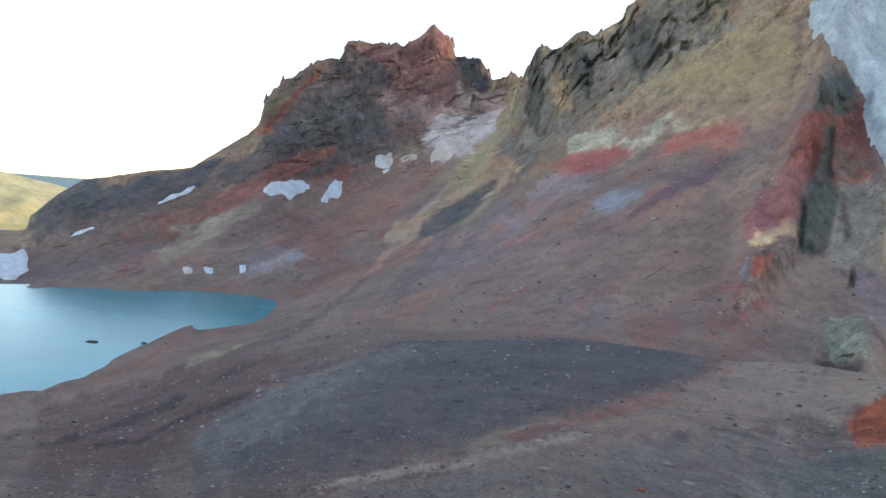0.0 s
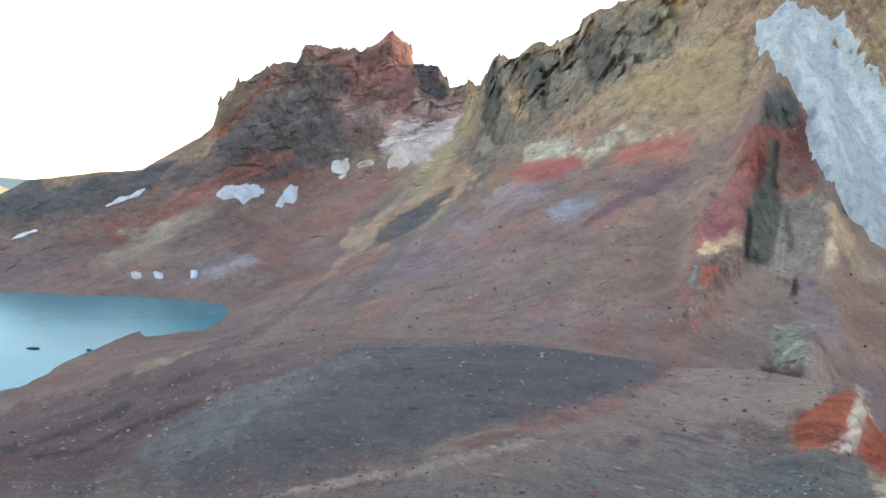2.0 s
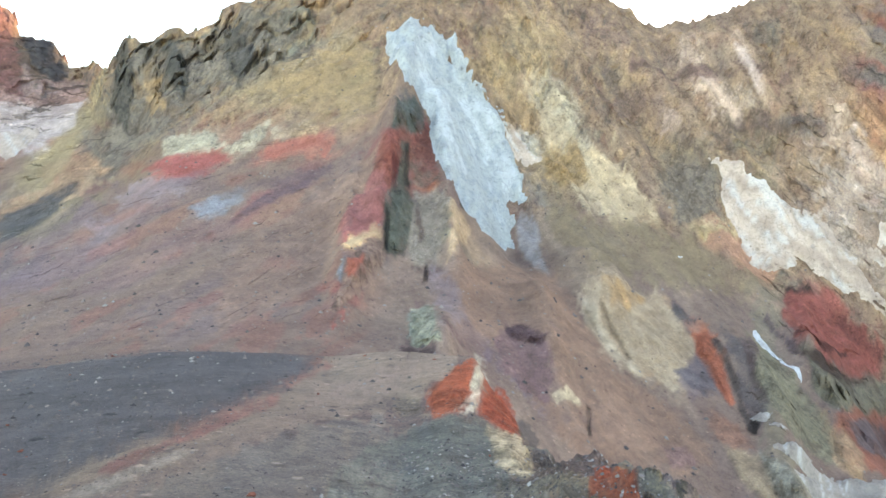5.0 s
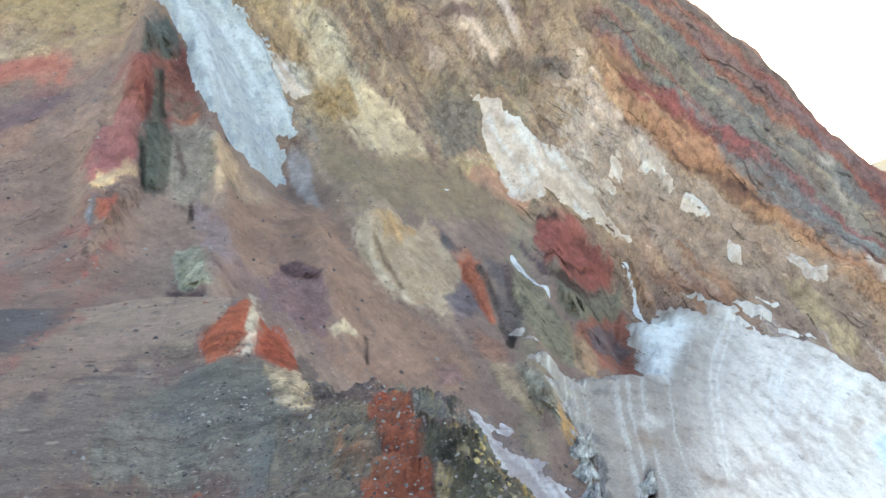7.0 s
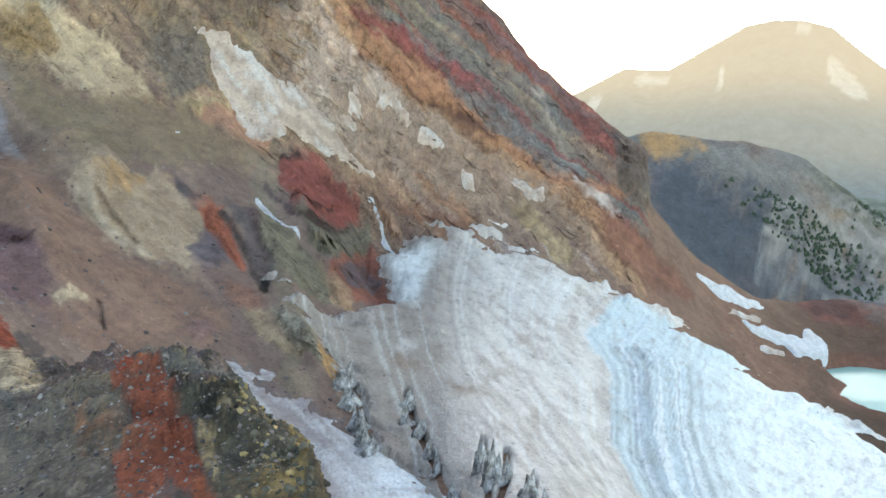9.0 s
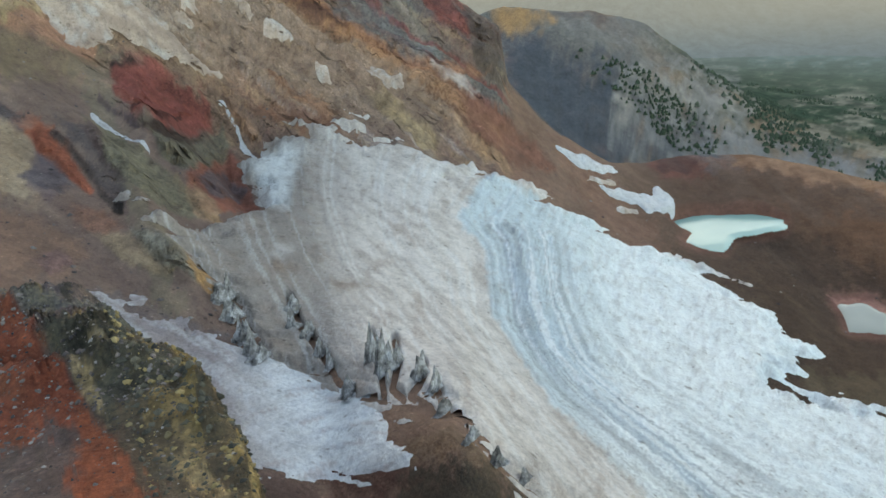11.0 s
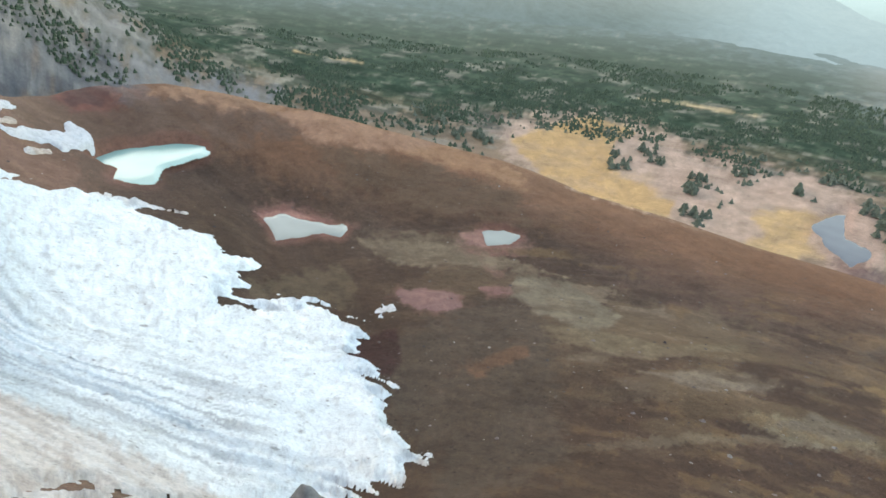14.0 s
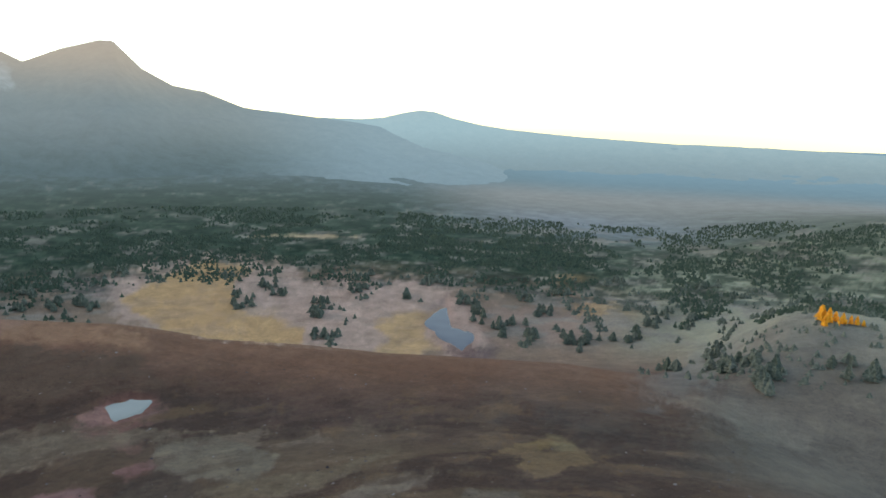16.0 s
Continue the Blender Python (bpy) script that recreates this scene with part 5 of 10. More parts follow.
zone((126, 120, 88), (56.5, 5.43), (57.7, 5.70), (60.9, 5.45), (63.7, 5.21), (62.1, 5.14), (59.0, 5.05))
zone((98, 86, 86), (55.6, 5.43), (56.5, 5.43), (58.9, 5.15), (58.3, 4.98), (56.8, 5.20))
zone((172, 76, 66), (59.5, 5.96), (60.3, 6.06), (62.3, 6.09), (64.4, 6.09), (65.7, 6.10), (65.1, 5.97), (62.8, 5.70), (60.6, 5.65))
zone((112, 104, 84), (58.6, 6.06), (59.8, 6.09), (61.8, 6.13), (62.7, 6.10), (60.7, 6.07), (59.5, 5.96))
zone((116, 104, 82), (61.2, 5.55), (63.2, 5.73), (65.8, 6.05), (66.7, 5.98), (65.7, 5.80), (63.4, 5.41), (61.7, 5.49))
zone((160, 84, 66), (64.5, 5.22), (63.1, 5.36), (65.3, 5.77), (67.1, 5.95), (67.7, 5.70), (68.3, 5.42), (66.4, 5.30))
zone((205, 142, 112), (52.5, 6.04), (54.4, 6.11), (56.2, 6.14), (58.5, 6.09), (58.2, 6.06), (55.6, 5.94))
zone((205, 176, 116), (52.0, 6.04), (53.5, 6.10), (55.3, 6.15), (55.8, 6.15), (53.2, 6.03))
zone((182, 142, 90), (32.2, 6.34), (35.0, 6.41), (38.5, 6.40), (39.6, 6.34), (37.3, 6.28), (35.2, 6.28))
zone((210, 188, 140), (38.5, 6.39), (39.8, 6.43), (41.8, 6.37), (43.0, 6.30), (45.1, 6.20), (46.7, 6.02), (45.4, 5.98), (43.8, 6.11), (41.6, 6.26), (39.6, 6.32))
zone((208, 208, 204), (36.8, 6.24), (38.2, 6.30), (39.4, 6.22), (38.4, 6.22), (37.2, 6.22))
zone((165, 136, 84), (40.2, 6.27), (42.1, 6.26), (43.7, 6.17), (43.3, 6.12), (41.4, 6.07), (40.4, 6.16))
zone((130, 120, 104), (37.5, 6.15), (39.5, 6.10), (42.6, 5.94), (45.5, 5.86), (47.4, 5.84), (45.6, 5.78), (42.2, 5.89), (39.1, 6.03))
zone((120, 108, 84), (53.0, 6.36), (55.6, 6.41), (56.3, 6.36), (54.8, 6.32), (53.5, 6.33))
zone((112, 104, 82), (51.5, 6.26), (53.6, 6.30), (54.3, 6.19), (52.2, 6.07), (50.8, 6.09))
zone((185, 150, 132), (48.2, 6.51), (49.1, 6.52), (51.1, 6.37), (50.8, 6.36), (49.4, 6.42))
zone((196, 166, 142), (51.2, 6.60), (53.4, 6.61), (55.7, 6.50), (55.3, 6.48), (53.1, 6.55))
zone((128, 102, 94), (48.0, 6.70), (50.2, 6.69), (51.2, 6.60), (49.4, 6.65))
zone((104, 98, 88), (58.0, 6.47), (60.0, 6.50), (60.5, 6.46), (58.5, 6.45))
zone((102, 92, 84), (54.8, 6.74), (57.3, 6.74), (57.8, 6.69), (55.4, 6.67))
zone((196, 134, 90), (64.4, 6.47), (67.2, 6.51), (71.6, 6.49), (75.4, 6.42), (79.2, 6.37), (83.8, 6.31), (82.5, 6.31), (77.4, 6.36), (73.1, 6.43), (68.8, 6.45), (65.9, 6.46))
zone((110, 74, 60), (65.4, 6.44), (68.3, 6.45), (70.7, 6.47), (73.5, 6.44), (75.4, 6.41), (76.9, 6.38), (75.5, 6.39), (72.6, 6.43), (69.3, 6.45))
zone((104, 108, 110), (68.5, 6.63), (72.3, 6.65), (76.1, 6.62), (79.8, 6.60), (83.6, 6.54), (81.8, 6.52), (78.1, 6.53), (73.3, 6.56), (70.0, 6.60))
zone((142, 76, 76), (66.7, 6.55), (70.5, 6.58), (74.3, 6.54), (77.6, 6.52), (79.9, 6.54), (79.1, 6.50), (75.3, 6.49), (71.5, 6.53), (67.7, 6.53))
zone((130, 118, 86), (65.7, 6.60), (68.0, 6.66), (72.3, 6.66), (70.4, 6.63), (67.6, 6.62))
zone((192, 168, 118), (66.2, 6.60), (68.1, 6.62), (70.4, 6.64), (70.2, 6.63), (67.6, 6.61))
zone((135, 72, 68), (70.2, 6.77), (73.0, 6.82), (75.3, 6.83), (77.2, 6.82), (79.6, 6.85), (81.9, 6.85), (80.6, 6.73), (77.3, 6.73), (74.0, 6.79))
zone((156, 148, 138), (79.7, 6.69), (81.1, 6.66), (82.2, 6.60), (83.4, 6.50), (82.7, 6.46), (81.5, 6.58), (80.3, 6.63))
zone((150, 74, 58), (81.9, 6.81), (84.1, 6.88), (85.5, 6.74), (87.4, 6.63), (86.2, 6.57), (84.0, 6.56), (82.5, 6.66))
zone((88, 78, 70), (85.5, 6.83), (87.2, 6.92), (88.8, 8.89), (89.5, 6.71), (87.9, 6.59), (86.5, 6.70))
zone((118, 124, 128), (78.2, 6.47), (80.9, 6.53), (84.5, 6.43), (88.9, 6.46), (87.2, 6.43), (83.7, 6.38), (80.1, 6.41))
zone((192, 130, 86), (76.4, 6.38), (79.2, 6.40), (82.5, 6.32), (85.2, 6.28), (83.9, 6.28), (80.2, 6.32))
zone((200, 180, 166), (60.8, 6.28), (62.6, 6.41), (64.0, 6.43), (66.0, 6.38), (68.9, 6.33), (68.5, 6.30), (65.2, 6.26), (62.8, 6.25))
zone((205, 166, 146), (61.8, 6.50), (62.8, 6.48), (63.5, 6.43), (65.5, 6.39), (64.6, 6.36), (62.9, 6.41))
zone((166, 122, 96), (67.1, 6.28), (70.9, 6.32), (75.6, 6.30), (77.6, 6.20), (73.9, 6.10), (70.1, 6.18))
zone((212, 172, 110), (78.0, 6.22), (79.2, 6.20), (80.9, 6.15), (79.6, 6.09), (78.6, 6.18))
zone((182, 84, 52), (32.9, 2.38), (34.9, 2.33), (36.7, 2.50), (35.9, 2.19), (34.8, 2.01), (32.8, 1.99))
zone((178, 70, 44), (37.0, 2.30), (37.5, 4.42), (38.8, 4.48), (39.9, 2.11), (38.9, 2.08), (37.8, 2.24))
zone((215, 198, 165), (34.8, 2.11), (35.9, 2.25), (36.7, 2.50), (37.1, 2.56), (36.3, 2.21), (35.3, 2.05))
zone((120, 120, 122), (31.9, 2.00), (34.0, 1.93), (36.6, 2.07), (39.3, 2.05), (38.5, 1.77), (35.4, 1.66), (31.8, 1.67))
zone((206, 174, 118), (37.4, 1.98), (39.3, 2.05), (40.9, 1.94), (41.5, 1.89), (40.2, 1.77), (38.9, 1.83))
zone((178, 72, 44), (46.4, 1.76), (49.5, 1.66), (50.6, 1.57), (51.8, 1.41), (52.3, 1.31), (46.7, 1.29), (47.7, 1.39), (48.6, 1.52), (47.3, 1.65))
zone((174, 108, 70), (42.9, 1.51), (45.5, 1.50), (46.8, 1.45), (45.4, 1.40), (42.8, 1.40))
zone((88, 86, 74), (51.3, 1.54), (54.6, 1.68), (56.6, 1.53), (59.6, 1.57), (61.6, 1.63), (53.3, 1.32), (52.3, 1.43))
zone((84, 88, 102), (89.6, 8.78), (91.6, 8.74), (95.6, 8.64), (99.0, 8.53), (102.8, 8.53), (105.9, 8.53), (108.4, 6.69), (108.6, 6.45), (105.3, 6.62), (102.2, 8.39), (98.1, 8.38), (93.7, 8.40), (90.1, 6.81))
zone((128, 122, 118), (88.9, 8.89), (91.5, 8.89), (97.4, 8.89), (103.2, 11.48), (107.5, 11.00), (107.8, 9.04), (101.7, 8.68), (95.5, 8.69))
zone((62, 76, 66), (97.8, 8.53), (101.8, 8.63), (107.9, 8.91), (108.1, 8.71), (103.8, 8.62), (99.9, 8.49))
zone((120, 64, 60), (101.1, 6.86), (103.7, 6.88), (106.0, 6.70), (105.0, 6.56), (102.4, 6.53))
# sunlit tip of the ridge behind the shoulder, painted orange
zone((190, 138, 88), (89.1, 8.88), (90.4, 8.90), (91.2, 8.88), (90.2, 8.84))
zone((96, 58, 50), (117.6, 4.86), (120.6, 5.01), (122.7, 4.99), (125.8, 4.93), (128.0, 4.81), (126.7, 4.72), (122.8, 4.71), (119.4, 4.80))
zone((126, 66, 50), (77.9, 3.54), (82.3, 3.51), (87.8, 3.45), (92.4, 2.01), (86.2, 2.01), (80.7, 3.39))
zone((176, 118, 108), (127.9, 5.32), (131.2, 5.34), (134.6, 5.31), (134.4, 5.21), (131.8, 5.10), (128.9, 5.15))
zone((100, 60, 55), (118.5, 4.90), (121.5, 5.02), (125.1, 4.88), (128.7, 4.74), (127.7, 4.69), (123.5, 4.72), (120.0, 4.82))
zone((108, 97, 100), (-8.0, 2.94), (-2.4, 2.96), (1.4, 2.98), (4.7, 3.12), (10.0, 2.99), (15.9, 2.97), (22.0, 2.87), (19.9, 2.46), (15.8, 2.18), (11.4, 2.06), (7.8, 2.03), (2.3, 2.03), (-4.0, 2.01), (-9.1, 2.03))
zone((150, 98, 84), (11.4, 2.05), (15.8, 2.18), (19.9, 2.46), (22.7, 2.85), (23.3, 2.82), (20.4, 2.33), (16.2, 2.08), (12.2, 1.98))
zone((142, 117, 103), (1.5, 2.00), (5.0, 2.04), (7.8, 2.01), (12.2, 1.97), (16.2, 2.06), (20.4, 2.33), (23.3, 2.79), (29.2, 4.49), (30.2, 2.74), (35.9, 4.60), (34.2, 2.39), (29.5, 2.21), (27.7, 2.05), (22.8, 1.87), (17.6, 1.71), (12.4, 1.68), (5.1, 1.86), (1.5, 1.83))
zone((120, 108, 103), (1.5, 1.83), (5.1, 1.86), (12.4, 1.68), (17.6, 1.71), (22.8, 1.87), (27.8, 2.02), (31.6, 1.86), (28.1, 1.61), (25.5, 1.37), (5.5, 1.19), (-3.8, 1.23), (-9.1, 1.80))
zone((184, 74, 42), (32.1, 2.27), (34.1, 2.51), (35.7, 2.85), (36.7, 4.53), (36.4, 2.36), (34.6, 2.05), (32.5, 2.03))
zone((160, 60, 38), (36.5, 2.19), (37.7, 4.50), (38.5, 4.49), (39.7, 4.37), (40.1, 2.12), (38.3, 2.01))
zone((190, 172, 142), (35.6, 2.84), (36.2, 4.63), (37.0, 4.49), (36.5, 2.33), (35.1, 2.07), (34.6, 2.11), (35.9, 2.37), (36.2, 2.61))
zone((112, 113, 118), (28.0, 1.64), (30.7, 1.92), (33.9, 1.97), (36.8, 2.08), (39.3, 2.02), (40.9, 1.89), (41.4, 1.73), (34.7, 1.60), (31.0, 1.59), (28.2, 1.52))
zone((206, 170, 112), (36.8, 2.02), (39.3, 2.02), (41.1, 1.93), (41.5, 1.73), (39.5, 1.70), (38.2, 1.80))
zone((90, 78, 76), (39.8, 4.38), (41.7, 4.27), (43.8, 1.76), (42.4, 1.74), (41.2, 1.94), (39.9, 2.25))
zone((104, 106, 104), (25.1, 1.36), (27.2, 1.50), (32.4, 1.57), (39.5, 1.67), (43.4, 1.70), (44.6, 1.43))
zone((118, 100, 90), (39.2, 1.74), (43.3, 1.75), (46.8, 1.65), (47.7, 1.49), (46.8, 1.39), (44.9, 1.29), (40.7, 1.29), (39.1, 1.49))
zone((104, 108, 106), (31.8, 1.67), (35.4, 1.66), (39.2, 1.74), (40.8, 1.48), (39.8, 1.29), (35.1, 1.30), (31.6, 1.43))
zone((112, 80, 76), (31.7, 1.54), (34.9, 1.46), (35.1, 1.30), (31.5, 1.36))
zone((172, 106, 68), (43.7, 1.53), (45.9, 1.54), (46.8, 1.46), (45.9, 1.40), (44.1, 1.40))
zone((150, 80, 56), (46.8, 1.39), (47.7, 1.49), (49.5, 1.37), (49.9, 1.28), (45.8, 1.28))
zone((182, 72, 44), (47.0, 1.73), (49.5, 1.66), (50.4, 1.57), (51.6, 1.43), (52.3, 1.31), (49.5, 1.28), (49.0, 1.38), (47.9, 1.51))
zone((84, 82, 74), (52.3, 1.56), (54.6, 1.68), (56.6, 1.54), (59.1, 1.67), (61.6, 1.63), (53.3, 1.32), (52.5, 1.43))
zone((120, 104, 104), (50.0, 1.65), (55.1, 4.57), (58.0, 4.51), (62.0, 4.41), (65.0, 4.41), (62.0, 4.34), (58.0, 4.40), (55.1, 1.86), (51.3, 1.60))
zone((88, 80, 64), (54.2, 1.63), (56.2, 1.92), (57.7, 1.56), (60.5, 1.57), (62.5, 1.55), (64.9, 1.82), (65.0, 1.52), (65.1, 1.41), (61.7, 1.01), (55.0, 0.97), (53.7, 1.23), (52.7, 1.37))
zone((160, 70, 44), (52.7, 1.37), (53.5, 1.26), (53.7, 1.15), (54.6, 0.98), (49.2, 1.03))
zone((62, 58, 50), (55.9, 1.34), (58.1, 1.36), (58.5, 1.30), (56.0, 1.24))
zone((62, 58, 50), (60.1, 1.47), (61.5, 1.45), (61.8, 1.37), (60.2, 1.33))
zone((146, 120, 98), (137.7, 5.69), (145.4, 6.04), (152.4, 6.04), (155.6, 5.38), (149.4, 5.27), (142.4, 5.44))
zone((146, 112, 76), (167.9, 5.46), (174.1, 5.96), (177.1, 5.44), (172.1, 5.03))
zone((150, 100, 88), (133.2, 5.90), (138.6, 6.01), (143.4, 5.76), (139.5, 5.51))
zone((104, 66, 58), (64.8, 1.66), (72.1, 3.98), (78.4, 3.97), (81.3, 3.83), (78.5, 3.75), (71.4, 3.75), (66.4, 3.62))

# outcrops, slabs, ribs, ash fields, pools of colour, clefts darkened for shade and sunlit crests: colour, how far it
# stands out, roughness, softness of its edge, label, outline
FORMS = []


def form(colour, out, grain, soft, label, *corners):
    FORMS.append((colour, out, grain, soft, label, corners))


# ---- forms: begin
form((116, 106, 90), 0, 1, 6, "", (4.0, 5.56), (5.3, 6.27), (6.3, 6.70), (9.9, 6.63), (12.9, 6.70), (14.9, 6.71), (18.3, 6.62), (19.5, 6.44), (17.6, 6.29), (13.4, 6.24), (9.6, 6.02), (7.1, 5.84))
form((152, 122, 89), 0, 0.3, 5, "", (15.6, 6.19), (21.6, 6.39), (25.2, 6.29), (26.1, 5.90), (23.5, 5.87), (19.3, 6.00))
form((80, 76, 72), 4, 1, 1, "", (5.8, 7.25), (6.5, 6.76), (7.3, 6.39), (6.9, 6.15), (5.7, 6.30))
form((76, 74, 72), 4, 1, 1, "", (9.0, 6.68), (10.1, 6.64), (11.0, 6.48), (10.8, 6.25), (9.5, 6.43))
form((80, 76, 74), 4, 1, 1, "", (13.4, 6.67), (14.6, 6.63), (15.8, 6.43), (14.7, 6.26), (13.6, 6.44))
form((158, 123, 88), 2, 0.8, 1, "", (7.9, 6.51), (9.0, 6.46), (9.5, 6.19), (8.4, 6.23))
form((103, 74, 73), 0, 0.3, 5, "", (-30.5, 3.91), (-23.1, 3.55), (-14.9, 3.34), (-7.6, 2.93), (-13.8, 2.75), (-18.8, 2.61), (-22.8, 2.36), (-30.2, 2.18))
form((68, 57, 59), 0, 0.3, 0.8, "", (-26.8, 2.96), (-18.9, 3.02), (-14.7, 3.02), (-14.8, 2.96), (-18.9, 2.96), (-26.4, 2.86))
form((70, 59, 61), 0, 0.3, 0.8, "", (-30.4, 3.00), (-26.1, 3.11), (-21.0, 3.16), (-14.8, 3.23), (-14.8, 3.16), (-20.8, 3.09), (-25.9, 3.07), (-30.3, 2.86))
form((142, 120, 104), 0, 0.2, 0.8, "", (-14.9, 3.02), (-11.6, 2.89), (-7.5, 2.89), (-3.9, 2.93), (-7.5, 2.82), (-11.6, 2.79))
form((142, 122, 99), 0, 0.2, 1.2, "", (-20.4, 3.57), (-17.5, 3.57), (-14.5, 3.61), (-17.5, 3.45), (-20.0, 3.45))
form((152, 129, 99), 0, 0.6, 1.5, "", (-21.8, 5.97), (-18.6, 5.90), (-15.6, 5.74), (-18.1, 5.76), (-20.9, 5.83))
form((167, 125, 99), 0, 0.7, 1.5, "", (-4.3, 5.54), (-1.1, 5.57), (2.5, 5.60), (6.2, 5.87), (4.0, 5.51), (-0.1, 5.44), (-3.2, 5.43))
form((80, 78, 80), 0, 0.7, 1.5, "", (-1.9, 5.47), (1.7, 5.57), (4.0, 5.56), (2.7, 5.41), (-0.4, 5.33), (-2.3, 5.37))
form((93, 86, 86), 0, 0.8, 3, "", (-15.1, 6.43), (-12.8, 6.67), (-11.1, 6.68), (-9.2, 6.58), (-7.3, 6.50), (-4.3, 6.11), (-5.1, 6.00), (-8.8, 6.10), (-12.3, 5.97), (-14.9, 6.08))
form((122, 80, 76), 4, 1, 1.0, "", (-7.7, 6.89), (-5.4, 6.86), (-3.6, 6.76), (-2.5, 6.85), (-1.0, 6.79), (-0.4, 6.67), (0.1, 6.30), (-2.7, 6.32), (-5.6, 6.54), (-7.1, 6.69))
form((68, 61, 65), 5, 1, 1.0, "", (-0.4, 6.94), (1.2, 6.99), (2.3, 6.73), (2.8, 6.58), (1.9, 6.46), (0.4, 6.55))
form((157, 119, 112), 0, 0.6, 2, "", (-3.6, 6.37), (0.6, 6.29), (3.8, 6.49), (4.3, 6.26), (2.1, 6.00), (-1.6, 6.14))
form((186, 165, 162), 0, 0.2, 2, "", (-1.2, 6.24), (1.6, 6.25), (4.3, 6.26), (3.1, 5.89), (0.9, 5.83), (-1.2, 5.91), (-2.4, 6.01))
form((128, 70, 58), 2, 0.8, 1.0, "", (-16.0, 6.75), (-14.4, 6.67), (-12.0, 6.73), (-11.1, 6.77), (-11.7, 6.70), (-14.0, 6.61), (-15.6, 6.55))
form((138, 82, 71), 0, 0.5, 2, "", (-19.1, 6.19), (-15.8, 6.13), (-11.6, 6.25), (-9.4, 6.23), (-10.6, 6.11), (-14.5, 5.99), (-16.6, 5.97))
form((114, 95, 66), 2, 0.8, 1.0, "", (-15.7, 6.86), (-15.3, 6.81), (-13.2, 6.69), (-14.4, 6.65), (-15.4, 6.63))
form((76, 70, 72), 2, 1, 1.0, "", (-9.0, 6.75), (-7.1, 6.71), (-5.2, 6.62), (-5.6, 6.56), (-8.4, 6.58), (-9.3, 6.67))
form((169, 156, 124), 4, 0.9, 0.8, "pale cream rock band above red ash", (9.5, 5.89), (11.5, 5.94), (13.3, 5.96), (13.8, 5.86), (12.1, 5.84), (10.0, 5.83))
form((162, 148, 118), 3, 0.9, 0.8, "pale cream rock band above red ash", (13.9, 5.83), (15.5, 5.93), (17.2, 5.97), (17.1, 5.89), (15.2, 5.83))
form((161, 81, 76), 0, 0.2, 1.0, "", (8.1, 5.76), (9.8, 5.80), (13.7, 5.80), (14.8, 5.79), (12.7, 5.66), (11.1, 5.63))
form((170, 94, 80), 0, 0.2, 1.0, "", (16.6, 5.80), (18.2, 5.87), (21.5, 5.86), (23.0, 5.83), (22.1, 5.79), (19.6, 5.80))
form((167, 133, 103), 3, 0.9, 0.8, "", (17.9, 5.91), (19.5, 5.97), (21.3, 5.89), (21.1, 5.87), (19.0, 5.89))
form((116, 76, 84), 0, 0.4, 1.0, "", (17.3, 5.51), (19.8, 5.61), (22.0, 5.70), (20.7, 5.56), (19.1, 5.50), (14.9, 5.33), (15.5, 5.39))
form((133, 135, 150), 0, 0.2, 1.0, "", (11.8, 5.41), (13.8, 5.50), (15.6, 5.51), (15.2, 5.46), (12.6, 5.36))
form((142, 103, 106), 0, 0.3, 3, "", (3.7, 5.31), (8.6, 5.67), (11.4, 5.61), (7.4, 5.49), (4.7, 5.29))
form((161, 82, 70), 0, 0.3, 1.0, "", (18.4, 5.06), (18.8, 5.09), (19.0, 5.06), (18.6, 5.04))
form((161, 82, 70), 0, 0.3, 1.0, "", (19.5, 5.07), (19.8, 5.13), (20.1, 5.11), (19.9, 5.04), (19.5, 5.03))
form((141, 108, 95), 0, 0.15, 4, "", (22.3, 5.59), (26.0, 5.67), (26.9, 5.51), (24.5, 5.37), (23.4, 5.23), (23.1, 5.03), (19.5, 4.62), (14.6, 4.20), (14.5, 5.03), (18.8, 5.33))
form((141, 74, 64), 5, 0.9, 1.0, "red and dark lava rib with a tower and slab>red_rib", (26.8, 5.67), (28.5, 5.81), (30.3, 5.89), (30.8, 5.80), (29.5, 5.74), (28.2, 5.64), (27.6, 5.51), (26.6, 5.44), (26.0, 5.60))
form((151, 88, 86), 5, 0.4, 1.0, "red and dark lava rib with a tower and slab>slab", (25.9, 5.56), (27.2, 5.51), (27.2, 5.33), (25.5, 5.23), (23.9, 5.20), (23.7, 5.29), (24.5, 5.39))
form((200, 161, 110), 2, 0.5, 0.7, "", (24.4, 5.14), (25.5, 5.24), (27.2, 5.31), (27.2, 5.29), (25.7, 5.20), (24.7, 5.13))
form((80, 84, 80), 8, 1, 0.8, "red and dark lava rib with a tower and slab>tower", (27.3, 5.81), (29.0, 5.99), (29.9, 5.97), (30.0, 5.90), (27.4, 5.74))
form((82, 84, 76), 7, 1, 0.8, "red and dark lava rib with a tower and slab>spine", (28.2, 5.73), (28.8, 5.79), (28.8, 5.59), (29.7, 5.54), (29.3, 5.23), (27.7, 5.23), (27.2, 5.31), (27.3, 5.40), (28.0, 5.53))
form((122, 72, 65), 2, 0.6, 1.0, "", (29.5, 5.87), (30.3, 5.89), (31.3, 5.77), (31.6, 5.70), (29.8, 5.67))
form((122, 97, 86), 1, 0.8, 1, "", (29.5, 5.74), (31.6, 5.70), (32.3, 5.63), (29.9, 5.61), (29.2, 5.67))
form((163, 89, 65), 1, 0.5, 0.7, "", (29.6, 5.63), (31.4, 5.67), (31.8, 5.64), (30.3, 5.61))
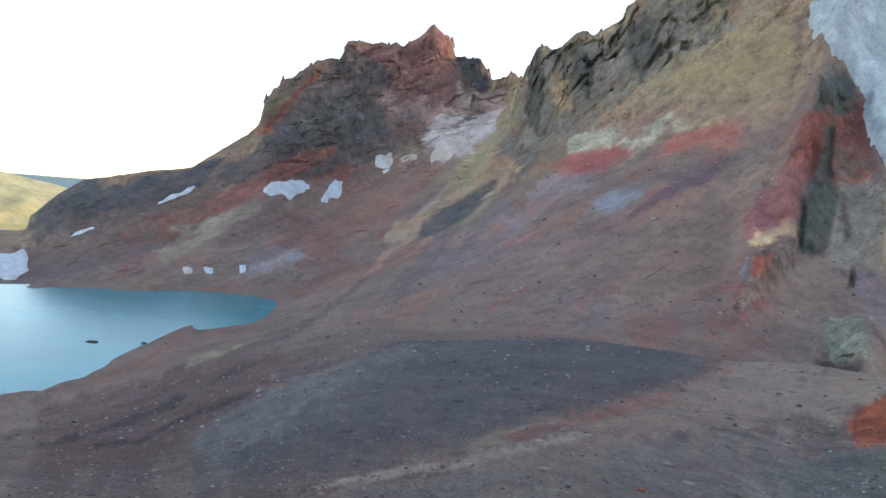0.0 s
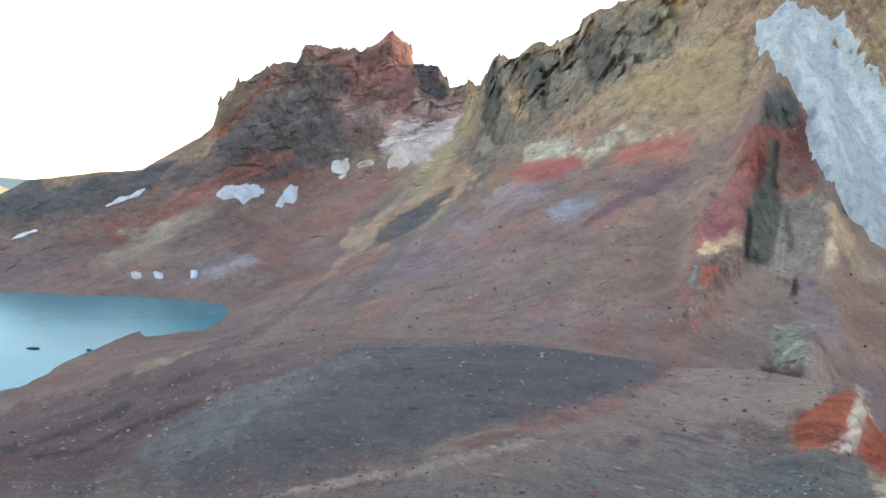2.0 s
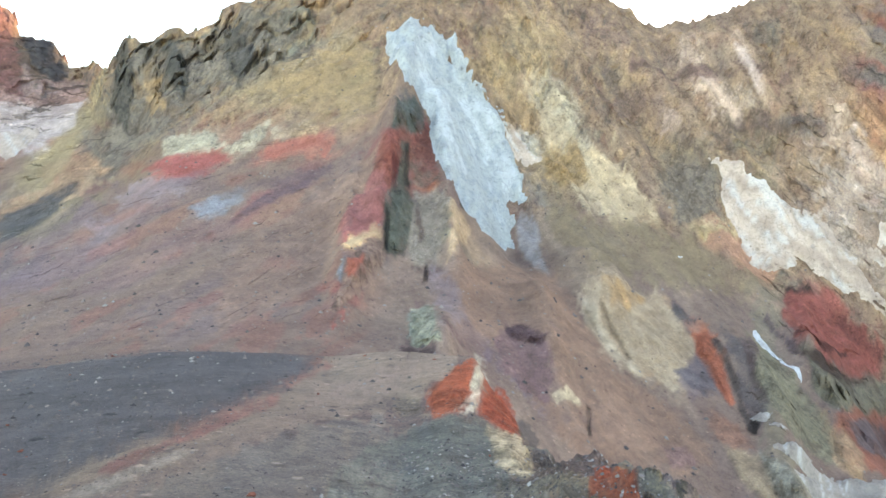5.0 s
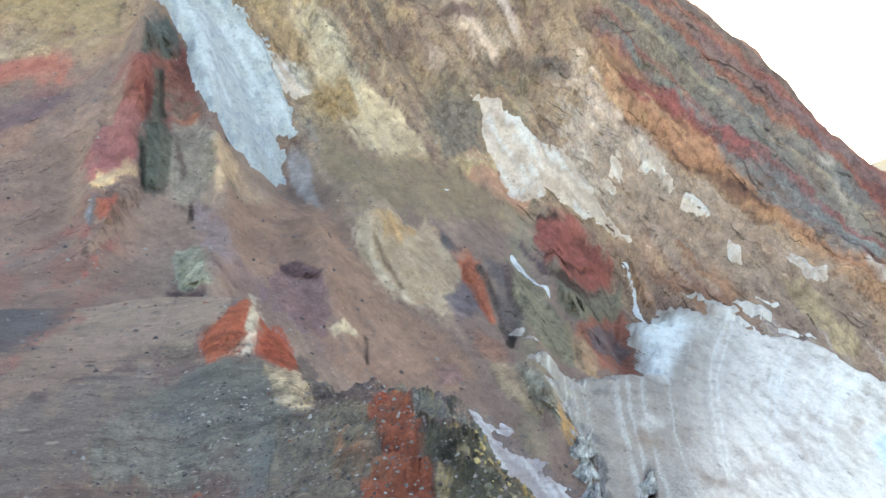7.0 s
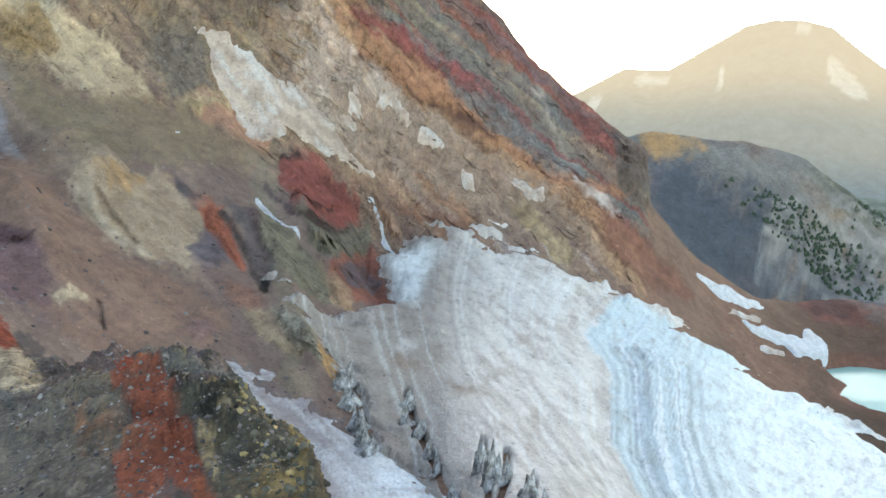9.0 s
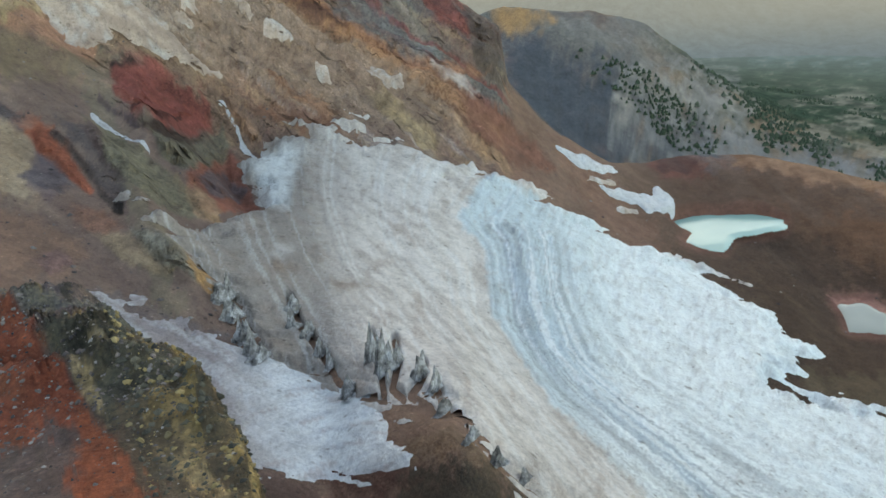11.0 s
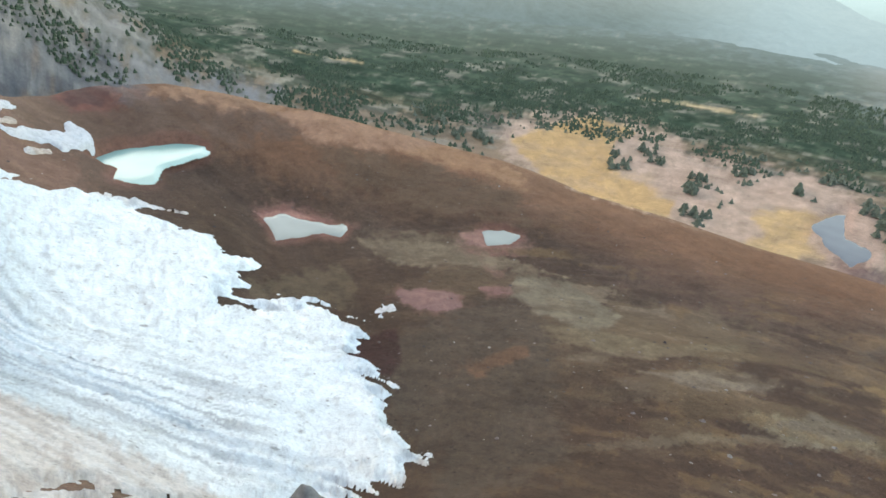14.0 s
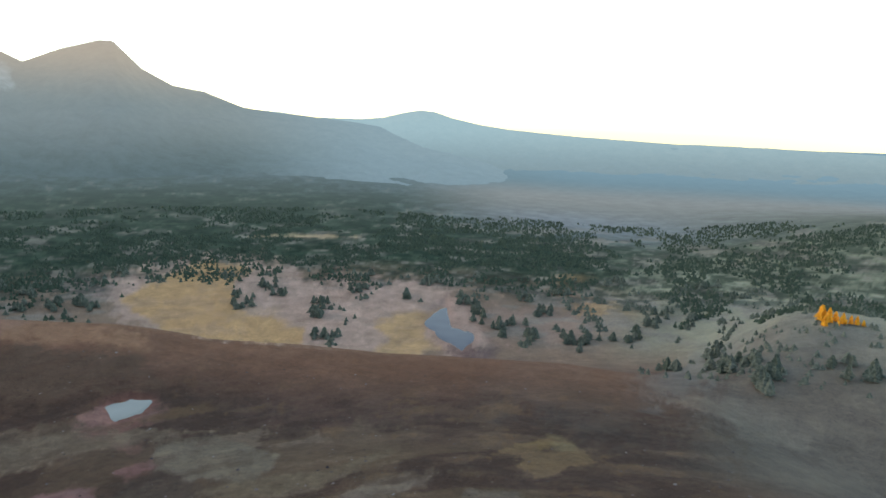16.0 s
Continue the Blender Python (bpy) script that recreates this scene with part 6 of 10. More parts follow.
form((139, 122, 110), 3, 0.7, 1.5, "", (29.7, 5.59), (32.3, 5.63), (32.8, 5.40), (31.8, 5.26), (29.8, 5.23))
form((182, 145, 114), 2, 0.5, 0.9, "", (33.2, 5.44), (33.9, 5.59), (34.8, 5.57), (34.4, 5.50), (33.5, 5.27), (32.9, 5.26), (33.1, 5.33))
form((129, 99, 89), 5, 1, 1.2, "red and dark lava rib with a tower and slab>foot", (24.5, 5.06), (27.2, 5.27), (27.8, 5.20), (26.5, 5.06), (24.9, 4.80), (23.5, 4.49), (23.7, 4.69), (24.2, 4.94))
form((161, 80, 65), 2, 0.6, 0.8, "", (24.6, 5.03), (25.8, 5.10), (25.4, 5.04), (24.8, 4.96), (24.4, 4.98))
form((144, 139, 120), 6, 1, 0.8, "grey-green weathered rock stack", (30.1, 4.95), (32.0, 5.00), (32.4, 4.54), (33.2, 4.43), (30.5, 4.54), (30.3, 4.70))
form((80, 61, 61), 2, 0.8, 0.8, "", (29.9, 4.50), (32.5, 4.43), (32.6, 4.35), (30.1, 3.20))
# crack with its shade painted in
form((66, 51, 48), -2, 0.4, 0.6, "", (30.9, 5.23), (31.2, 5.23), (31.3, 5.14), (31.0, 5.14))
form((142, 133, 135), 0, 0.3, 1.5, "", (38.4, 6.01), (40.0, 5.91), (41.5, 5.53), (40.0, 5.64), (38.7, 5.80), (38.3, 5.91))
form((192, 163, 122), 0, 0.5, 2, "", (38.2, 6.40), (40.1, 6.40), (43.3, 6.25), (45.0, 6.02), (46.1, 5.94), (43.7, 5.96), (42.0, 6.14), (39.4, 6.32))
form((152, 118, 82), 6, 0.8, 1.2, "ochre boulder-like outcrop on the face", (40.3, 6.25), (42.8, 6.25), (44.2, 6.13), (42.1, 6.07), (40.4, 6.12))
form((154, 120, 89), 5, 0.8, 1.2, "", (35.5, 6.32), (38.7, 6.38), (40.3, 6.35), (39.4, 6.30), (36.6, 6.25))
form((190, 160, 127), 0, 0.3, 2, "", (43.3, 6.26), (45.7, 6.25), (47.7, 6.17), (50.4, 6.02), (46.6, 5.93), (44.5, 6.07))
form((133, 110, 87), 0, 0.15, 4, "", (40.8, 6.02), (45.2, 5.91), (50.4, 6.00), (53.2, 6.02), (56.1, 5.97), (58.0, 6.06), (56.3, 5.86), (51.7, 5.69), (48.9, 5.66), (45.0, 5.56), (41.9, 5.81))
form((116, 103, 87), 4, 0.9, 2, "", (50.8, 6.31), (53.2, 6.29), (53.8, 6.23), (54.2, 6.15), (51.2, 6.06), (50.1, 6.23))
form((99, 91, 84), 3, 0.9, 1.5, "", (57.8, 6.48), (60.4, 6.50), (60.9, 6.48), (58.3, 6.45))
form((176, 123, 99), 2, 0.3, 1.0, "", (52.7, 6.04), (54.5, 6.11), (55.5, 6.12), (57.9, 6.11), (58.5, 6.08), (57.1, 6.00), (54.7, 5.96), (53.2, 6.00))
form((186, 155, 100), 2, 0.6, 0.8, "", (52.5, 6.04), (54.2, 6.11), (55.5, 6.13), (53.2, 6.02))
form((169, 148, 137), 2, 0.9, 2, "", (61.1, 6.29), (63.9, 6.35), (67.2, 6.43), (72.5, 6.38), (74.2, 6.29), (70.4, 6.30), (66.5, 6.24), (63.5, 6.21))
# hole in the rubble, shade painted in dark
form((63, 51, 46), -2, 0.4, 0.6, "", (66.3, 6.30), (67.1, 6.32), (67.4, 6.31), (66.6, 6.29))
form((194, 160, 141), 0, 0.5, 2, "", (50.0, 6.74), (52.1, 6.62), (54.4, 6.56), (55.1, 6.45), (53.7, 6.44), (51.7, 6.54), (49.7, 6.68))
form((188, 156, 137), 0, 0.5, 2, "", (60.9, 6.55), (62.3, 6.50), (63.1, 6.46), (61.9, 6.44), (61.1, 6.49))
form((144, 106, 89), 0, 0.15, 4, "", (32.8, 5.17), (38.3, 5.63), (42.2, 5.53), (44.4, 5.23), (47.5, 5.06), (52.5, 5.00), (55.1, 4.75), (52.9, 4.62), (45.2, 4.36), (41.0, 4.51), (36.9, 4.82))
form((173, 144, 108), 11, 0.3, 1.0, "smooth tan tuff dome with an orange top", (44.7, 5.43), (46.0, 5.44), (48.2, 5.56), (49.9, 5.64), (51.9, 5.51), (53.3, 5.39), (52.9, 5.30), (52.1, 5.10), (50.7, 5.13), (48.5, 5.11), (46.9, 5.16), (44.6, 5.24), (44.3, 5.33))
form((177, 131, 88), 0, 0.4, 0.9, "", (46.3, 5.44), (47.9, 5.53), (49.2, 5.57), (48.1, 5.43), (46.6, 5.37))
form((106, 86, 93), 2, 0.6, 0.9, "", (52.0, 5.21), (54.1, 5.27), (55.1, 5.23), (55.3, 5.14), (54.2, 5.11), (53.0, 5.14))
form((91, 80, 84), 2, 0.6, 0.8, "", (51.0, 5.64), (52.3, 5.60), (53.3, 5.54), (52.6, 5.51), (51.6, 5.54))
form((166, 84, 62), 6, 0.5, 0.8, "bright orange-red rock fin on the slope", (53.4, 5.47), (54.1, 5.49), (54.9, 5.39), (55.7, 5.27), (56.6, 5.13), (56.2, 5.07), (55.1, 5.19), (54.3, 5.31), (53.5, 5.37))
form((103, 82, 80), 4, 0.7, 1.0, "slanting rock ribs of purple, olive and tan beds>purple_bed", (56.6, 5.46), (57.5, 5.63), (58.6, 5.24), (59.7, 5.19), (58.9, 5.09), (57.6, 5.20))
form((124, 116, 87), 8, 0.7, 1.0, "slanting rock ribs of purple, olive and tan beds>olive_bed", (58.2, 5.63), (59.9, 5.56), (61.9, 5.43), (63.3, 5.36), (64.1, 5.19), (62.7, 5.13), (60.3, 5.04), (58.8, 5.13), (57.8, 5.24))
form((174, 133, 103), 6, 0.6, 1.0, "slanting rock ribs of purple, olive and tan beds>tan_bed", (62.9, 5.34), (63.9, 5.40), (64.9, 5.36), (65.7, 5.27), (64.3, 5.14), (63.3, 5.20))
form((146, 73, 66), 14, 0.5, 1.0, "layered red and olive rock dome above the glacier>upper_bed", (59.4, 6.01), (60.2, 6.06), (61.6, 6.11), (63.0, 6.10), (64.8, 6.10), (65.7, 6.10), (65.7, 6.05), (64.6, 5.91), (62.5, 5.66), (60.6, 5.66), (59.3, 5.81))
form((57, 51, 49), 0, 0.4, 0.8, "", (59.4, 6.01), (60.2, 6.07), (61.3, 6.10), (60.3, 6.04))
form((114, 104, 89), 11, 0.8, 1.0, "layered red and olive rock dome above the glacier>lower_shelf", (60.6, 5.64), (62.5, 5.66), (65.1, 5.93), (66.6, 6.08), (66.8, 5.97), (65.5, 5.77), (63.6, 5.47), (61.8, 5.50))
form((141, 80, 66), 9, 0.6, 1.0, "layered red and olive rock dome above the glacier>foot", (63.2, 5.40), (65.7, 5.86), (66.9, 5.94), (67.7, 5.86), (68.5, 5.41), (66.9, 5.39), (65.1, 5.37))
form((103, 76, 80), 0, 0.5, 1, "", (63.9, 5.43), (66.2, 5.84), (68.0, 5.69), (65.5, 5.40))
form((165, 121, 98), 5, 0.6, 1.0, "orange-brown rib beside the thin ice fall", (66.1, 6.17), (67.2, 6.15), (68.6, 6.08), (69.4, 6.00), (68.6, 6.00), (67.6, 6.08), (66.9, 6.14))
form((148, 141, 116), 8, 0.8, 1.0, "grey-green rock knob at the glacier margin", (58.5, 4.85), (60.1, 4.77), (61.7, 4.87), (62.8, 4.77), (63.9, 4.64), (62.7, 4.60), (60.8, 4.62), (59.1, 4.71))
form((188, 135, 84), 0, 0.5, 0.8, "", (62.0, 4.79), (63.3, 4.79), (64.2, 4.67), (63.8, 4.57), (62.8, 4.60))
form((165, 135, 106), 3, 0.4, 1.2, "", (55.9, 4.83), (58.3, 4.83), (59.8, 4.69), (61.3, 4.61), (59.5, 4.62), (57.1, 4.71))
form((125, 91, 91), 0, 0.4, 2, "", (37.5, 5.00), (39.6, 5.06), (41.6, 4.89), (42.8, 4.69), (42.0, 4.56), (39.5, 4.54), (37.7, 4.74))
form((95, 57, 63), 4, 1, 0.8, "dark purple block pile on the scree", (38.0, 5.01), (39.6, 5.07), (41.6, 4.95), (41.4, 4.89), (39.7, 4.94), (38.5, 4.96))
form((198, 169, 135), 0, 0.3, 0.9, "", (42.2, 4.61), (43.6, 4.69), (44.9, 4.67), (43.0, 4.57))
# crack in the scree, darkened in colour for its shade
form((74, 57, 51), -2, 0.4, 0.6, "", (45.4, 4.70), (45.8, 4.70), (45.9, 4.54), (45.7, 4.51))
form((142, 104, 100), 3, 0.6, 0.9, "", (51.3, 4.71), (53.2, 4.77), (54.0, 4.70), (52.4, 4.62))
# from here grooves and clefts, the dark ones painted with their own shade
form((110, 87, 68), -1, 0.5, 0.5, "", (45.7, 5.39), (46.8, 5.30), (48.6, 5.17), (48.4, 5.14), (46.6, 5.26), (45.5, 5.36))
form((190, 163, 127), 2, 0.3, 0.8, "", (44.4, 5.33), (45.5, 5.34), (46.9, 5.20), (49.5, 5.11), (48.5, 5.10), (46.7, 5.14))
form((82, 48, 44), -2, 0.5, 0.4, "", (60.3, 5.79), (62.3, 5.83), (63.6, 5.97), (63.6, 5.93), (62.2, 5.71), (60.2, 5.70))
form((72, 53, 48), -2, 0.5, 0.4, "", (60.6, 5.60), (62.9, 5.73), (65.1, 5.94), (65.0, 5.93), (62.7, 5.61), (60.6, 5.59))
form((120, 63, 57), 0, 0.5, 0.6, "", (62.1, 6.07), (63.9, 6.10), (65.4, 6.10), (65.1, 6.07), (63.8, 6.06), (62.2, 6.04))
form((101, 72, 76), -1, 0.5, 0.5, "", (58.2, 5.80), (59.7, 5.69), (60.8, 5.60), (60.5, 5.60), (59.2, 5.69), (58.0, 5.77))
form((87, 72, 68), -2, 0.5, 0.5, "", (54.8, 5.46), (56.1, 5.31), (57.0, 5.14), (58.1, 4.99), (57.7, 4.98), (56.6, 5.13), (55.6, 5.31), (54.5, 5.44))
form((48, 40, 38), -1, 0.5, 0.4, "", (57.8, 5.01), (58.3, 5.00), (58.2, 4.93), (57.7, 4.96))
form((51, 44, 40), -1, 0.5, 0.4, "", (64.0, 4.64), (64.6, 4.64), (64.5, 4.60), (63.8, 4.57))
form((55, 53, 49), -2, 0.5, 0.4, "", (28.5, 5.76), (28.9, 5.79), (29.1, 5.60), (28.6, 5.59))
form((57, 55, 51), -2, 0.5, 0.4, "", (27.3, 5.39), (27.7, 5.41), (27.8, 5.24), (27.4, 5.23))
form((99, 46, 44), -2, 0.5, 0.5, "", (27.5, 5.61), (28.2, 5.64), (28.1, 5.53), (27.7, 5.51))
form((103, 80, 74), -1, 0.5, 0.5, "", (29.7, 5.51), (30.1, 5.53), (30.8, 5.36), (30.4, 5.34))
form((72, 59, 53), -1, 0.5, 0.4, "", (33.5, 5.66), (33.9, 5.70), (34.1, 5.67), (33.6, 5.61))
form((148, 100, 83), 1, 0.4, 1.2, "", (54.4, 5.01), (56.7, 4.98), (58.2, 4.85), (56.4, 4.81), (54.7, 4.90))
form((150, 120, 104), 0, 0.55, 4, "", (62.3, 6.35), (68.7, 6.39), (75.8, 6.39), (83.0, 6.30), (86.0, 6.19), (80.9, 6.01), (76.1, 5.99), (69.7, 6.18), (65.9, 6.24))
form((164, 108, 82), 2, 0.6, 1, "", (64.0, 6.49), (65.9, 6.49), (71.4, 6.52), (77.1, 6.45), (82.9, 6.39), (89.9, 6.62), (90.3, 6.67), (85.3, 6.37), (78.1, 6.37), (72.4, 6.44), (66.3, 6.44))
# two recesses under the beds, their shade painted dark
form((93, 63, 57), -2, 0.6, 0.8, "", (69.6, 6.45), (72.4, 6.45), (76.2, 6.44), (77.2, 6.39), (73.4, 6.43), (70.1, 6.44))
form((93, 66, 59), -2, 0.6, 0.8, "", (64.5, 6.43), (66.8, 6.45), (68.2, 6.46), (66.3, 6.43))
form((112, 108, 110), 2, 0.8, 1.2, "", (71.4, 6.60), (75.6, 6.55), (80.9, 6.52), (83.8, 6.46), (82.9, 6.42), (78.1, 6.42), (73.3, 6.50))
form((139, 70, 68), 2, 0.6, 1, "", (64.9, 6.54), (68.6, 6.58), (73.2, 6.58), (78.0, 6.54), (79.9, 6.57), (75.6, 6.51), (70.4, 6.56), (65.8, 6.51))
form((130, 70, 65), 4, 0.8, 1.0, "", (82.6, 6.77), (85.3, 6.87), (86.8, 6.79), (87.3, 6.63), (84.5, 6.63))
form((162, 144, 135), -1, 0.3, 0.9, "", (79.8, 6.68), (80.5, 6.71), (82.7, 6.58), (83.3, 6.50), (82.7, 6.55), (80.9, 6.64))
form((178, 144, 96), 4, 0.5, 1.0, "ochre-yellow rock rib at the glacier head", (78.6, 6.20), (79.8, 6.23), (83.2, 6.14), (84.3, 6.08), (82.3, 6.02), (79.9, 6.10))
form((144, 91, 74), 0, 0.3, 3, "", (85.8, 6.35), (92.3, 6.52), (93.8, 6.36), (90.7, 6.18), (86.9, 6.21))
form((104, 87, 80), 8, 1, 0.8, "dark cliff at the end of the shoulder", (86.2, 6.95), (88.9, 7.25), (89.8, 7.25), (88.9, 6.52), (87.0, 6.57))
form((179, 163, 158), 0, 0.2, 0.8, "", (83.6, 6.42), (87.1, 6.43), (88.1, 6.42), (85.8, 6.37), (83.8, 6.39))
form((138, 92, 73), 0, 0.4, 2, "", (68.8, 6.10), (71.7, 6.08), (76.1, 6.01), (77.0, 5.99), (73.7, 5.97), (69.8, 6.05))
form((155, 107, 83), 2, 0.6, 1.2, "", (70.7, 6.20), (73.6, 6.17), (76.5, 6.04), (75.1, 6.04), (71.7, 6.14))
form((87, 79, 84), 0, 0.15, 1.5, "", (-3.5, 3.14), (8.5, 3.00), (17.3, 3.25), (22.5, 2.68), (19.4, 2.25), (13.7, 2.07), (6.8, 2.00), (-0.3, 2.07), (-6.9, 2.04), (-10.6, 2.07), (-15.1, 2.11), (-17.4, 2.21), (-13.6, 2.46), (-9.3, 2.68), (-5.7, 2.93))
form((106, 102, 104), 0, 0.2, 3, "", (-19.8, 2.61), (-13.8, 2.93), (-7.5, 2.89), (-2.9, 2.96), (-1.0, 2.75), (-7.4, 2.50), (-12.7, 2.32), (-17.3, 2.18))
form((141, 93, 84), 0, 0.15, 1.2, "", (6.9, 1.91), (13.8, 2.00), (19.5, 2.21), (23.5, 2.82), (24.0, 2.71), (19.5, 2.14), (13.8, 1.89), (7.9, 1.82))
form((135, 110, 99), 0, 0.15, 2, "", (-0.2, 1.95), (9.3, 1.79), (18.3, 1.91), (25.7, 2.46), (29.9, 2.75), (32.2, 2.57), (26.8, 2.14), (18.5, 1.70), (9.5, 1.62), (2.3, 1.79))
form((158, 139, 125), 0, 0.15, 1, "", (-9.6, 2.00), (-0.2, 1.95), (9.3, 1.79), (13.9, 1.79), (14.0, 1.75), (8.4, 1.73), (-0.6, 1.88), (-8.6, 1.91))
form((162, 75, 51), 1.5, 0.9, 0.7, "brick-red cinder cliff under a grey gravel cap>face", (32.3, 2.39), (33.4, 2.43), (35.1, 2.71), (36.4, 3.25), (36.6, 3.25), (35.8, 2.29), (34.5, 2.04), (32.6, 2.07))
form((152, 63, 43), 1.5, 0.9, 0.7, "brick-red cinder cliff under a grey gravel cap>buttress", (37.9, 3.25), (38.2, 3.25), (39.1, 3.25), (40.0, 2.39), (37.8, 2.14), (36.9, 2.21))
form((196, 182, 144), 0, 0.5, 0.6, "", (36.4, 3.25), (36.9, 3.25), (35.5, 2.21), (35.2, 2.18), (36.2, 2.43), (36.6, 2.93))
form((106, 91, 82), 0, 0.9, 0.8, "", (29.3, 2.25), (30.7, 2.29), (31.9, 2.11), (29.9, 2.11))
form((103, 100, 93), 0, 0.5, 1.2, "", (30.9, 1.93), (33.6, 1.98), (37.4, 2.11), (39.8, 2.04), (40.4, 1.86), (40.1, 1.71), (35.7, 1.64), (28.7, 1.68), (25.7, 1.54), (27.3, 1.75))
form((190, 163, 120), 1.2, 0.9, 0.7, "cream-coloured rock face under a grey knoll", (37.4, 2.07), (40.3, 2.11), (41.1, 1.77), (39.6, 1.71), (38.0, 1.77))
form((114, 110, 103), 0, 0.8, 2, "", (24.4, 1.50), (28.7, 1.68), (35.8, 1.62), (40.5, 1.71), (42.6, 1.54), (37.8, 1.52), (34.2, 1.34), (24.6, 1.32))
form((112, 101, 89), 0, 1, 2, "", (38.7, 1.64), (42.4, 1.68), (45.5, 1.66), (46.6, 1.52), (47.7, 1.48), (46.0, 1.38), (45.8, 1.27), (38.2, 1.30))
form((147, 96, 70), 0, 0.7, 2, "", (43.4, 1.52), (46.2, 1.48), (47.7, 1.41), (46.0, 1.39), (43.7, 1.41))
form((153, 74, 52), 0, 0.5, 1, "", (46.1, 1.66), (47.9, 1.75), (49.8, 1.66), (50.6, 1.52), (51.5, 1.43), (52.1, 1.41), (52.7, 1.29), (46.4, 1.27), (45.9, 1.34), (48.4, 1.43), (46.8, 1.52))
form((84, 80, 68), 0, 1, 1, "", (51.5, 1.61), (54.8, 1.68), (56.0, 1.52), (59.3, 1.68), (61.2, 1.61), (62.8, 1.73), (53.8, 1.30), (53.3, 1.45), (52.3, 1.50))
form((182, 148, 94), 0, 0.8, 0.9, "", (52.5, 1.48), (53.8, 1.46), (53.5, 1.41), (53.9, 1.34), (53.0, 1.34), (52.4, 1.41))
form((178, 151, 100), 0, 0.8, 0.8, "", (54.0, 1.54), (54.7, 1.59), (55.4, 1.52), (54.5, 1.50))
form((155, 76, 49), 0, 0.6, 2, "", (52.4, 1.34), (53.9, 1.27), (55.1, 1.18), (56.8, 1.11), (57.7, 1.00), (49.4, 1.05))
form((181, 147, 86), 0, 0.9, 1.2, "", (57.2, 1.27), (59.1, 1.29), (61.3, 1.27), (63.2, 1.30), (60.5, 1.16), (58.4, 1.21))
form((188, 151, 74), 0, 0.9, 1, "", (64.5, 1.64), (65.5, 3.25), (65.0, 1.54), (65.3, 1.50), (64.5, 1.41))
form((185, 151, 88), 0, 0.9, 1, "", (53.3, 1.45), (53.8, 1.41), (53.6, 1.34), (53.0, 1.36))
form((114, 86, 80), 1, 0.8, 1.2, "", (46.5, 6.60), (50.2, 6.65), (54.8, 6.60), (58.8, 6.60), (58.9, 6.58), (54.9, 6.56), (50.3, 6.58), (46.5, 6.56))
form((110, 87, 80), 1, 0.8, 1, "", (54.3, 6.42), (56.9, 6.48), (60.9, 6.50), (61.3, 6.49), (57.0, 6.43))
form((120, 95, 86), 2, 0.8, 1.5, "", (45.3, 6.48), (47.6, 6.51), (49.1, 6.49), (47.8, 6.45), (45.9, 6.38))
form((196, 167, 156), 0, 0.4, 0.9, "", (54.6, 6.68), (55.7, 6.58), (56.7, 6.52), (56.1, 6.52), (55.0, 6.60), (54.2, 6.67))
form((186, 158, 146), 0, 0.4, 0.9, "", (62.4, 6.49), (63.6, 6.45), (65.4, 6.44), (64.6, 6.43), (63.0, 6.44), (62.0, 6.48))
# warm evening light painted along the moraine crest
form((152, 105, 75), 0, 0.1, 6, "", (111.7, 7.25), (118.2, 6.87), (120.8, 7.25), (127.0, 7.25), (137.9, 7.12), (138.5, 6.63), (131.7, 6.67), (125.2, 6.67), (119.7, 6.70), (113.6, 6.79))
# hollow under the crest, its shade painted in darker
form((102, 75, 62), 0, 0.1, 5, "", (104.4, 6.51), (111.3, 6.83), (117.6, 6.81), (119.8, 6.65), (114.0, 6.43), (106.8, 6.32))
form((100, 74, 57), 0, 0.1, 6, "", (119.8, 6.63), (125.2, 6.64), (131.7, 6.64), (138.6, 6.58), (139.2, 6.37), (130.6, 6.21), (122.7, 6.31))
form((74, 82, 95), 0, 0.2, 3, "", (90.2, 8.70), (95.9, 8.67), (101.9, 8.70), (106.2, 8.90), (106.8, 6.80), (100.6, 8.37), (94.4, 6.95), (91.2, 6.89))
# evening sun along that ridge's crest, painted in orange
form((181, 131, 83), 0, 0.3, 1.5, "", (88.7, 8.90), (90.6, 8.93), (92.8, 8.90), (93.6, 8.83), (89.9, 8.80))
form((85, 69, 58), 0, 0.15, 8, "", (126.4, 4.86), (130.9, 4.98), (141.3, 5.50), (146.6, 4.02), (132.8, 3.61), (133.9, 4.12), (128.4, 4.33))
form((79, 67, 56), 0, 0.15, 4, "", (78.5, 3.91), (84.9, 3.77), (90.8, 3.95), (97.7, 3.91), (103.9, 3.66), (94.9, 3.27), (80.9, 3.45), (77.4, 3.73))
form((99, 57, 46), 0, 0.15, 4, "", (78.0, 3.57), (83.0, 3.52), (90.1, 3.41), (94.9, 3.27), (88.6, 3.27), (81.8, 3.39))
form((129, 124, 124), 0, 0.1, 4, "", (98.6, 8.47), (101.9, 8.57), (107.4, 8.70), (114.3, 8.93), (117.8, 8.93), (109.2, 7.00), (103.4, 8.43), (98.2, 8.37))
form((144, 135, 128), 0, 0.1, 5, "", (98.9, 8.60), (104.1, 8.87), (109.5, 9.15), (106.3, 8.67), (101.3, 8.57), (98.7, 8.50))
form((71, 43, 40), 0, 0.4, 1, "", (118.1, 4.88), (121.8, 5.01), (125.0, 4.95), (128.2, 4.99), (129.1, 4.70), (128.0, 4.63), (124.1, 4.71), (120.8, 4.85))
form((133, 94, 89), 0, 0.05, 0.8, "", (127.8, 5.29), (130.1, 5.34), (133.9, 5.30), (134.4, 5.19), (131.9, 5.11), (128.9, 5.16))
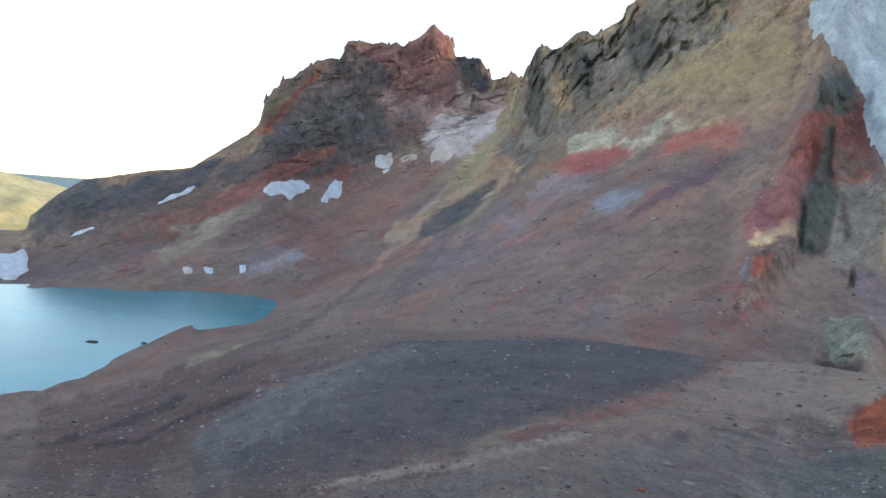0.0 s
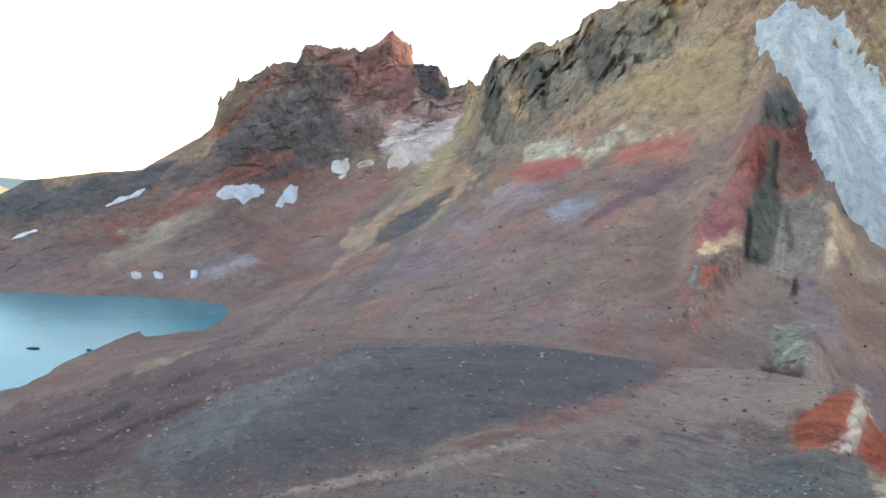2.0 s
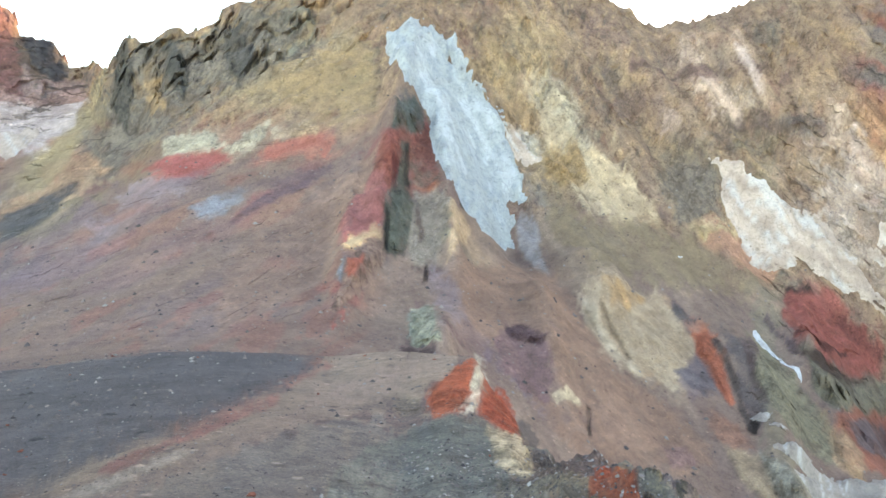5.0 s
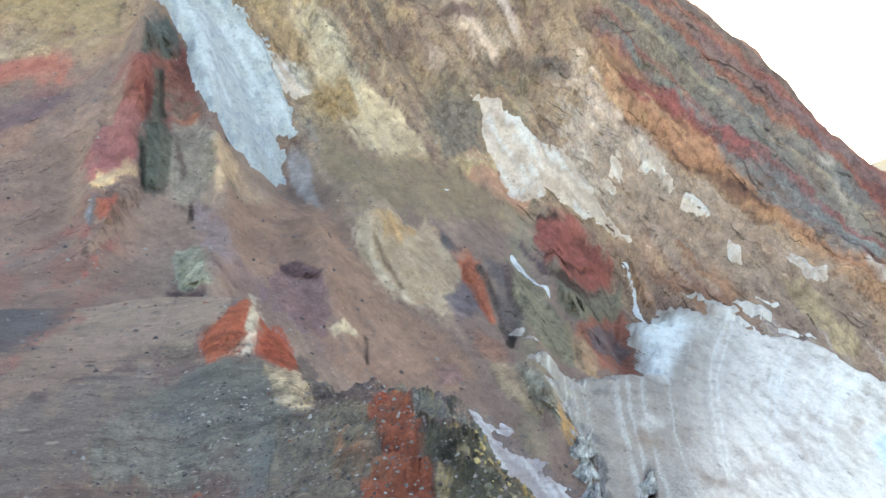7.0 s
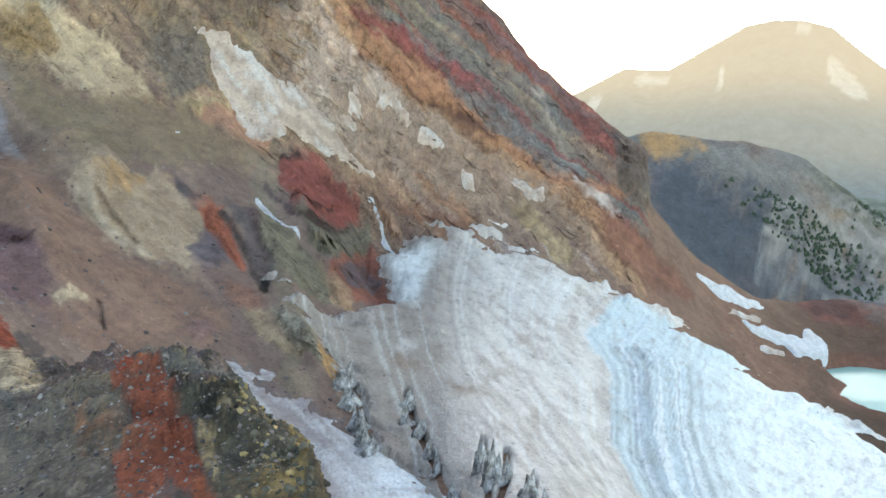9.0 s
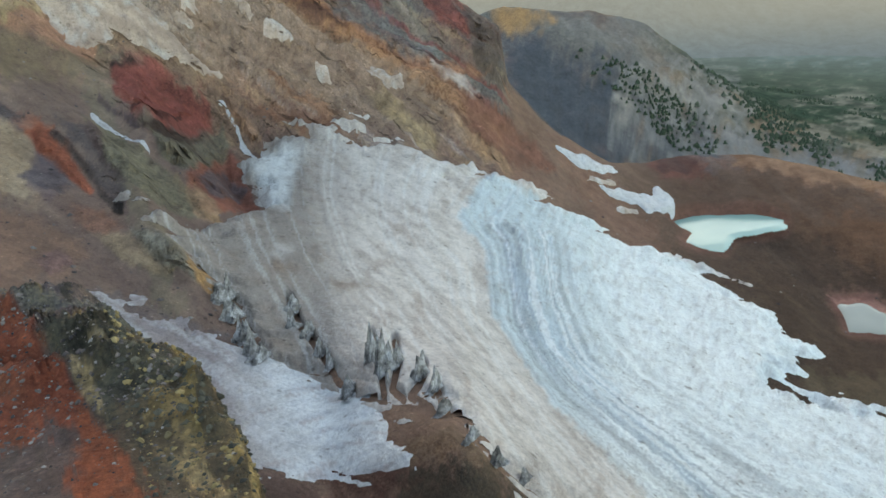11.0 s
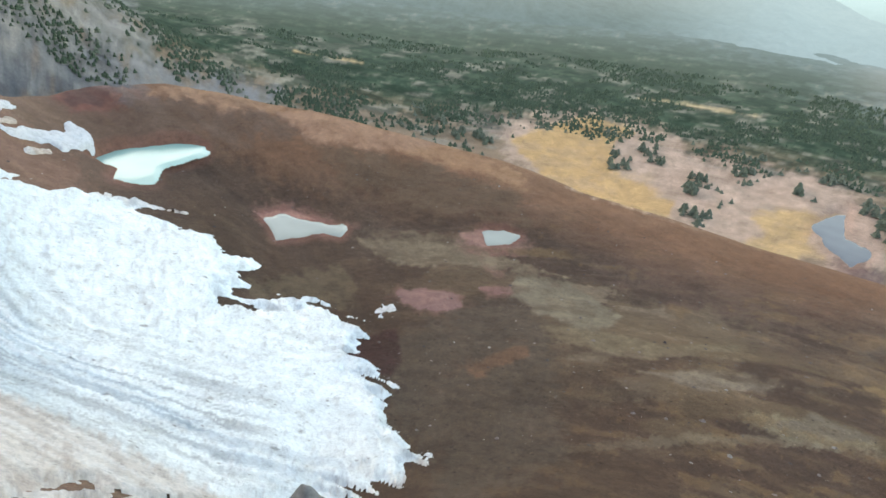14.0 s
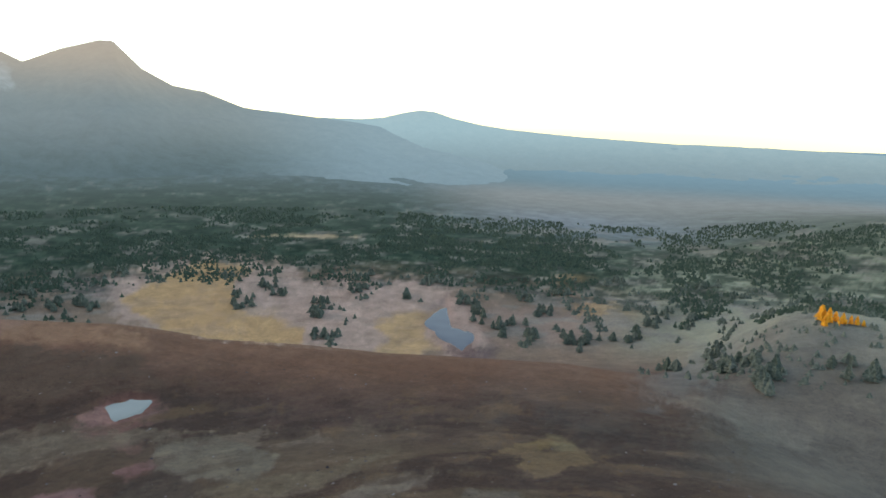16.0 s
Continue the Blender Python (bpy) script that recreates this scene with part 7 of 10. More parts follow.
form((127, 86, 79), 0, 0.05, 0.8, "", (135.9, 5.43), (138.8, 5.56), (139.1, 5.46), (136.6, 5.33))
form((158, 110, 98), 0, 0.1, 0.8, "", (115.3, 5.97), (119.7, 6.04), (120.6, 5.97), (116.3, 5.94))
form((153, 106, 95), 0, 0.1, 1, "", (133.6, 6.07), (135.8, 6.18), (136.1, 6.01), (134.5, 5.97))
form((116, 101, 83), 0, 0.2, 2.5, "", (139.4, 5.73), (143.5, 5.87), (149.0, 5.53), (146.9, 5.04), (142.0, 5.21), (138.5, 5.51))
form((117, 97, 74), 0, 0.2, 2, "", (142.2, 5.07), (147.3, 5.13), (154.3, 5.26), (159.1, 5.61), (159.3, 5.41), (152.3, 4.93), (144.5, 4.93))
form((126, 107, 81), 0, 0.2, 1.5, "", (151.5, 4.79), (157.1, 4.95), (159.5, 4.93), (162.5, 5.03), (161.8, 4.93), (157.0, 4.77))
form((116, 100, 76), 0, 0.2, 2, "", (163.4, 4.69), (166.0, 4.85), (168.5, 4.86), (170.1, 4.86), (166.9, 4.69))
form((117, 97, 77), 0, 0.2, 2, "", (124.7, 5.80), (130.8, 5.91), (138.2, 5.93), (143.5, 5.91), (137.3, 5.73), (127.9, 5.59))
form((108, 75, 56), 0, 0.2, 1.2, "", (135.2, 4.65), (140.9, 4.85), (141.3, 4.77), (136.4, 4.57))
form((96, 77, 59), 0, 0.2, 2.5, "", (114.2, 5.31), (122.7, 5.56), (124.9, 5.21), (115.1, 5.23))
form((153, 107, 83), 0, 0.1, 4, "", (117.8, 6.81), (120.6, 7.00), (124.3, 6.96), (132.1, 7.25), (127.3, 6.69), (120.6, 6.58))
form((148, 104, 79), 0, 0.1, 3, "", (107.6, 6.71), (110.5, 6.99), (114.3, 7.25), (117.8, 6.95), (113.4, 6.68))
form((88, 57, 53), 0, 0.1, 2, "", (101.5, 7.25), (103.4, 7.25), (105.3, 6.80), (104.8, 6.63), (102.1, 6.64))
form((160, 73, 54), 0, 0.3, 1, "", (95.6, 7.25), (97.2, 7.25), (98.2, 7.25), (96.8, 7.25))
form((185, 156, 130), 0, 0.1, 4, "", (135.7, 9.03), (141.3, 9.21), (148.1, 9.21), (153.5, 8.80), (162.3, 8.93), (166.2, 8.60), (167.0, 8.20), (164.7, 8.13), (151.0, 7.25), (142.2, 7.25), (137.1, 8.47))
form((191, 151, 93), 0, 0.1, 1, "", (137.2, 8.73), (138.3, 8.87), (141.4, 9.12), (143.6, 9.21), (146.4, 9.15), (147.0, 9.09), (145.7, 8.97), (145.7, 8.57), (147.1, 8.53), (151.2, 8.30), (151.0, 8.17), (149.2, 7.25), (146.2, 7.25), (142.2, 7.25), (139.6, 8.43))
form((189, 153, 98), 0, 0.1, 1, "", (157.2, 8.40), (158.7, 8.50), (163.0, 8.60), (161.7, 8.43), (161.7, 8.23), (163.2, 8.10), (160.8, 8.03), (158.4, 7.25), (154.3, 7.25), (158.5, 8.17))
form((191, 159, 109), 0, 0.1, 1, "", (118.8, 9.59), (120.5, 9.59), (123.2, 9.59), (124.1, 9.59), (122.3, 9.59), (120.1, 9.59))
form((190, 163, 118), 0, 0.1, 1, "", (147.0, 9.59), (150.6, 9.59), (153.0, 9.59), (157.0, 9.59), (153.2, 9.59), (148.2, 9.59))
OUTLINES["gully_snow"] = [(51.1, 6.37), (51.8, 6.36), (53.1, 6.32), (55.0, 6.30), (55.5, 6.30), (57.4, 6.26), (59.3, 6.26), (61.5, 6.29), (62.1, 6.26), (64.4, 6.20), (65.4, 6.20), (66.7, 6.19), (68.4, 6.19), (65.9, 6.18), (63.7, 6.15), (61.9, 6.14), (60.1, 6.11), (58.4, 6.08), (56.0, 6.13), (54.7, 6.15), (54.3, 6.19), (54.2, 6.25), (53.1, 6.30), (52.1, 6.33)]
OUTLINES["fall_strip"] = [(66.0, 6.13), (66.8, 6.13), (67.8, 6.07), (68.3, 6.00), (69.0, 5.90), (67.9, 5.93), (67.4, 6.06), (66.8, 6.10)]
OUTLINES["thread_snow"] = [(57.4, 5.70), (59.4, 5.60), (61.1, 5.51), (60.9, 5.49), (59.1, 5.57), (57.3, 5.64)]
OUTLINES["slope_snow"] = [(36.6, 6.24), (38.0, 6.29), (40.0, 6.20), (39.2, 6.18), (37.2, 6.18)]
OUTLINES["ice_knob"] = [(64.3, 6.32), (65.3, 6.35), (65.8, 6.32), (64.9, 6.29)]
OUTLINES["ice_knob_b"] = [(67.1, 6.38), (67.9, 6.42), (68.7, 6.40), (69.8, 6.37), (70.3, 6.35), (69.3, 6.36), (68.4, 6.37), (67.4, 6.37)]
OUTLINES["ice_bits"] = [(70.3, 6.35), (72.2, 6.33), (72.7, 6.31), (70.8, 6.31)]
OUTLINES["strip_snow"] = [(93.1, 6.60), (94.5, 6.67), (96.4, 6.77), (98.3, 6.82), (98.9, 6.69), (97.1, 6.58), (95.5, 6.55), (94.5, 6.60)]
OUTLINES["strip_snow_c"] = [(96.4, 6.40), (98.3, 6.46), (99.3, 6.56), (97.6, 6.51), (96.9, 6.50)]
OUTLINES["strip_snow_b"] = [(97.1, 6.40), (99.8, 6.42), (101.6, 6.36), (102.1, 6.43), (103.3, 6.31), (103.2, 6.19), (101.3, 6.14), (100.5, 6.23), (98.4, 6.29)]
OUTLINES["strip_snow_d"] = [(98.6, 6.17), (100.8, 6.19), (100.7, 6.12), (98.8, 6.06)]
OUTLINES["pond_east"] = [(103.2, 6.17), (105.0, 6.25), (107.3, 6.27), (109.5, 6.31), (111.5, 6.32), (111.3, 6.24), (109.6, 6.10), (107.9, 6.02), (107.5, 5.93), (105.7, 5.91), (104.6, 5.93), (105.1, 6.02), (103.9, 6.13)]
OUTLINES["pond_mid"] = [(116.3, 5.94), (117.7, 5.99), (119.2, 5.96), (121.1, 5.93), (123.0, 5.91), (122.7, 5.86), (120.6, 5.87), (118.7, 5.81), (117.2, 5.79), (116.7, 5.89)]
OUTLINES["pond_small"] = [(135.7, 6.15), (137.4, 6.21), (138.7, 6.19), (138.0, 6.10), (136.1, 6.04)]
OUTLINES["lake_far"] = [(161.7, 8.40), (163.4, 8.60), (163.9, 8.33), (165.7, 8.23), (164.9, 8.13), (163.3, 8.23)]
OUTLINES["crevasse_a"] = [(64.2, 4.62), (65.5, 4.55), (66.1, 4.44), (66.6, 4.35), (66.8, 4.29)]
OUTLINES["crevasse_b"] = [(70.1, 4.68), (70.7, 4.54), (71.9, 4.46), (72.9, 4.37), (73.9, 4.27), (74.8, 4.24)]
OUTLINES["crevasse_c"] = [(77.0, 4.55), (77.2, 4.44), (77.6, 4.33), (77.7, 4.25)]
OUTLINES["crevasse_d"] = [(79.1, 4.55), (79.2, 4.40), (78.5, 4.27), (79.5, 4.23)]
OUTLINES["crevasse_e"] = [(81.6, 4.42), (81.4, 4.32), (80.2, 4.24), (82.1, 4.18), (84.2, 4.02)]
OUTLINES["crevasse_f"] = [(85.9, 4.04), (87.2, 3.91), (89.7, 3.91)]
OUTLINES["crevasse_g"] = [(82.8, 4.25), (83.5, 4.19), (83.7, 4.07)]
OUTLINES["snow_bit_c"] = [(-20.8, 5.31), (-20.2, 5.27), (-20.3, 5.17), (-20.7, 5.20)]
OUTLINES["snow_bit"] = [(-19.2, 5.27), (-18.5, 5.26), (-18.6, 5.19), (-19.1, 5.20)]
OUTLINES["snow_bit_b"] = [(-16.7, 5.29), (-15.9, 5.31), (-16.0, 5.21), (-16.6, 5.20)]
OUTLINES["chute_snow"] = [(26.0, 6.36), (27.4, 6.35), (29.8, 6.37), (31.9, 6.43), (32.9, 6.35), (34.0, 6.30), (36.3, 6.27), (37.1, 6.21), (38.2, 6.14), (39.0, 6.02), (37.3, 6.00), (38.1, 5.96), (37.9, 5.89), (38.4, 5.80), (37.8, 5.80), (36.3, 5.69), (34.3, 5.63), (33.5, 5.67), (32.3, 5.66), (31.0, 5.81), (30.2, 5.97), (29.1, 6.01), (28.1, 5.97), (26.3, 6.25)]

# ---- forms: end

def tone(r, g, b):
    """Reflectance from a colour on the 0 to 255 scale."""
    c = np.array((r, g, b), float) / 255
    return np.where(c <= 0.04045, c / 12.92, ((c + 0.055) / 1.055) ** 2.4).astype(np.float32)


def muted(r, g, b, bright=False):
    if bright:
        m = 0.35 * r + 0.45 * g + 0.2 * b
        return tone(m + 0.82 * (r + 4 - m), m + 0.82 * (g - 5 - m), m + 0.82 * (b - m))
    yellow = g - b > 0.55 * (r - b) and r - b > 25
    keep = 0.5 if b > g + 2 else 0.62 if yellow else 0.78
    if yellow:
        g = g - 5
    m = 0.35 * r + 0.45 * g + 0.2 * b
    return tone(m + keep * (r - m), m + keep * (g - m), m + keep * (b - m))


def blend(mask, colour):
    global TONE
    TONE += mask[..., None].astype(np.float32) * (colour - TONE)


# the ground's colours, from the look-out outwards
TONE = np.empty(shape + (3,), np.float32)
TONE[:] = tone(108, 90, 86)
blend(smooth(LEV, 2.9, 4.0) * (1 - smooth(BEAR, 60, 75)), tone(128, 106, 98))
blend(smooth(LEV, 5.6, 6.3) * (1 - smooth(BEAR, 84, 91)), tone(142, 116, 98))
blend(smooth(BEAR, 62, 75) * smooth(LEV, 2.5, 3.5), tone(132, 104, 91))
blend(smooth(BEAR, 100, 125) * smooth(LEV, 2.5, 3.5), tone(120, 95, 80))
blend(0.9 * smooth(BEAR, 92, 108) * smooth(LEV, 1.5, 2.5) * (1 - smooth(LEV, 7.4, 7.8)), tone(90, 70, 60))
woods = smooth(LEV, 7.6, 8.2) * smooth(BEAR, 96, 104)
blend(woods, tone(140, 116, 98))
blend(smooth(LEV, 7.3, 7.8) * smooth(BEAR, 182, 186), tone(148, 138, 120))
blend(smooth(LEV, 8.9, 9.3) * smooth(BEAR, 96, 104), tone(70, 82, 68))
# bluish haze painted into the tone of the far plain
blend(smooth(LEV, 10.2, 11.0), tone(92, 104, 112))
blend(smooth(LEV, 7.6, 8.2) * (1 - smooth(BEAR, 90, 104)), tone(104, 104, 104))

angular = np.stack([BEAR.ravel(), RISE.ravel(), (R / 900.0).ravel()], 1)
WARP_A = ((fbm(angular * 0.9, 2, 101) - 0.5) * 1.3 + (fbm(angular * 3.5, 3, 103) - 0.5) * 1.3).reshape(shape)
WARP_B = ((fbm(angular * 0.9 + 31.7, 2, 111) - 0.5) * 1.3 + (fbm(angular * 3.5 + 7.1, 3, 113) - 0.5) * 1.3).reshape(shape)


def apply_stain(b0, d0, a, c, colour, edge):
    col = int(np.argmin(np.abs(bearing - b0)))
    row = int(np.clip(np.searchsorted(np.maximum.accumulate(RR[:, col]), d0), 5, rows_n - 6))
    reach = math.degrees((abs(a[0]) + abs(c[0])) * 1.8 / d0) + 0.5
    cs = np.where(np.abs(bearing - b0) < reach)[0]
    cs = slice(cs[0], cs[-1] + 1)
    slope = math.atan2(Z[row + 5, col] - Z[row - 5, col], RR[row + 5, col] - RR[row - 5, col])
    u = np.radians(BEAR[:, cs] - b0) * d0
    v = (RR[:, cs] - RR[row, col]) * math.cos(slope) + (Z[:, cs] - Z[row, col]) * math.sin(slope)
    edge = edge if math.hypot(*c) > 0.3 * math.hypot(*a) else 0.22
    det = a[0] * c[1] - a[1] * c[0]
    s = (u * c[1] - v * c[0]) / det
    t = (v * a[0] - u * a[1]) / det
    thin = min(1.0, 2.2 * math.hypot(*c) / math.hypot(*a))
    q = np.hypot(s + 0.6 * WARP_A[:, cs], t + WARP_B[:, cs] * (0.75 if thin > 0.6 else 1.2))
    k = 0.6 * (1 - smooth(q, 1 - edge, 1 + edge)) * (np.abs(LEV[:, cs] - LEVEL[row]) < 1.3)
    TONE[:, cs] += k[..., None].astype(np.float32) * (muted(*colour, b0 > 104 and d0 > 1000) - TONE[:, cs])


for item in STAINS:
    apply_stain(*item)

RAGGED = (fbm(angular * 1.3, 3, 161) - 0.5).reshape(shape)

FINGERS = (fbm(np.stack([(BEAR * 0.35 + RISE * 0.12).ravel(), (RISE * 2.2 + BEAR * 0.5).ravel(), np.zeros(R.size)], 1), 4, 163) - 0.5).reshape(shape)


SLANTS = (fbm(lay(-42).reshape(-1, 3) * [2.2, 2.6, 0], 4, 167) - 0.5).reshape(shape)


def inside(outline, wobble=2.2, edge=None):
    """For each grid corner the way in from the outline, in cells (negative outside)."""
    px = np.interp([p[0] for p in outline], bearing, np.arange(columns))
    py = np.interp([p[1] for p in outline], LEVEL, np.arange(rows_n))
    c0, c1 = int(max(px.min() - 8, 0)), int(min(px.max() + 8, columns - 1))
    r0, r1 = int(max(py.min() - 8, 0)), int(min(py.max() + 8, rows_n - 1))
    gx, gy = np.meshgrid(np.arange(c0, c1), np.arange(r0, r1))
    gx, gy = gx.astype(float), gy.astype(float)
    odd, near = np.zeros(gx.shape, bool), np.full(gx.shape, 1e9)
    for k in range(len(px)):
        x0, y0, x1, y1 = px[k - 1], py[k - 1], px[k], py[k]
        cross = (y0 > gy) != (y1 > gy)
        odd ^= cross & (gx < (x1 - x0) * (gy - y0) / (y1 - y0 if y1 != y0 else 1e-9) + x0)
        dx, dy = x1 - x0, y1 - y0
        t = np.clip(((gx - x0) * dx + (gy - y0) * dy) / (dx * dx + dy * dy + 1e-9), 0, 1)
        near = np.minimum(near, np.hypot(gx - x0 - t * dx, gy - y0 - t * dy))
    d = np.full(shape, -50.0)
    d[r0:r1, c0:c1] = np.where(odd, near, -near) + wobble * 2.4 * (RAGGED if edge is None else edge)[r0:r1, c0:c1] + min(wobble, 3.0) * 0.9 * WARP_B[r0:r1, c0:c1]
    return d


STROKES = (fbm(SOUTH_LAY.reshape(-1, 3) * [1.9, 1.5, 0] + np.stack([WARP_A.ravel(), 0.7 * WARP_B.ravel(), np.zeros(R.size)], 1) * 0.35, 4, 193) - 0.5).reshape(shape)
moraine = smooth(BEAR, 118, 132) * (1 - smooth(BEAR, 184, 192)) * smooth(LEV, 3.2, 3.8) * (1 - smooth(LEV, 6.2, 6.8))
blend(moraine * smooth(STROKES, 0.03, 0.14) * 0.45, tone(128, 105, 86))
blend(moraine * smooth(-STROKES, 0.04, 0.14) * 0.45, tone(80, 62, 54))
blend(moraine * smooth(BEAR, 134, 140) * smooth(STROKES + RAGGED, 0.16, 0.28) * 0.35, tone(138, 106, 74))
RUNS = (fbm(WEST_LAY.reshape(-1, 3) * [1.3, 1.2, 0] + np.stack([WARP_B.ravel(), 0.6 * WARP_A.ravel(), np.zeros(R.size)], 1) * 0.3, 4, 197) - 0.5).reshape(shape)
n_patch_w = (fbm(angular * 0.4, 3, 123, 0.6) - 0.5).reshape(shape)
west_slope = smooth(BEAR, -30, -24) * (1 - smooth(BEAR, 22, 30)) * smooth(LEV, 3.4, 4.0) * (1 - smooth(LEV, 6.2, 6.6))
blend(west_slope * smooth(RUNS + 0.5 * n_patch_w, 0.02, 0.16) * 0.3, tone(146, 88, 78))
blend(west_slope * smooth(-RUNS, 0.02, 0.16) * 0.22, tone(104, 90, 96))
FALLS = (fbm(lay(-54).reshape(-1, 3) * [1.2, 1.3, 0] + np.stack([WARP_A.ravel(), 0.6 * WARP_B.ravel(), np.zeros(R.size)], 1) * 0.3, 4, 199) - 0.5).reshape(shape)
mid_slope = smooth(BEAR, 26, 32) * (1 - smooth(BEAR, 62, 68)) * smooth(LEV, 3.6, 4.4) * (1 - smooth(LEV, 6.8, 7.0))
blend(mid_slope * smooth(FALLS, 0.02, 0.16) * 0.25, tone(166, 142, 126))
blend(mid_slope * smooth(-FALLS, 0.02, 0.16) * 0.25, tone(112, 86, 80))
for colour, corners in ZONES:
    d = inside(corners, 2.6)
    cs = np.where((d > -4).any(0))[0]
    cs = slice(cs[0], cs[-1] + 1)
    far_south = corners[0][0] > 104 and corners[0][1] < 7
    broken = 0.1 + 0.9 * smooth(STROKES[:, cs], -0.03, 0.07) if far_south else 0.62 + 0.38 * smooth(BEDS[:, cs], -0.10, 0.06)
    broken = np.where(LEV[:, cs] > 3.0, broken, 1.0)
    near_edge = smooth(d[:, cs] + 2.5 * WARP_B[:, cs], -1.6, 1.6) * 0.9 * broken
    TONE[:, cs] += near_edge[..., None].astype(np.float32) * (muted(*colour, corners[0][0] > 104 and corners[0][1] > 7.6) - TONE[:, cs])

# beds, streaks and weathering
SOUTH_BEDS = smooth(BEAR, 122, 136) * (1 - smooth(BEAR, 170, 185)) * smooth(LEV, 4.1, 4.4) * (1 - smooth(LEV, 5.4, 5.9)) * smooth(SWELL, 0.03, 0.12)
column = (fbm(P * [1 / 9.0, 1 / 9.0, 1 / 60.0], 3, 171) - 0.5).reshape(shape)
blend(wall * smooth(column, -0.02, 0.14) * 0.5, tone(88, 87, 82))
blend(wall * smooth(BEAR, 2, 6) * smooth(-column, 0.08, 0.18) * 0.4, tone(182, 146, 98))
n_patch = (fbm(angular * 0.7, 5, 121, 0.6) - 0.5).reshape(shape)
n_spot = (fbm(angular * 2.2, 4, 131, 0.6) - 0.5).reshape(shape)
banded = smooth(BEAR, 60, 68) * (1 - smooth(BEAR, 88, 92)) * smooth(LEV, 5.2, 5.8)
rocky = np.clip(0.7 * crag + banded + 0.14 * smooth(LEV, 3.5, 4.5) * (LEV < 7.3), 0, 1) * (BEAR < 214)
warm = 0.15 + 0.85 * smooth(BEAR, 2, 6)
# beds of the eastern shoulder, one above the other
bands = lay(-38)[..., 1] + 0.22 * WARP_A + 0.10 * WARP_B + 0.8 * SWELL
shoulder = smooth(bands, 44.9, 45.6) * smooth(BEAR, 61.5, 64.5) * (1 - smooth(BEAR, 89, 90.5)) * (LEV > 4.6) * (LEV < 7.6)
top = 45.2
for thick, colour in ((1.0, (176, 138, 106)), (0.4, (112, 80, 64)), (1.3, (172, 126, 98)), (0.3, (120, 84, 66)), (0.4, (168, 116, 88)), (0.45, (136, 84, 80)), (0.7, (112, 114, 112)), (0.4, (132, 82, 80)), (1.1, (118, 108, 100)), (0.2, (158, 142, 122)), (0.9, (108, 106, 104)), (0.5, (138, 86, 78)), (0.8, (114, 92, 92)), (0.5, (138, 86, 80)), (0.8, (98, 84, 82)), (0.4, (142, 92, 82)), (0.7, (112, 98, 94)), (0.4, (138, 88, 80)), (6.0, (124, 86, 82))):
    blend(shoulder * smooth(bands, top - 0.06, top + 0.06) * (1 - smooth(bands, top + thick - 0.06, top + thick + 0.06)) * (0.5 + 0.3 * smooth(n_patch, -0.2, 0.1)), tone(*colour))
    top += thick
rocky = rocky * (1 - 0.75 * shoulder)
rubble = smooth(bands, 37.5, 39.5) * (1 - smooth(bands, 45.0, 46.5)) * smooth(BEAR, 57, 62) * (1 - smooth(BEAR, 84, 90)) * (LEV > 4.8) * (LEV < 7)
blend(rubble * 0.45, tone(156, 128, 114))
blend(rubble * smooth(SLANTS, 0.05, 0.14) * 0.4, tone(188, 176, 170))
blend(np.clip(rocky * warm * smooth(BEDS, 0.05, 0.2) * 0.45, 0, 1), tone(172, 142, 112))
blend(np.clip(rocky * smooth(-BEDS, 0.06, 0.2) * 0.45, 0, 1), tone(96, 78, 74))
blend(np.clip(rocky * smooth(n_patch, 0.1, 0.25) * 0.3, 0, 1), tone(150, 100, 90))
calm_face = 1 - 0.75 * smooth(BEAR, 40, 58)
blend(np.clip(crag * calm_face * smooth(n_spot, 0.12, 0.22) * 0.55, 0, 1), tone(84, 84, 80))
blend(np.clip(crag * calm_face * warm * smooth(-n_spot, 0.12, 0.22) * 0.4, 0, 1), tone(196, 166, 128))
blend(np.clip((1 - rocky) * (LEV < 8) * smooth(SWELL, 0.05, 0.2) * 0.15, 0, 1), tone(150, 126, 108))
blend(np.clip((1 - rocky) * (LEV < 8) * smooth(-SWELL, 0.05, 0.2) * 0.18, 0, 1), tone(92, 78, 74))
blend(np.clip(SOUTH_BEDS * 0.2, 0, 1), tone(150, 128, 96))
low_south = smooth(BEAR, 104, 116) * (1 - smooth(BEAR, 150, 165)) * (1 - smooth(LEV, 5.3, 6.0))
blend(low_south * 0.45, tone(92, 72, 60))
blend(smooth(BEAR, 100, 112) * (1 - smooth(BEAR, 176, 186)) * smooth(LEV, 6.1, 6.8) * (1 - smooth(LEV, 7.3, 7.7)) * 0.6, tone(140, 98, 74))


blotch = (fbm(P / np.clip(R / 32, 0.5, 2.0).reshape(-1, 1), 3, 141) - 0.5).reshape(shape)
blotch_b = (fbm(P / 2.5, 3, 151) - 0.5).reshape(shape)
brow_side = smooth(BEAR, 58, 66) * (1 - smooth(LEV, 2.0, 2.6))
blend(brow_side * 0.85, tone(90, 68, 60))
seam = BEAR - (48.5 + 0.36 * (-17 - RISE)) + 2.6 * WARP_A
on_ledge = np.clip(ledge * 1.6, 0, 1) * (LEV < 2.7) * 0.35 * smooth(BEAR, 52, 60)
blend(on_ledge * smooth(seam, -13, -9) * 0.7, tone(134, 104, 88))
blend(on_ledge * smooth(seam, -8, -5) * 0.6, tone(146, 96, 70))
blend(on_ledge * smooth(seam, 2.0, 2.8), tone(90, 86, 68))
blend(on_ledge * (1 - smooth(np.abs(seam), 1.9, 2.6)), muted(182, 74, 44))
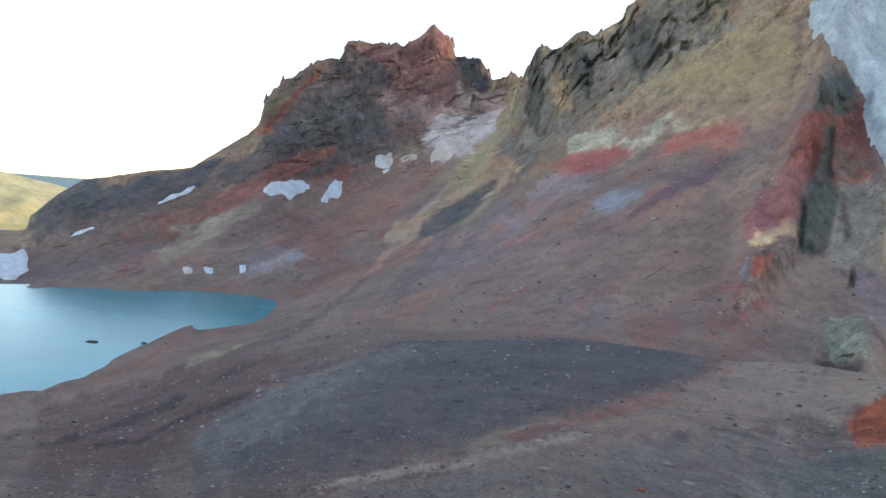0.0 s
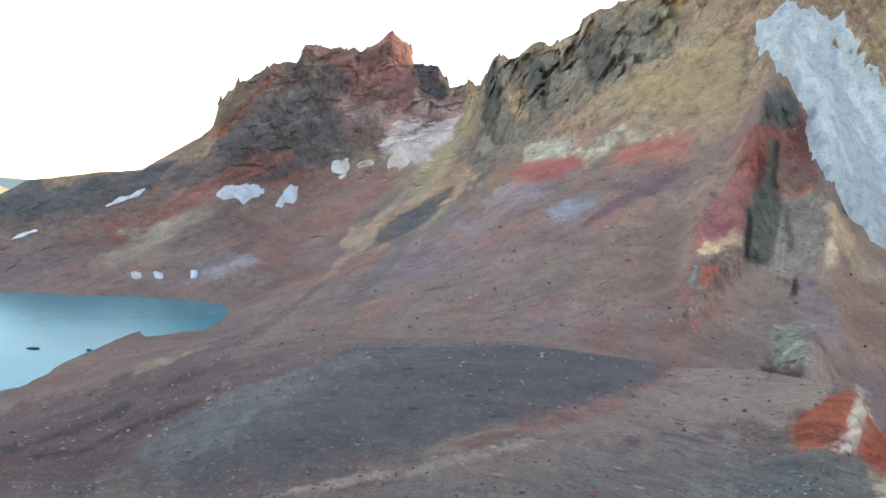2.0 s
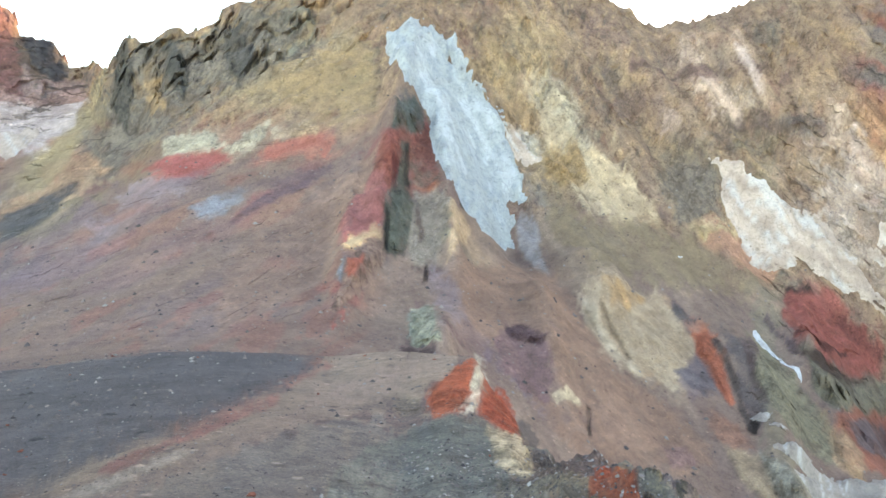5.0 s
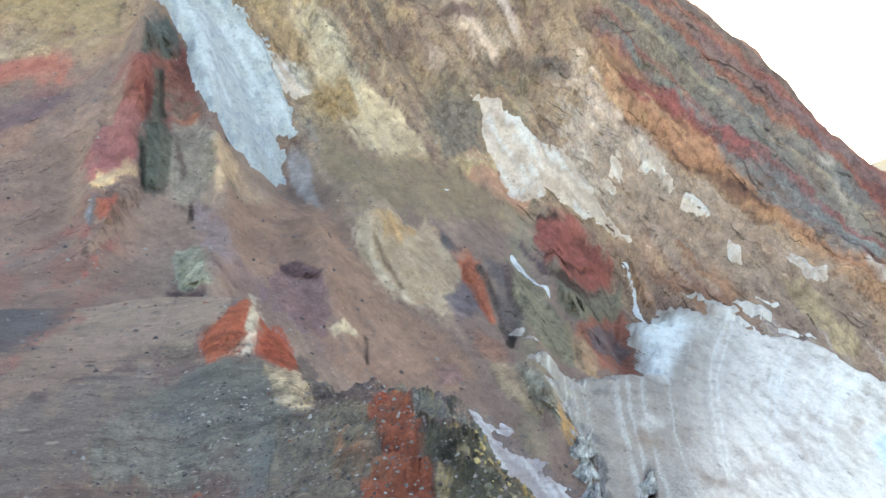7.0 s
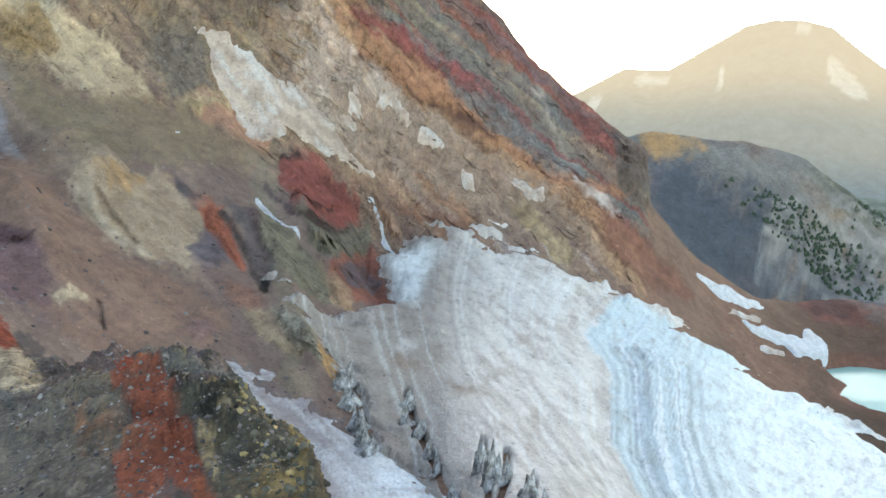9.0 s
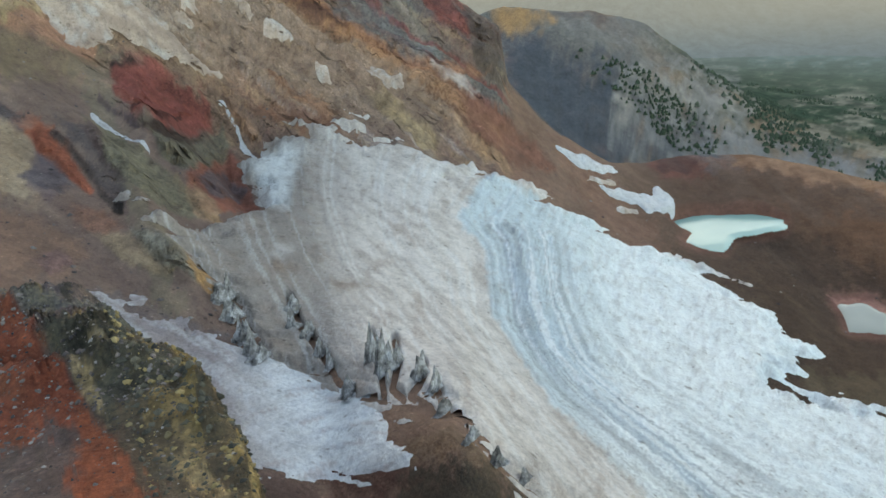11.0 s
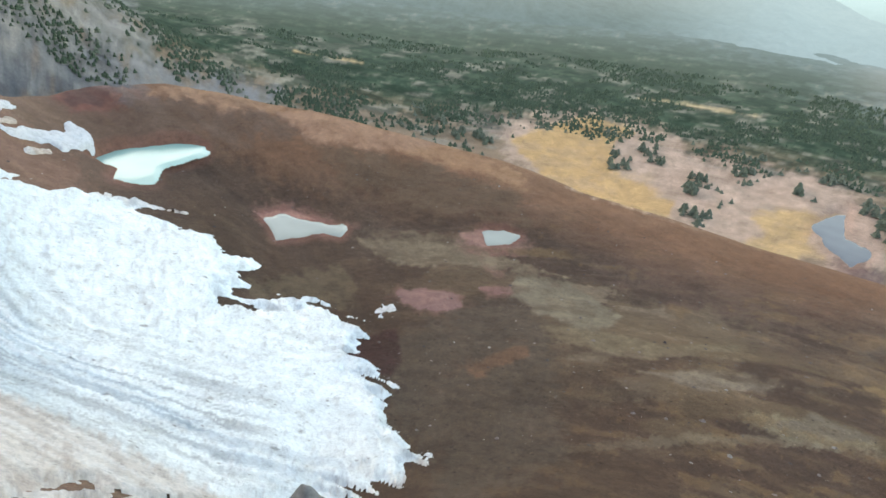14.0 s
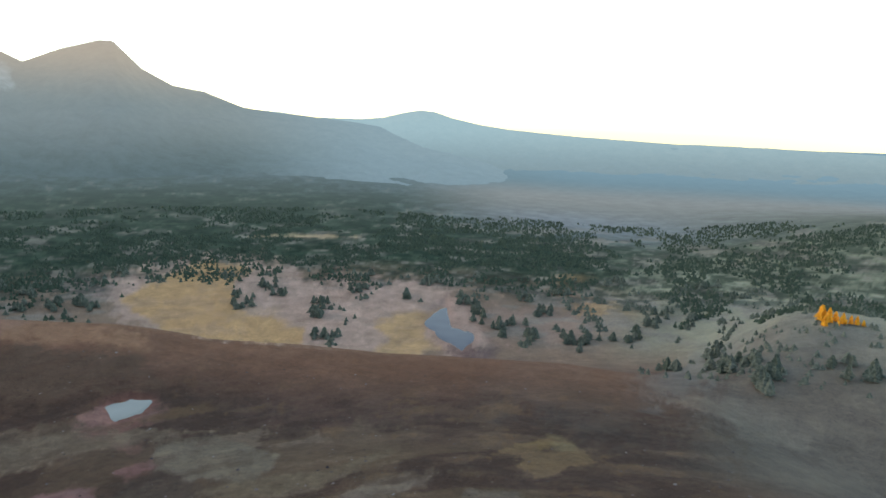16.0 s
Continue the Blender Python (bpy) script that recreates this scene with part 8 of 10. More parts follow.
blend(ledge * smooth(BEAR, 53, 57) * 0.6, tone(92, 86, 70))
blend(ledge * smooth(blotch, 0.10, 0.15) * smooth(seam, 1, 3) * 0.55, tone(170, 140, 84))
blend(ledge * smooth(blotch, 0.10, 0.16) * 0.25, tone(160, 136, 100))
blend(ledge * smooth(-blotch, 0.05, 0.13) * 0.7, tone(74, 72, 62))
blend(ledge * smooth(blotch_b, 0.12, 0.2) * 0.7, tone(120, 118, 112))
near_mix = (1 - smooth(LEV, 2.6, 3.2)) * (1 - ledge)
blend(near_mix * smooth(blotch, 0.05, 0.2) * 0.35, tone(140, 122, 110))
blend(near_mix * smooth(-blotch_b, 0.05, 0.2) * 0.35, tone(80, 74, 76))
# pale haze over the far valley, painted into the ground tone
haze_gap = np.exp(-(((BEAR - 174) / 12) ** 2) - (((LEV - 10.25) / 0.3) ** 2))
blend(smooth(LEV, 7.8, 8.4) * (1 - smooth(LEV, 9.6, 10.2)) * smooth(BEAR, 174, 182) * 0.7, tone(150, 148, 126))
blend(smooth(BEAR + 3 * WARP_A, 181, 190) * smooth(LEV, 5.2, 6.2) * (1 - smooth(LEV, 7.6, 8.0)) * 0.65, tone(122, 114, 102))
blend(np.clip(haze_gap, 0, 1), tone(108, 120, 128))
clearings = (fbm(np.stack([(BEAR * 0.45).ravel(), (RISE * 2.4).ravel(), np.zeros(R.size)], 1), 4, 191) - 0.5).reshape(shape)
blend(smooth(clearings, 0.02, 0.12) * smooth(LEV, 8.0, 8.4) * (1 - smooth(LEV, 9.9, 10.3)) * smooth(BEAR, 98, 106) * 0.7, tone(140, 130, 118))
woodland = (fbm(np.stack([(BEAR * 1.1).ravel(), (RISE * 4.2).ravel(), np.zeros(R.size)], 1), 5, 421, 0.62) - 0.5).reshape(shape)
far_woods = smooth(LEV, 8.6, 9.0) * (1 - smooth(LEV, 10.6, 11.4)) * smooth(BEAR, 98, 106) * (1 - smooth(BEAR, 158, 170) * smooth(LEV, 9.7, 10.1))
blend(far_woods * smooth(woodland, -0.12, 0.06) * 0.7, tone(44, 60, 50))
blend(far_woods * smooth(-woodland, 0.14, 0.24) * 0.4, tone(150, 140, 126))
# iron-stained rock of the middle face
iron = smooth(BEAR, 16, 26) * (1 - smooth(BEAR, 88, 91)) * smooth(LEV, 5.2, 5.8) * (LEV < 8)
TONE *= 1 + iron[..., None].astype(np.float32) * np.array((-0.03, -0.01, 0.04), np.float32)


# darker tone over the moraine below its crest
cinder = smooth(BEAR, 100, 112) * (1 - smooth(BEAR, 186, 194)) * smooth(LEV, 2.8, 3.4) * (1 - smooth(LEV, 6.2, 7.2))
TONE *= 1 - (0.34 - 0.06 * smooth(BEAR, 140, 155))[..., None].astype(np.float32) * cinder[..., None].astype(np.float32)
# forms: each with its own colour and relief, crag hollows darkened in colour as if shaded
TOWARD = np.zeros(shape, np.float32)
CRAGGY = (ridged(P / 9.0, 4, 401) - 0.6).reshape(shape)
ROUGH = np.where(LEV < 3.2, (ridged(P / 2.2, 4, 405) - 0.6).reshape(shape), CRAGGY)
MARBLE = (fbm(angular * [1.6, 2.6, 1.0] + np.stack([WARP_B.ravel(), WARP_A.ravel(), np.zeros(R.size)], 1) * 0.8, 4, 411) - 0.5).reshape(shape)
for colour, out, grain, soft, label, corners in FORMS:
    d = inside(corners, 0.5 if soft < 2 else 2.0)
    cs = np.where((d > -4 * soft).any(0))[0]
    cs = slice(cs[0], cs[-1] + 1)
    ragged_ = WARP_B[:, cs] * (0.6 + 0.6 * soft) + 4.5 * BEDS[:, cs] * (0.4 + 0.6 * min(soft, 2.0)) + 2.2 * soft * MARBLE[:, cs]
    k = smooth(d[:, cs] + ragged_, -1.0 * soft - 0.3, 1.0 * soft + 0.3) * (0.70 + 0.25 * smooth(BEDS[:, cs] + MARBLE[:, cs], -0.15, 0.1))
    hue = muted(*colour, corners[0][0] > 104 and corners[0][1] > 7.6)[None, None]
    # last term paints shade into the hollows of the crag relief
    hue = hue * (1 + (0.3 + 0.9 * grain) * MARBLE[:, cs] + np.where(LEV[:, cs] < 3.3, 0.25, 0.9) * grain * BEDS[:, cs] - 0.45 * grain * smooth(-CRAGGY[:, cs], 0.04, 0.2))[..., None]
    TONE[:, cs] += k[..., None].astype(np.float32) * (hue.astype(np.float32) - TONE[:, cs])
    ROCKY[:, cs] += k * (grain - ROCKY[:, cs])
    if out and not label:
        TOWARD[:, cs] += out * np.sqrt(np.clip(d[:, cs] / max(d.max(), 1.0), 0, 1)) * (1 + grain * CRAGGY[:, cs])
near_by = 1 - np.clip(TOWARD / np.maximum(RR, 1.0), -0.1, 0.1)
X, Y, RR, Z = X * near_by, Y * near_by, RR * near_by, EYE_HEIGHT + (Z - EYE_HEIGHT) * near_by


# ---- sheets of ice, snow and water laid on the land ----
def sheet(name, outline, thick, colour, mat, wobble=2.2, extra=None, reach=6, edge=None, lays=None):
    d = inside(outline, wobble, edge)
    scale_ = np.clip(R / 450, 0.06, 1.2)
    lift = np.clip(0.45 * d, -1.4, 0.5) * np.maximum(scale_, 0.3) + thick * smooth(d, 0.3, reach) * scale_
    if extra is not None:
        lift = lift + extra * smooth(d, 0, reach)
    ok = d > -3.2
    cell = ok[:-1] & ok[1:]
    cell = cell & np.roll(cell, -1, 1)
    return grid_mesh(name, cell, colour, lift, mat, lays=lays or {"lay_a": EAST_LAY}), d


def way_from(path):
    """The distance of each grid corner from a path over the land, in cells, and how far along it lies."""
    px = np.interp([p[0] for p in path], bearing, np.arange(columns))
    py = np.interp([p[1] for p in path], LEVEL, np.arange(rows_n))
    gx, gy = np.meshgrid(np.arange(columns, dtype=np.float32), np.arange(rows_n, dtype=np.float32))
    best, along_, run = np.full(shape, 1e9), np.zeros(shape), 0.0
    for k in range(1, len(px)):
        dx, dy = px[k] - px[k - 1], py[k] - py[k - 1]
        n = math.hypot(dx, dy)
        t = np.clip(((gx - px[k - 1]) * dx + (gy - py[k - 1]) * dy) / (n * n + 1e-9), 0, 1)
        d = np.hypot(gx - px[k - 1] - t * dx, gy - py[k - 1] - t * dy)
        along_ = np.where(d < best, run + t * n, along_)
        best = np.minimum(best, d)
        run += n
    return best, along_

# flat beds for the ponds
POND_LEVEL = {}
for key in ("pond_east", "pond_mid", "pond_small", "lake_far"):
    d = inside(OUTLINES[key], 0.9)
    POND_LEVEL[key] = float(np.percentile(Z[d > 0], 40))
    k = smooth(d, -5, 0.2)
    Z = Z + k * (POND_LEVEL[key] - 0.7 - Z)
    blend(smooth(d, -8, -1) * (0.35 if key != "lake_far" else 0.2), tone(150, 100, 90))

# ---- land, cut into the ground and the mountain that stands on it ----
mid_lev = (LEVEL[:-1] + LEVEL[1:]) / 2
face = (mid_lev[:, None] > 5.0) & (mid_lev[:, None] < 8.0) & (bearing[None] > -31.0) & (bearing[None] < 89.4)
share = np.stack([1 - smooth(BEAR, 20, 34), smooth(BEAR, 20, 34) * (1 - smooth(BEAR, 112, 130)), smooth(BEAR, 112, 130)], -1)
share = share * smooth(LEV, 2.7, 3.4)[..., None]
LAYS = {"lay_a": WEST_LAY, "lay_b": EAST_LAY, "lay_c": SOUTH_LAY, "lay_share": share.astype(np.float32)}
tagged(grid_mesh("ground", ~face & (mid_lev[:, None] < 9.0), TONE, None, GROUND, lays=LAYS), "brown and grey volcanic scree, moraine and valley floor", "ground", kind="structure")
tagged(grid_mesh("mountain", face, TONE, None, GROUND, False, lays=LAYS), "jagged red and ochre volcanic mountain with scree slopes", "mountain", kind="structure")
# outcrops that stand out of the mountain, each a rock of its own, some of several parts
WHOLES = {}
for colour, out, grain, soft, label, corners in FORMS:
    if not label:
        continue
    d = inside(corners, 0.5) + 1.3 * WARP_B
    ok = d > -1.6
    cell = ok[:-1] & ok[1:]
    cell = cell & np.roll(cell, -1, 1)
    size_ = 1.0 if corners[0][1] > 3.3 else 0.25
    bulge = out * smooth(d, -0.5, max(d.max(), 2.0)) * (1.0 + 1.8 * grain * ROUGH + 0.8 * grain * n_mid) + size_ * (grain * 2.0 * ROUGH * smooth(d, 0, 2) + np.clip(d, -1.6, 0.2) * 0.8 + 0.25)
    whole, _, piece = label.partition(">")
    rock = grid_mesh(piece or "rock_outcrop", cell, TONE, None, GROUND, grain < 0.45, lays=LAYS, push=bulge)
    if piece:
        if whole not in WHOLES:
            WHOLES[whole] = tagged(new("rock_outcrop"), whole, "rock outcrop", "rock outcrops of the mountain")
            k = int(np.argmax(d))
            WHOLES[whole].location = (X.ravel()[k], Y.ravel()[k], Z.ravel()[k])
        rock.parent = WHOLES[whole]
        rock.matrix_parent_inverse = Matrix.Translation(-WHOLES[whole].location)
    else:
        tagged(rock, whole, "rock outcrop", "rock outcrops of the mountain")
# haze colour emitted by the far plain, bluer and denser farther off
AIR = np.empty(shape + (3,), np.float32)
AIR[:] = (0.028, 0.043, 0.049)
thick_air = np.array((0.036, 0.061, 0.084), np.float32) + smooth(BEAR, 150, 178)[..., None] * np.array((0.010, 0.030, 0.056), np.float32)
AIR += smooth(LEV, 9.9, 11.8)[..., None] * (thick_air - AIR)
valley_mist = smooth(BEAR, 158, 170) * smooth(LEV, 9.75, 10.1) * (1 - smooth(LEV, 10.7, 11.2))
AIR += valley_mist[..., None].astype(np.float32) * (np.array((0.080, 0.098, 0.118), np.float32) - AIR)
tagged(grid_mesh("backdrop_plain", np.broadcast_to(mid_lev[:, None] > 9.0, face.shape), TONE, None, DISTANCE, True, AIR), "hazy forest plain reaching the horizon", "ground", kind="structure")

# ---- ice and snow ----
WHITE, DIRTY, BLUE, BROWN_ICE = tone(232, 237, 238), tone(214, 204, 198), tone(186, 200, 208), tone(164, 140, 128)


def ice_tones(base):
    t = np.empty(shape + (3,), np.float32)
    t[:] = base
    return t


side = np.where(inside(OUTLINES["clean_ice"], 0) > 0, 1.0, -1.0)
off_line, on_line = way_from(OUTLINES["flow_line"])
off_line = off_line * side + 3 * RAGGED
lines = np.stack([(off_line / 16.0).ravel(), (on_line / 220.0).ravel(), np.zeros(R.size)], 1)
flow = (fbm(lines, 3, 201, 0.6) - 0.5).reshape(shape)
flow_fine = (fbm(lines * [4.2, 1.5, 1], 3, 211, 0.6) - 0.5).reshape(shape)
GLACIER_OUTLINE = OUTLINES["glacier_a"] + OUTLINES["glacier_b"][1:] + OUTLINES["glacier_c"]
CLEAN = OUTLINES["clean_ice"]
gt = ice_tones(DIRTY)
TONE_LAND = TONE
TONE = gt
blend(smooth(-SLANTS, 0.05, 0.2) * 0.5, tone(224, 216, 212))
blend(smooth(n_patch, 0.1, 0.2) * 0.45, BROWN_ICE)
blend((1 - smooth(BEAR, 70, 79)) * 0.85, tone(138, 126, 118))
clean = smooth(inside(CLEAN, 3.0), -2, 4)
blend(clean, WHITE)
blend(clean * smooth(flow, 0.06, 0.2) * 0.25, BLUE)
blend(clean * (1 - smooth(BEAR, 92, 102)) * 0.75, tone(178, 196, 204))
blend(clean * smooth(n_spot, 0.10, 0.2) * 0.4, tone(172, 168, 168))
band = np.exp(-(((off_line - 22) / 14) ** 2)) * smooth(on_line, 30, 60)
blend(np.clip(band * smooth(flow_fine, -0.08, 0.08), 0, 1) * 0.35, tone(150, 162, 176))
flow_thin = (fbm(lines * [9.0, 2.2, 1], 2, 217, 0.6) - 0.5).reshape(shape)
last = float(on_line.max())
wide_band = np.exp(-(((off_line - 30) / 26) ** 2)) * smooth(on_line, 20, 60) * (1 - smooth(on_line, 0.78 * last, 0.96 * last))
blend(np.clip(wide_band * smooth(flow_thin, 0.03, 0.16), 0, 1) * 0.6, tone(118, 124, 134))
blend(np.clip((0.25 + 0.5 * wide_band) * smooth(-flow_thin, 0.10, 0.2), 0, 1), tone(238, 240, 242))
blend((1 - clean) * smooth(SLANTS, 0.04, 0.16) * 0.35, tone(158, 138, 128))
blend(smooth(inside(OUTLINES["blue_ice"], 4.0), -4, 10) * (0.3 + 0.7 * smooth(flow_thin, -0.1, 0.12)) * 0.6, tone(168, 188, 204))
blend(smooth(inside(OUTLINES["drift"], 3.0), -4, 8) * 0.8, WHITE)
blend(smooth(inside(OUTLINES["drift_b"], 3.0), -3, 5) * 0.6, tone(215, 208, 206))
blend(smooth(inside(OUTLINES["mud"], 3.0), -3, 6) * 0.7, tone(140, 116, 100))
blend(smooth(inside(OUTLINES["mud_b"], 3.0), -3, 6) * 0.7, tone(140, 116, 100))
GLACIER_TONE = TONE
TONE = TONE_LAND
ICE_LAY = np.stack([on_line / 40.0, off_line / 8.0 + 0.6 * RAGGED + 0.25 * WARP_A, WARP_B * 0.3], -1)
ICE_LAY = np.where((clean > 0.5)[..., None], ICE_LAY, lay(-20) * [2.2, 1.0, 1.0] + 0.5 * RAGGED[..., None]).astype(np.float32)
relief = (3.0 * flow + 1.0 * flow_fine + 1.5 * n_spot + 2.5 * CRAGGY * np.exp(-(((off_line - 26) / 14) ** 2)) * smooth(on_line, 10, 40)) * np.clip(R / 300, 0.3, 1.5) * (0.5 + 0.9 * clean)
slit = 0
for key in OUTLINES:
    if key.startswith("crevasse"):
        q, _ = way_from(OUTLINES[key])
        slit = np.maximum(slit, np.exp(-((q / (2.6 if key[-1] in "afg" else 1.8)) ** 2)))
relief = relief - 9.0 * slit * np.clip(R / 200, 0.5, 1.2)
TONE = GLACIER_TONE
# crevasses tinted dark, for dirt and for the shade inside them
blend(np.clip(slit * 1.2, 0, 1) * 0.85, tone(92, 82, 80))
GLACIER_TONE = TONE
TONE = TONE_LAND
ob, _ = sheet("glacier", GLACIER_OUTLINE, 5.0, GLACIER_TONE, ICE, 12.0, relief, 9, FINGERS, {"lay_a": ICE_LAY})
tagged(ob, "debris-covered grey glacier with clean white flow bands", "glacier", kind="structure")

SNOW_TONE = ice_tones(tone(198, 198, 202))
TONE = SNOW_TONE
blend(smooth(n_patch, 0.05, 0.2) * 0.4, tone(190, 182, 180))
blend(smooth(n_spot, 0.1, 0.22) * 0.5, tone(178, 186, 196))
SNOW_TONE = TONE
TONE = ice_tones(tone(164, 169, 172))
blend(smooth(n_spot, 0.02, 0.16) * 0.6, tone(138, 146, 156))
blend(smooth(bedding(-60, 0.4, 231), 0.05, 0.2) * 0.6, tone(192, 197, 202))
CHUTE_TONE = TONE
TONE = ice_tones(tone(192, 172, 160))
blend(smooth(SLANTS, 0.0, 0.10) * 0.6, tone(156, 134, 122))
blend(smooth(bedding(-48, 0.4, 236), 0.05, 0.2) * 0.5, tone(212, 214, 216))
GULLY_TONE = TONE
TONE = ice_tones(tone(234, 238, 241))
blend(smooth(bedding(2, 0.3, 241), 0.0, 0.14) * 0.8, tone(215, 220, 226))
blend(smooth(bedding(2, 0.5, 246), 0.1, 0.2) * 0.35, tone(150, 112, 106))
SIDE_TONE = TONE
TONE = ice_tones(tone(134, 118, 120))
blend(smooth(SLANTS, -0.02, 0.12) * 0.7, tone(180, 178, 184))
blend(smooth(n_spot, 0.04, 0.16) * 0.6, tone(116, 92, 88))
SLOPE_TONE = TONE
SIDE_TONE = SIDE_TONE + (1 - smooth(BEAR, 62, 71))[..., None].astype(np.float32) * 0.85 * (SLOPE_TONE - SIDE_TONE)
TONE = TONE_LAND

rough = 3.0 * n_spot * np.clip(R / 450, 0.3, 1.2)
ob, _ = sheet("snow_chute", OUTLINES["chute_snow"], 4.0, CHUTE_TONE, SNOW, 2.6, rough, 3, None, {"lay_a": lay(-64)})
tagged(ob, "steep grey-white ice tongue in a rock chute", "ice tongue")
ob, _ = sheet("snow_gully", OUTLINES["gully_snow"], 3.0, GULLY_TONE, SNOW, 2.4, rough, 3, SLANTS)
tagged(ob, "broken dirty white ice strip in a gully", "ice tongue")
ob, _ = sheet("snow_apron", OUTLINES["side_snow"], 2.0, SIDE_TONE, ICE, 5.0, rough * 0.3, 5, FINGERS, {"lay_a": SOUTH_LAY})
tagged(ob, "rippled white snow apron with brown dirt lines", "snow field")
for key in OUTLINES:
    if key.split("_")[0] in ("strip", "thread", "peak", "thin", "shore", "slope", "high", "small", "edge") or key.startswith(("snow_bit", "ice_", "fall_", "chute_low")):
        ob, _ = sheet("snow_patch", OUTLINES[key], 1.2, GULLY_TONE if key[-2:] in ("_c", "_d", "_e") or key.startswith(("slope", "ice")) else SNOW_TONE, SNOW, 1.2 if key.startswith(("snow_bit", "thin", "fall", "thread")) else 4.0 if key.startswith(("ice", "strip", "edge")) else 2.4, None, 3, SLANTS if key.startswith(("ice", "strip", "fall")) else None)
        tagged(ob, "small patch of old white snow on scree" if key.startswith(("thin", "snow_bit", "small")) else "patch of melting old snow on the rocky slope", "snow patch", "snow patches on the slopes")


# ---- water ----
def flat_water(name, corners, mat):
    bm = bmesh.new()
    bm.faces.new([bm.verts.new(c) for c in corners])
    bmesh.ops.triangulate(bm, faces=bm.faces[:])
    me = bpy.data.meshes.new(name)
    bm.to_mesh(me)
    bm.free()
    me.materials.append(mat)
    return new(name, me)


def ring(b0, b1, d0, d1, z, n=40):
    inner = [(d0 * math.sin(a), d0 * math.cos(a), z) for a in np.radians(np.linspace(b0, b1, n))]
    outer = [(d1 * math.sin(a), d1 * math.cos(a), z) for a in np.radians(np.linspace(b1, b0, n))]
    return inner + outer


tagged(flat_water("lake_water", ring(-44, -12.5, 200, 430, LAKE_LEVEL), WATER), "still turquoise glacial lake below the scree", "lake", kind="structure")


def pond(name, key, mat, label):
    d = inside(OUTLINES[key], 0.9)
    ok = d > -4.0
    cell = ok[:-1] & ok[1:]
    cell = cell & np.roll(cell, -1, 1)
    level = POND_LEVEL[key] - 0.15
    ob = grid_mesh(name, cell, None, np.where(d > -6, level - Z + np.minimum(d, 0) * 0.35, 0.0), mat)
    return tagged(ob, label, "pond", kind="structure")


pond("pond_water", "pond_east", MILKY, "pale milky turquoise meltwater pond")
pond("pond_water_shallow", "pond_mid", PALE, "shallow pale meltwater pool on the moraine floor")
pond("pond_water_tiny", "pond_small", PALE, "tiny pale meltwater pool with reddish banks")
pond("tarn_water", "lake_far", TARN, "small grey tarn in the yellow meadow")

# ---- helpers for things ----
rnd = random.Random(7)


def part(name, bm, mat, parent=None, label=""):
    me = bpy.data.meshes.new(name)
    bm.to_mesh(me)
    bm.free()
    me.materials.append(mat)
    ob = new(name, me)
    ob.parent = parent
    if label:
        ob["label"] = label
    return ob


def rock_mesh(seed, size, detail=3, rough=0.35, facet=True):
    """A weathered stone: a ball knocked into planes, then roughened."""
    bm = bmesh.new()
    bmesh.ops.create_icosphere(bm, subdivisions=detail, radius=1.0)
    r = random.Random(seed)
    planes = [(Vector((r.uniform(-1, 1), r.uniform(-1, 1), r.uniform(-0.8, 1))).normalized(), r.uniform(0.55, 0.85)) for _ in range(9)]
    off = Vector((seed * 3.1, seed * 1.7, 0))
    for v in bm.verts:
        p = v.co.copy()
        for n, d in planes:
            over = p.dot(n) - d
            if over > 0:
                p -= n * over * 0.9
        f = noise.fractal(v.co * 1.6 + off, 0.8, 2.1, 5) * rough * 0.5 + noise.fractal(v.co * 6 + off, 0.8, 2.1, 3) * rough * 0.15
        p *= 1 + f
        v.co = Vector((p.x * size[0], p.y * size[1], p.z * size[2]))
    return bm


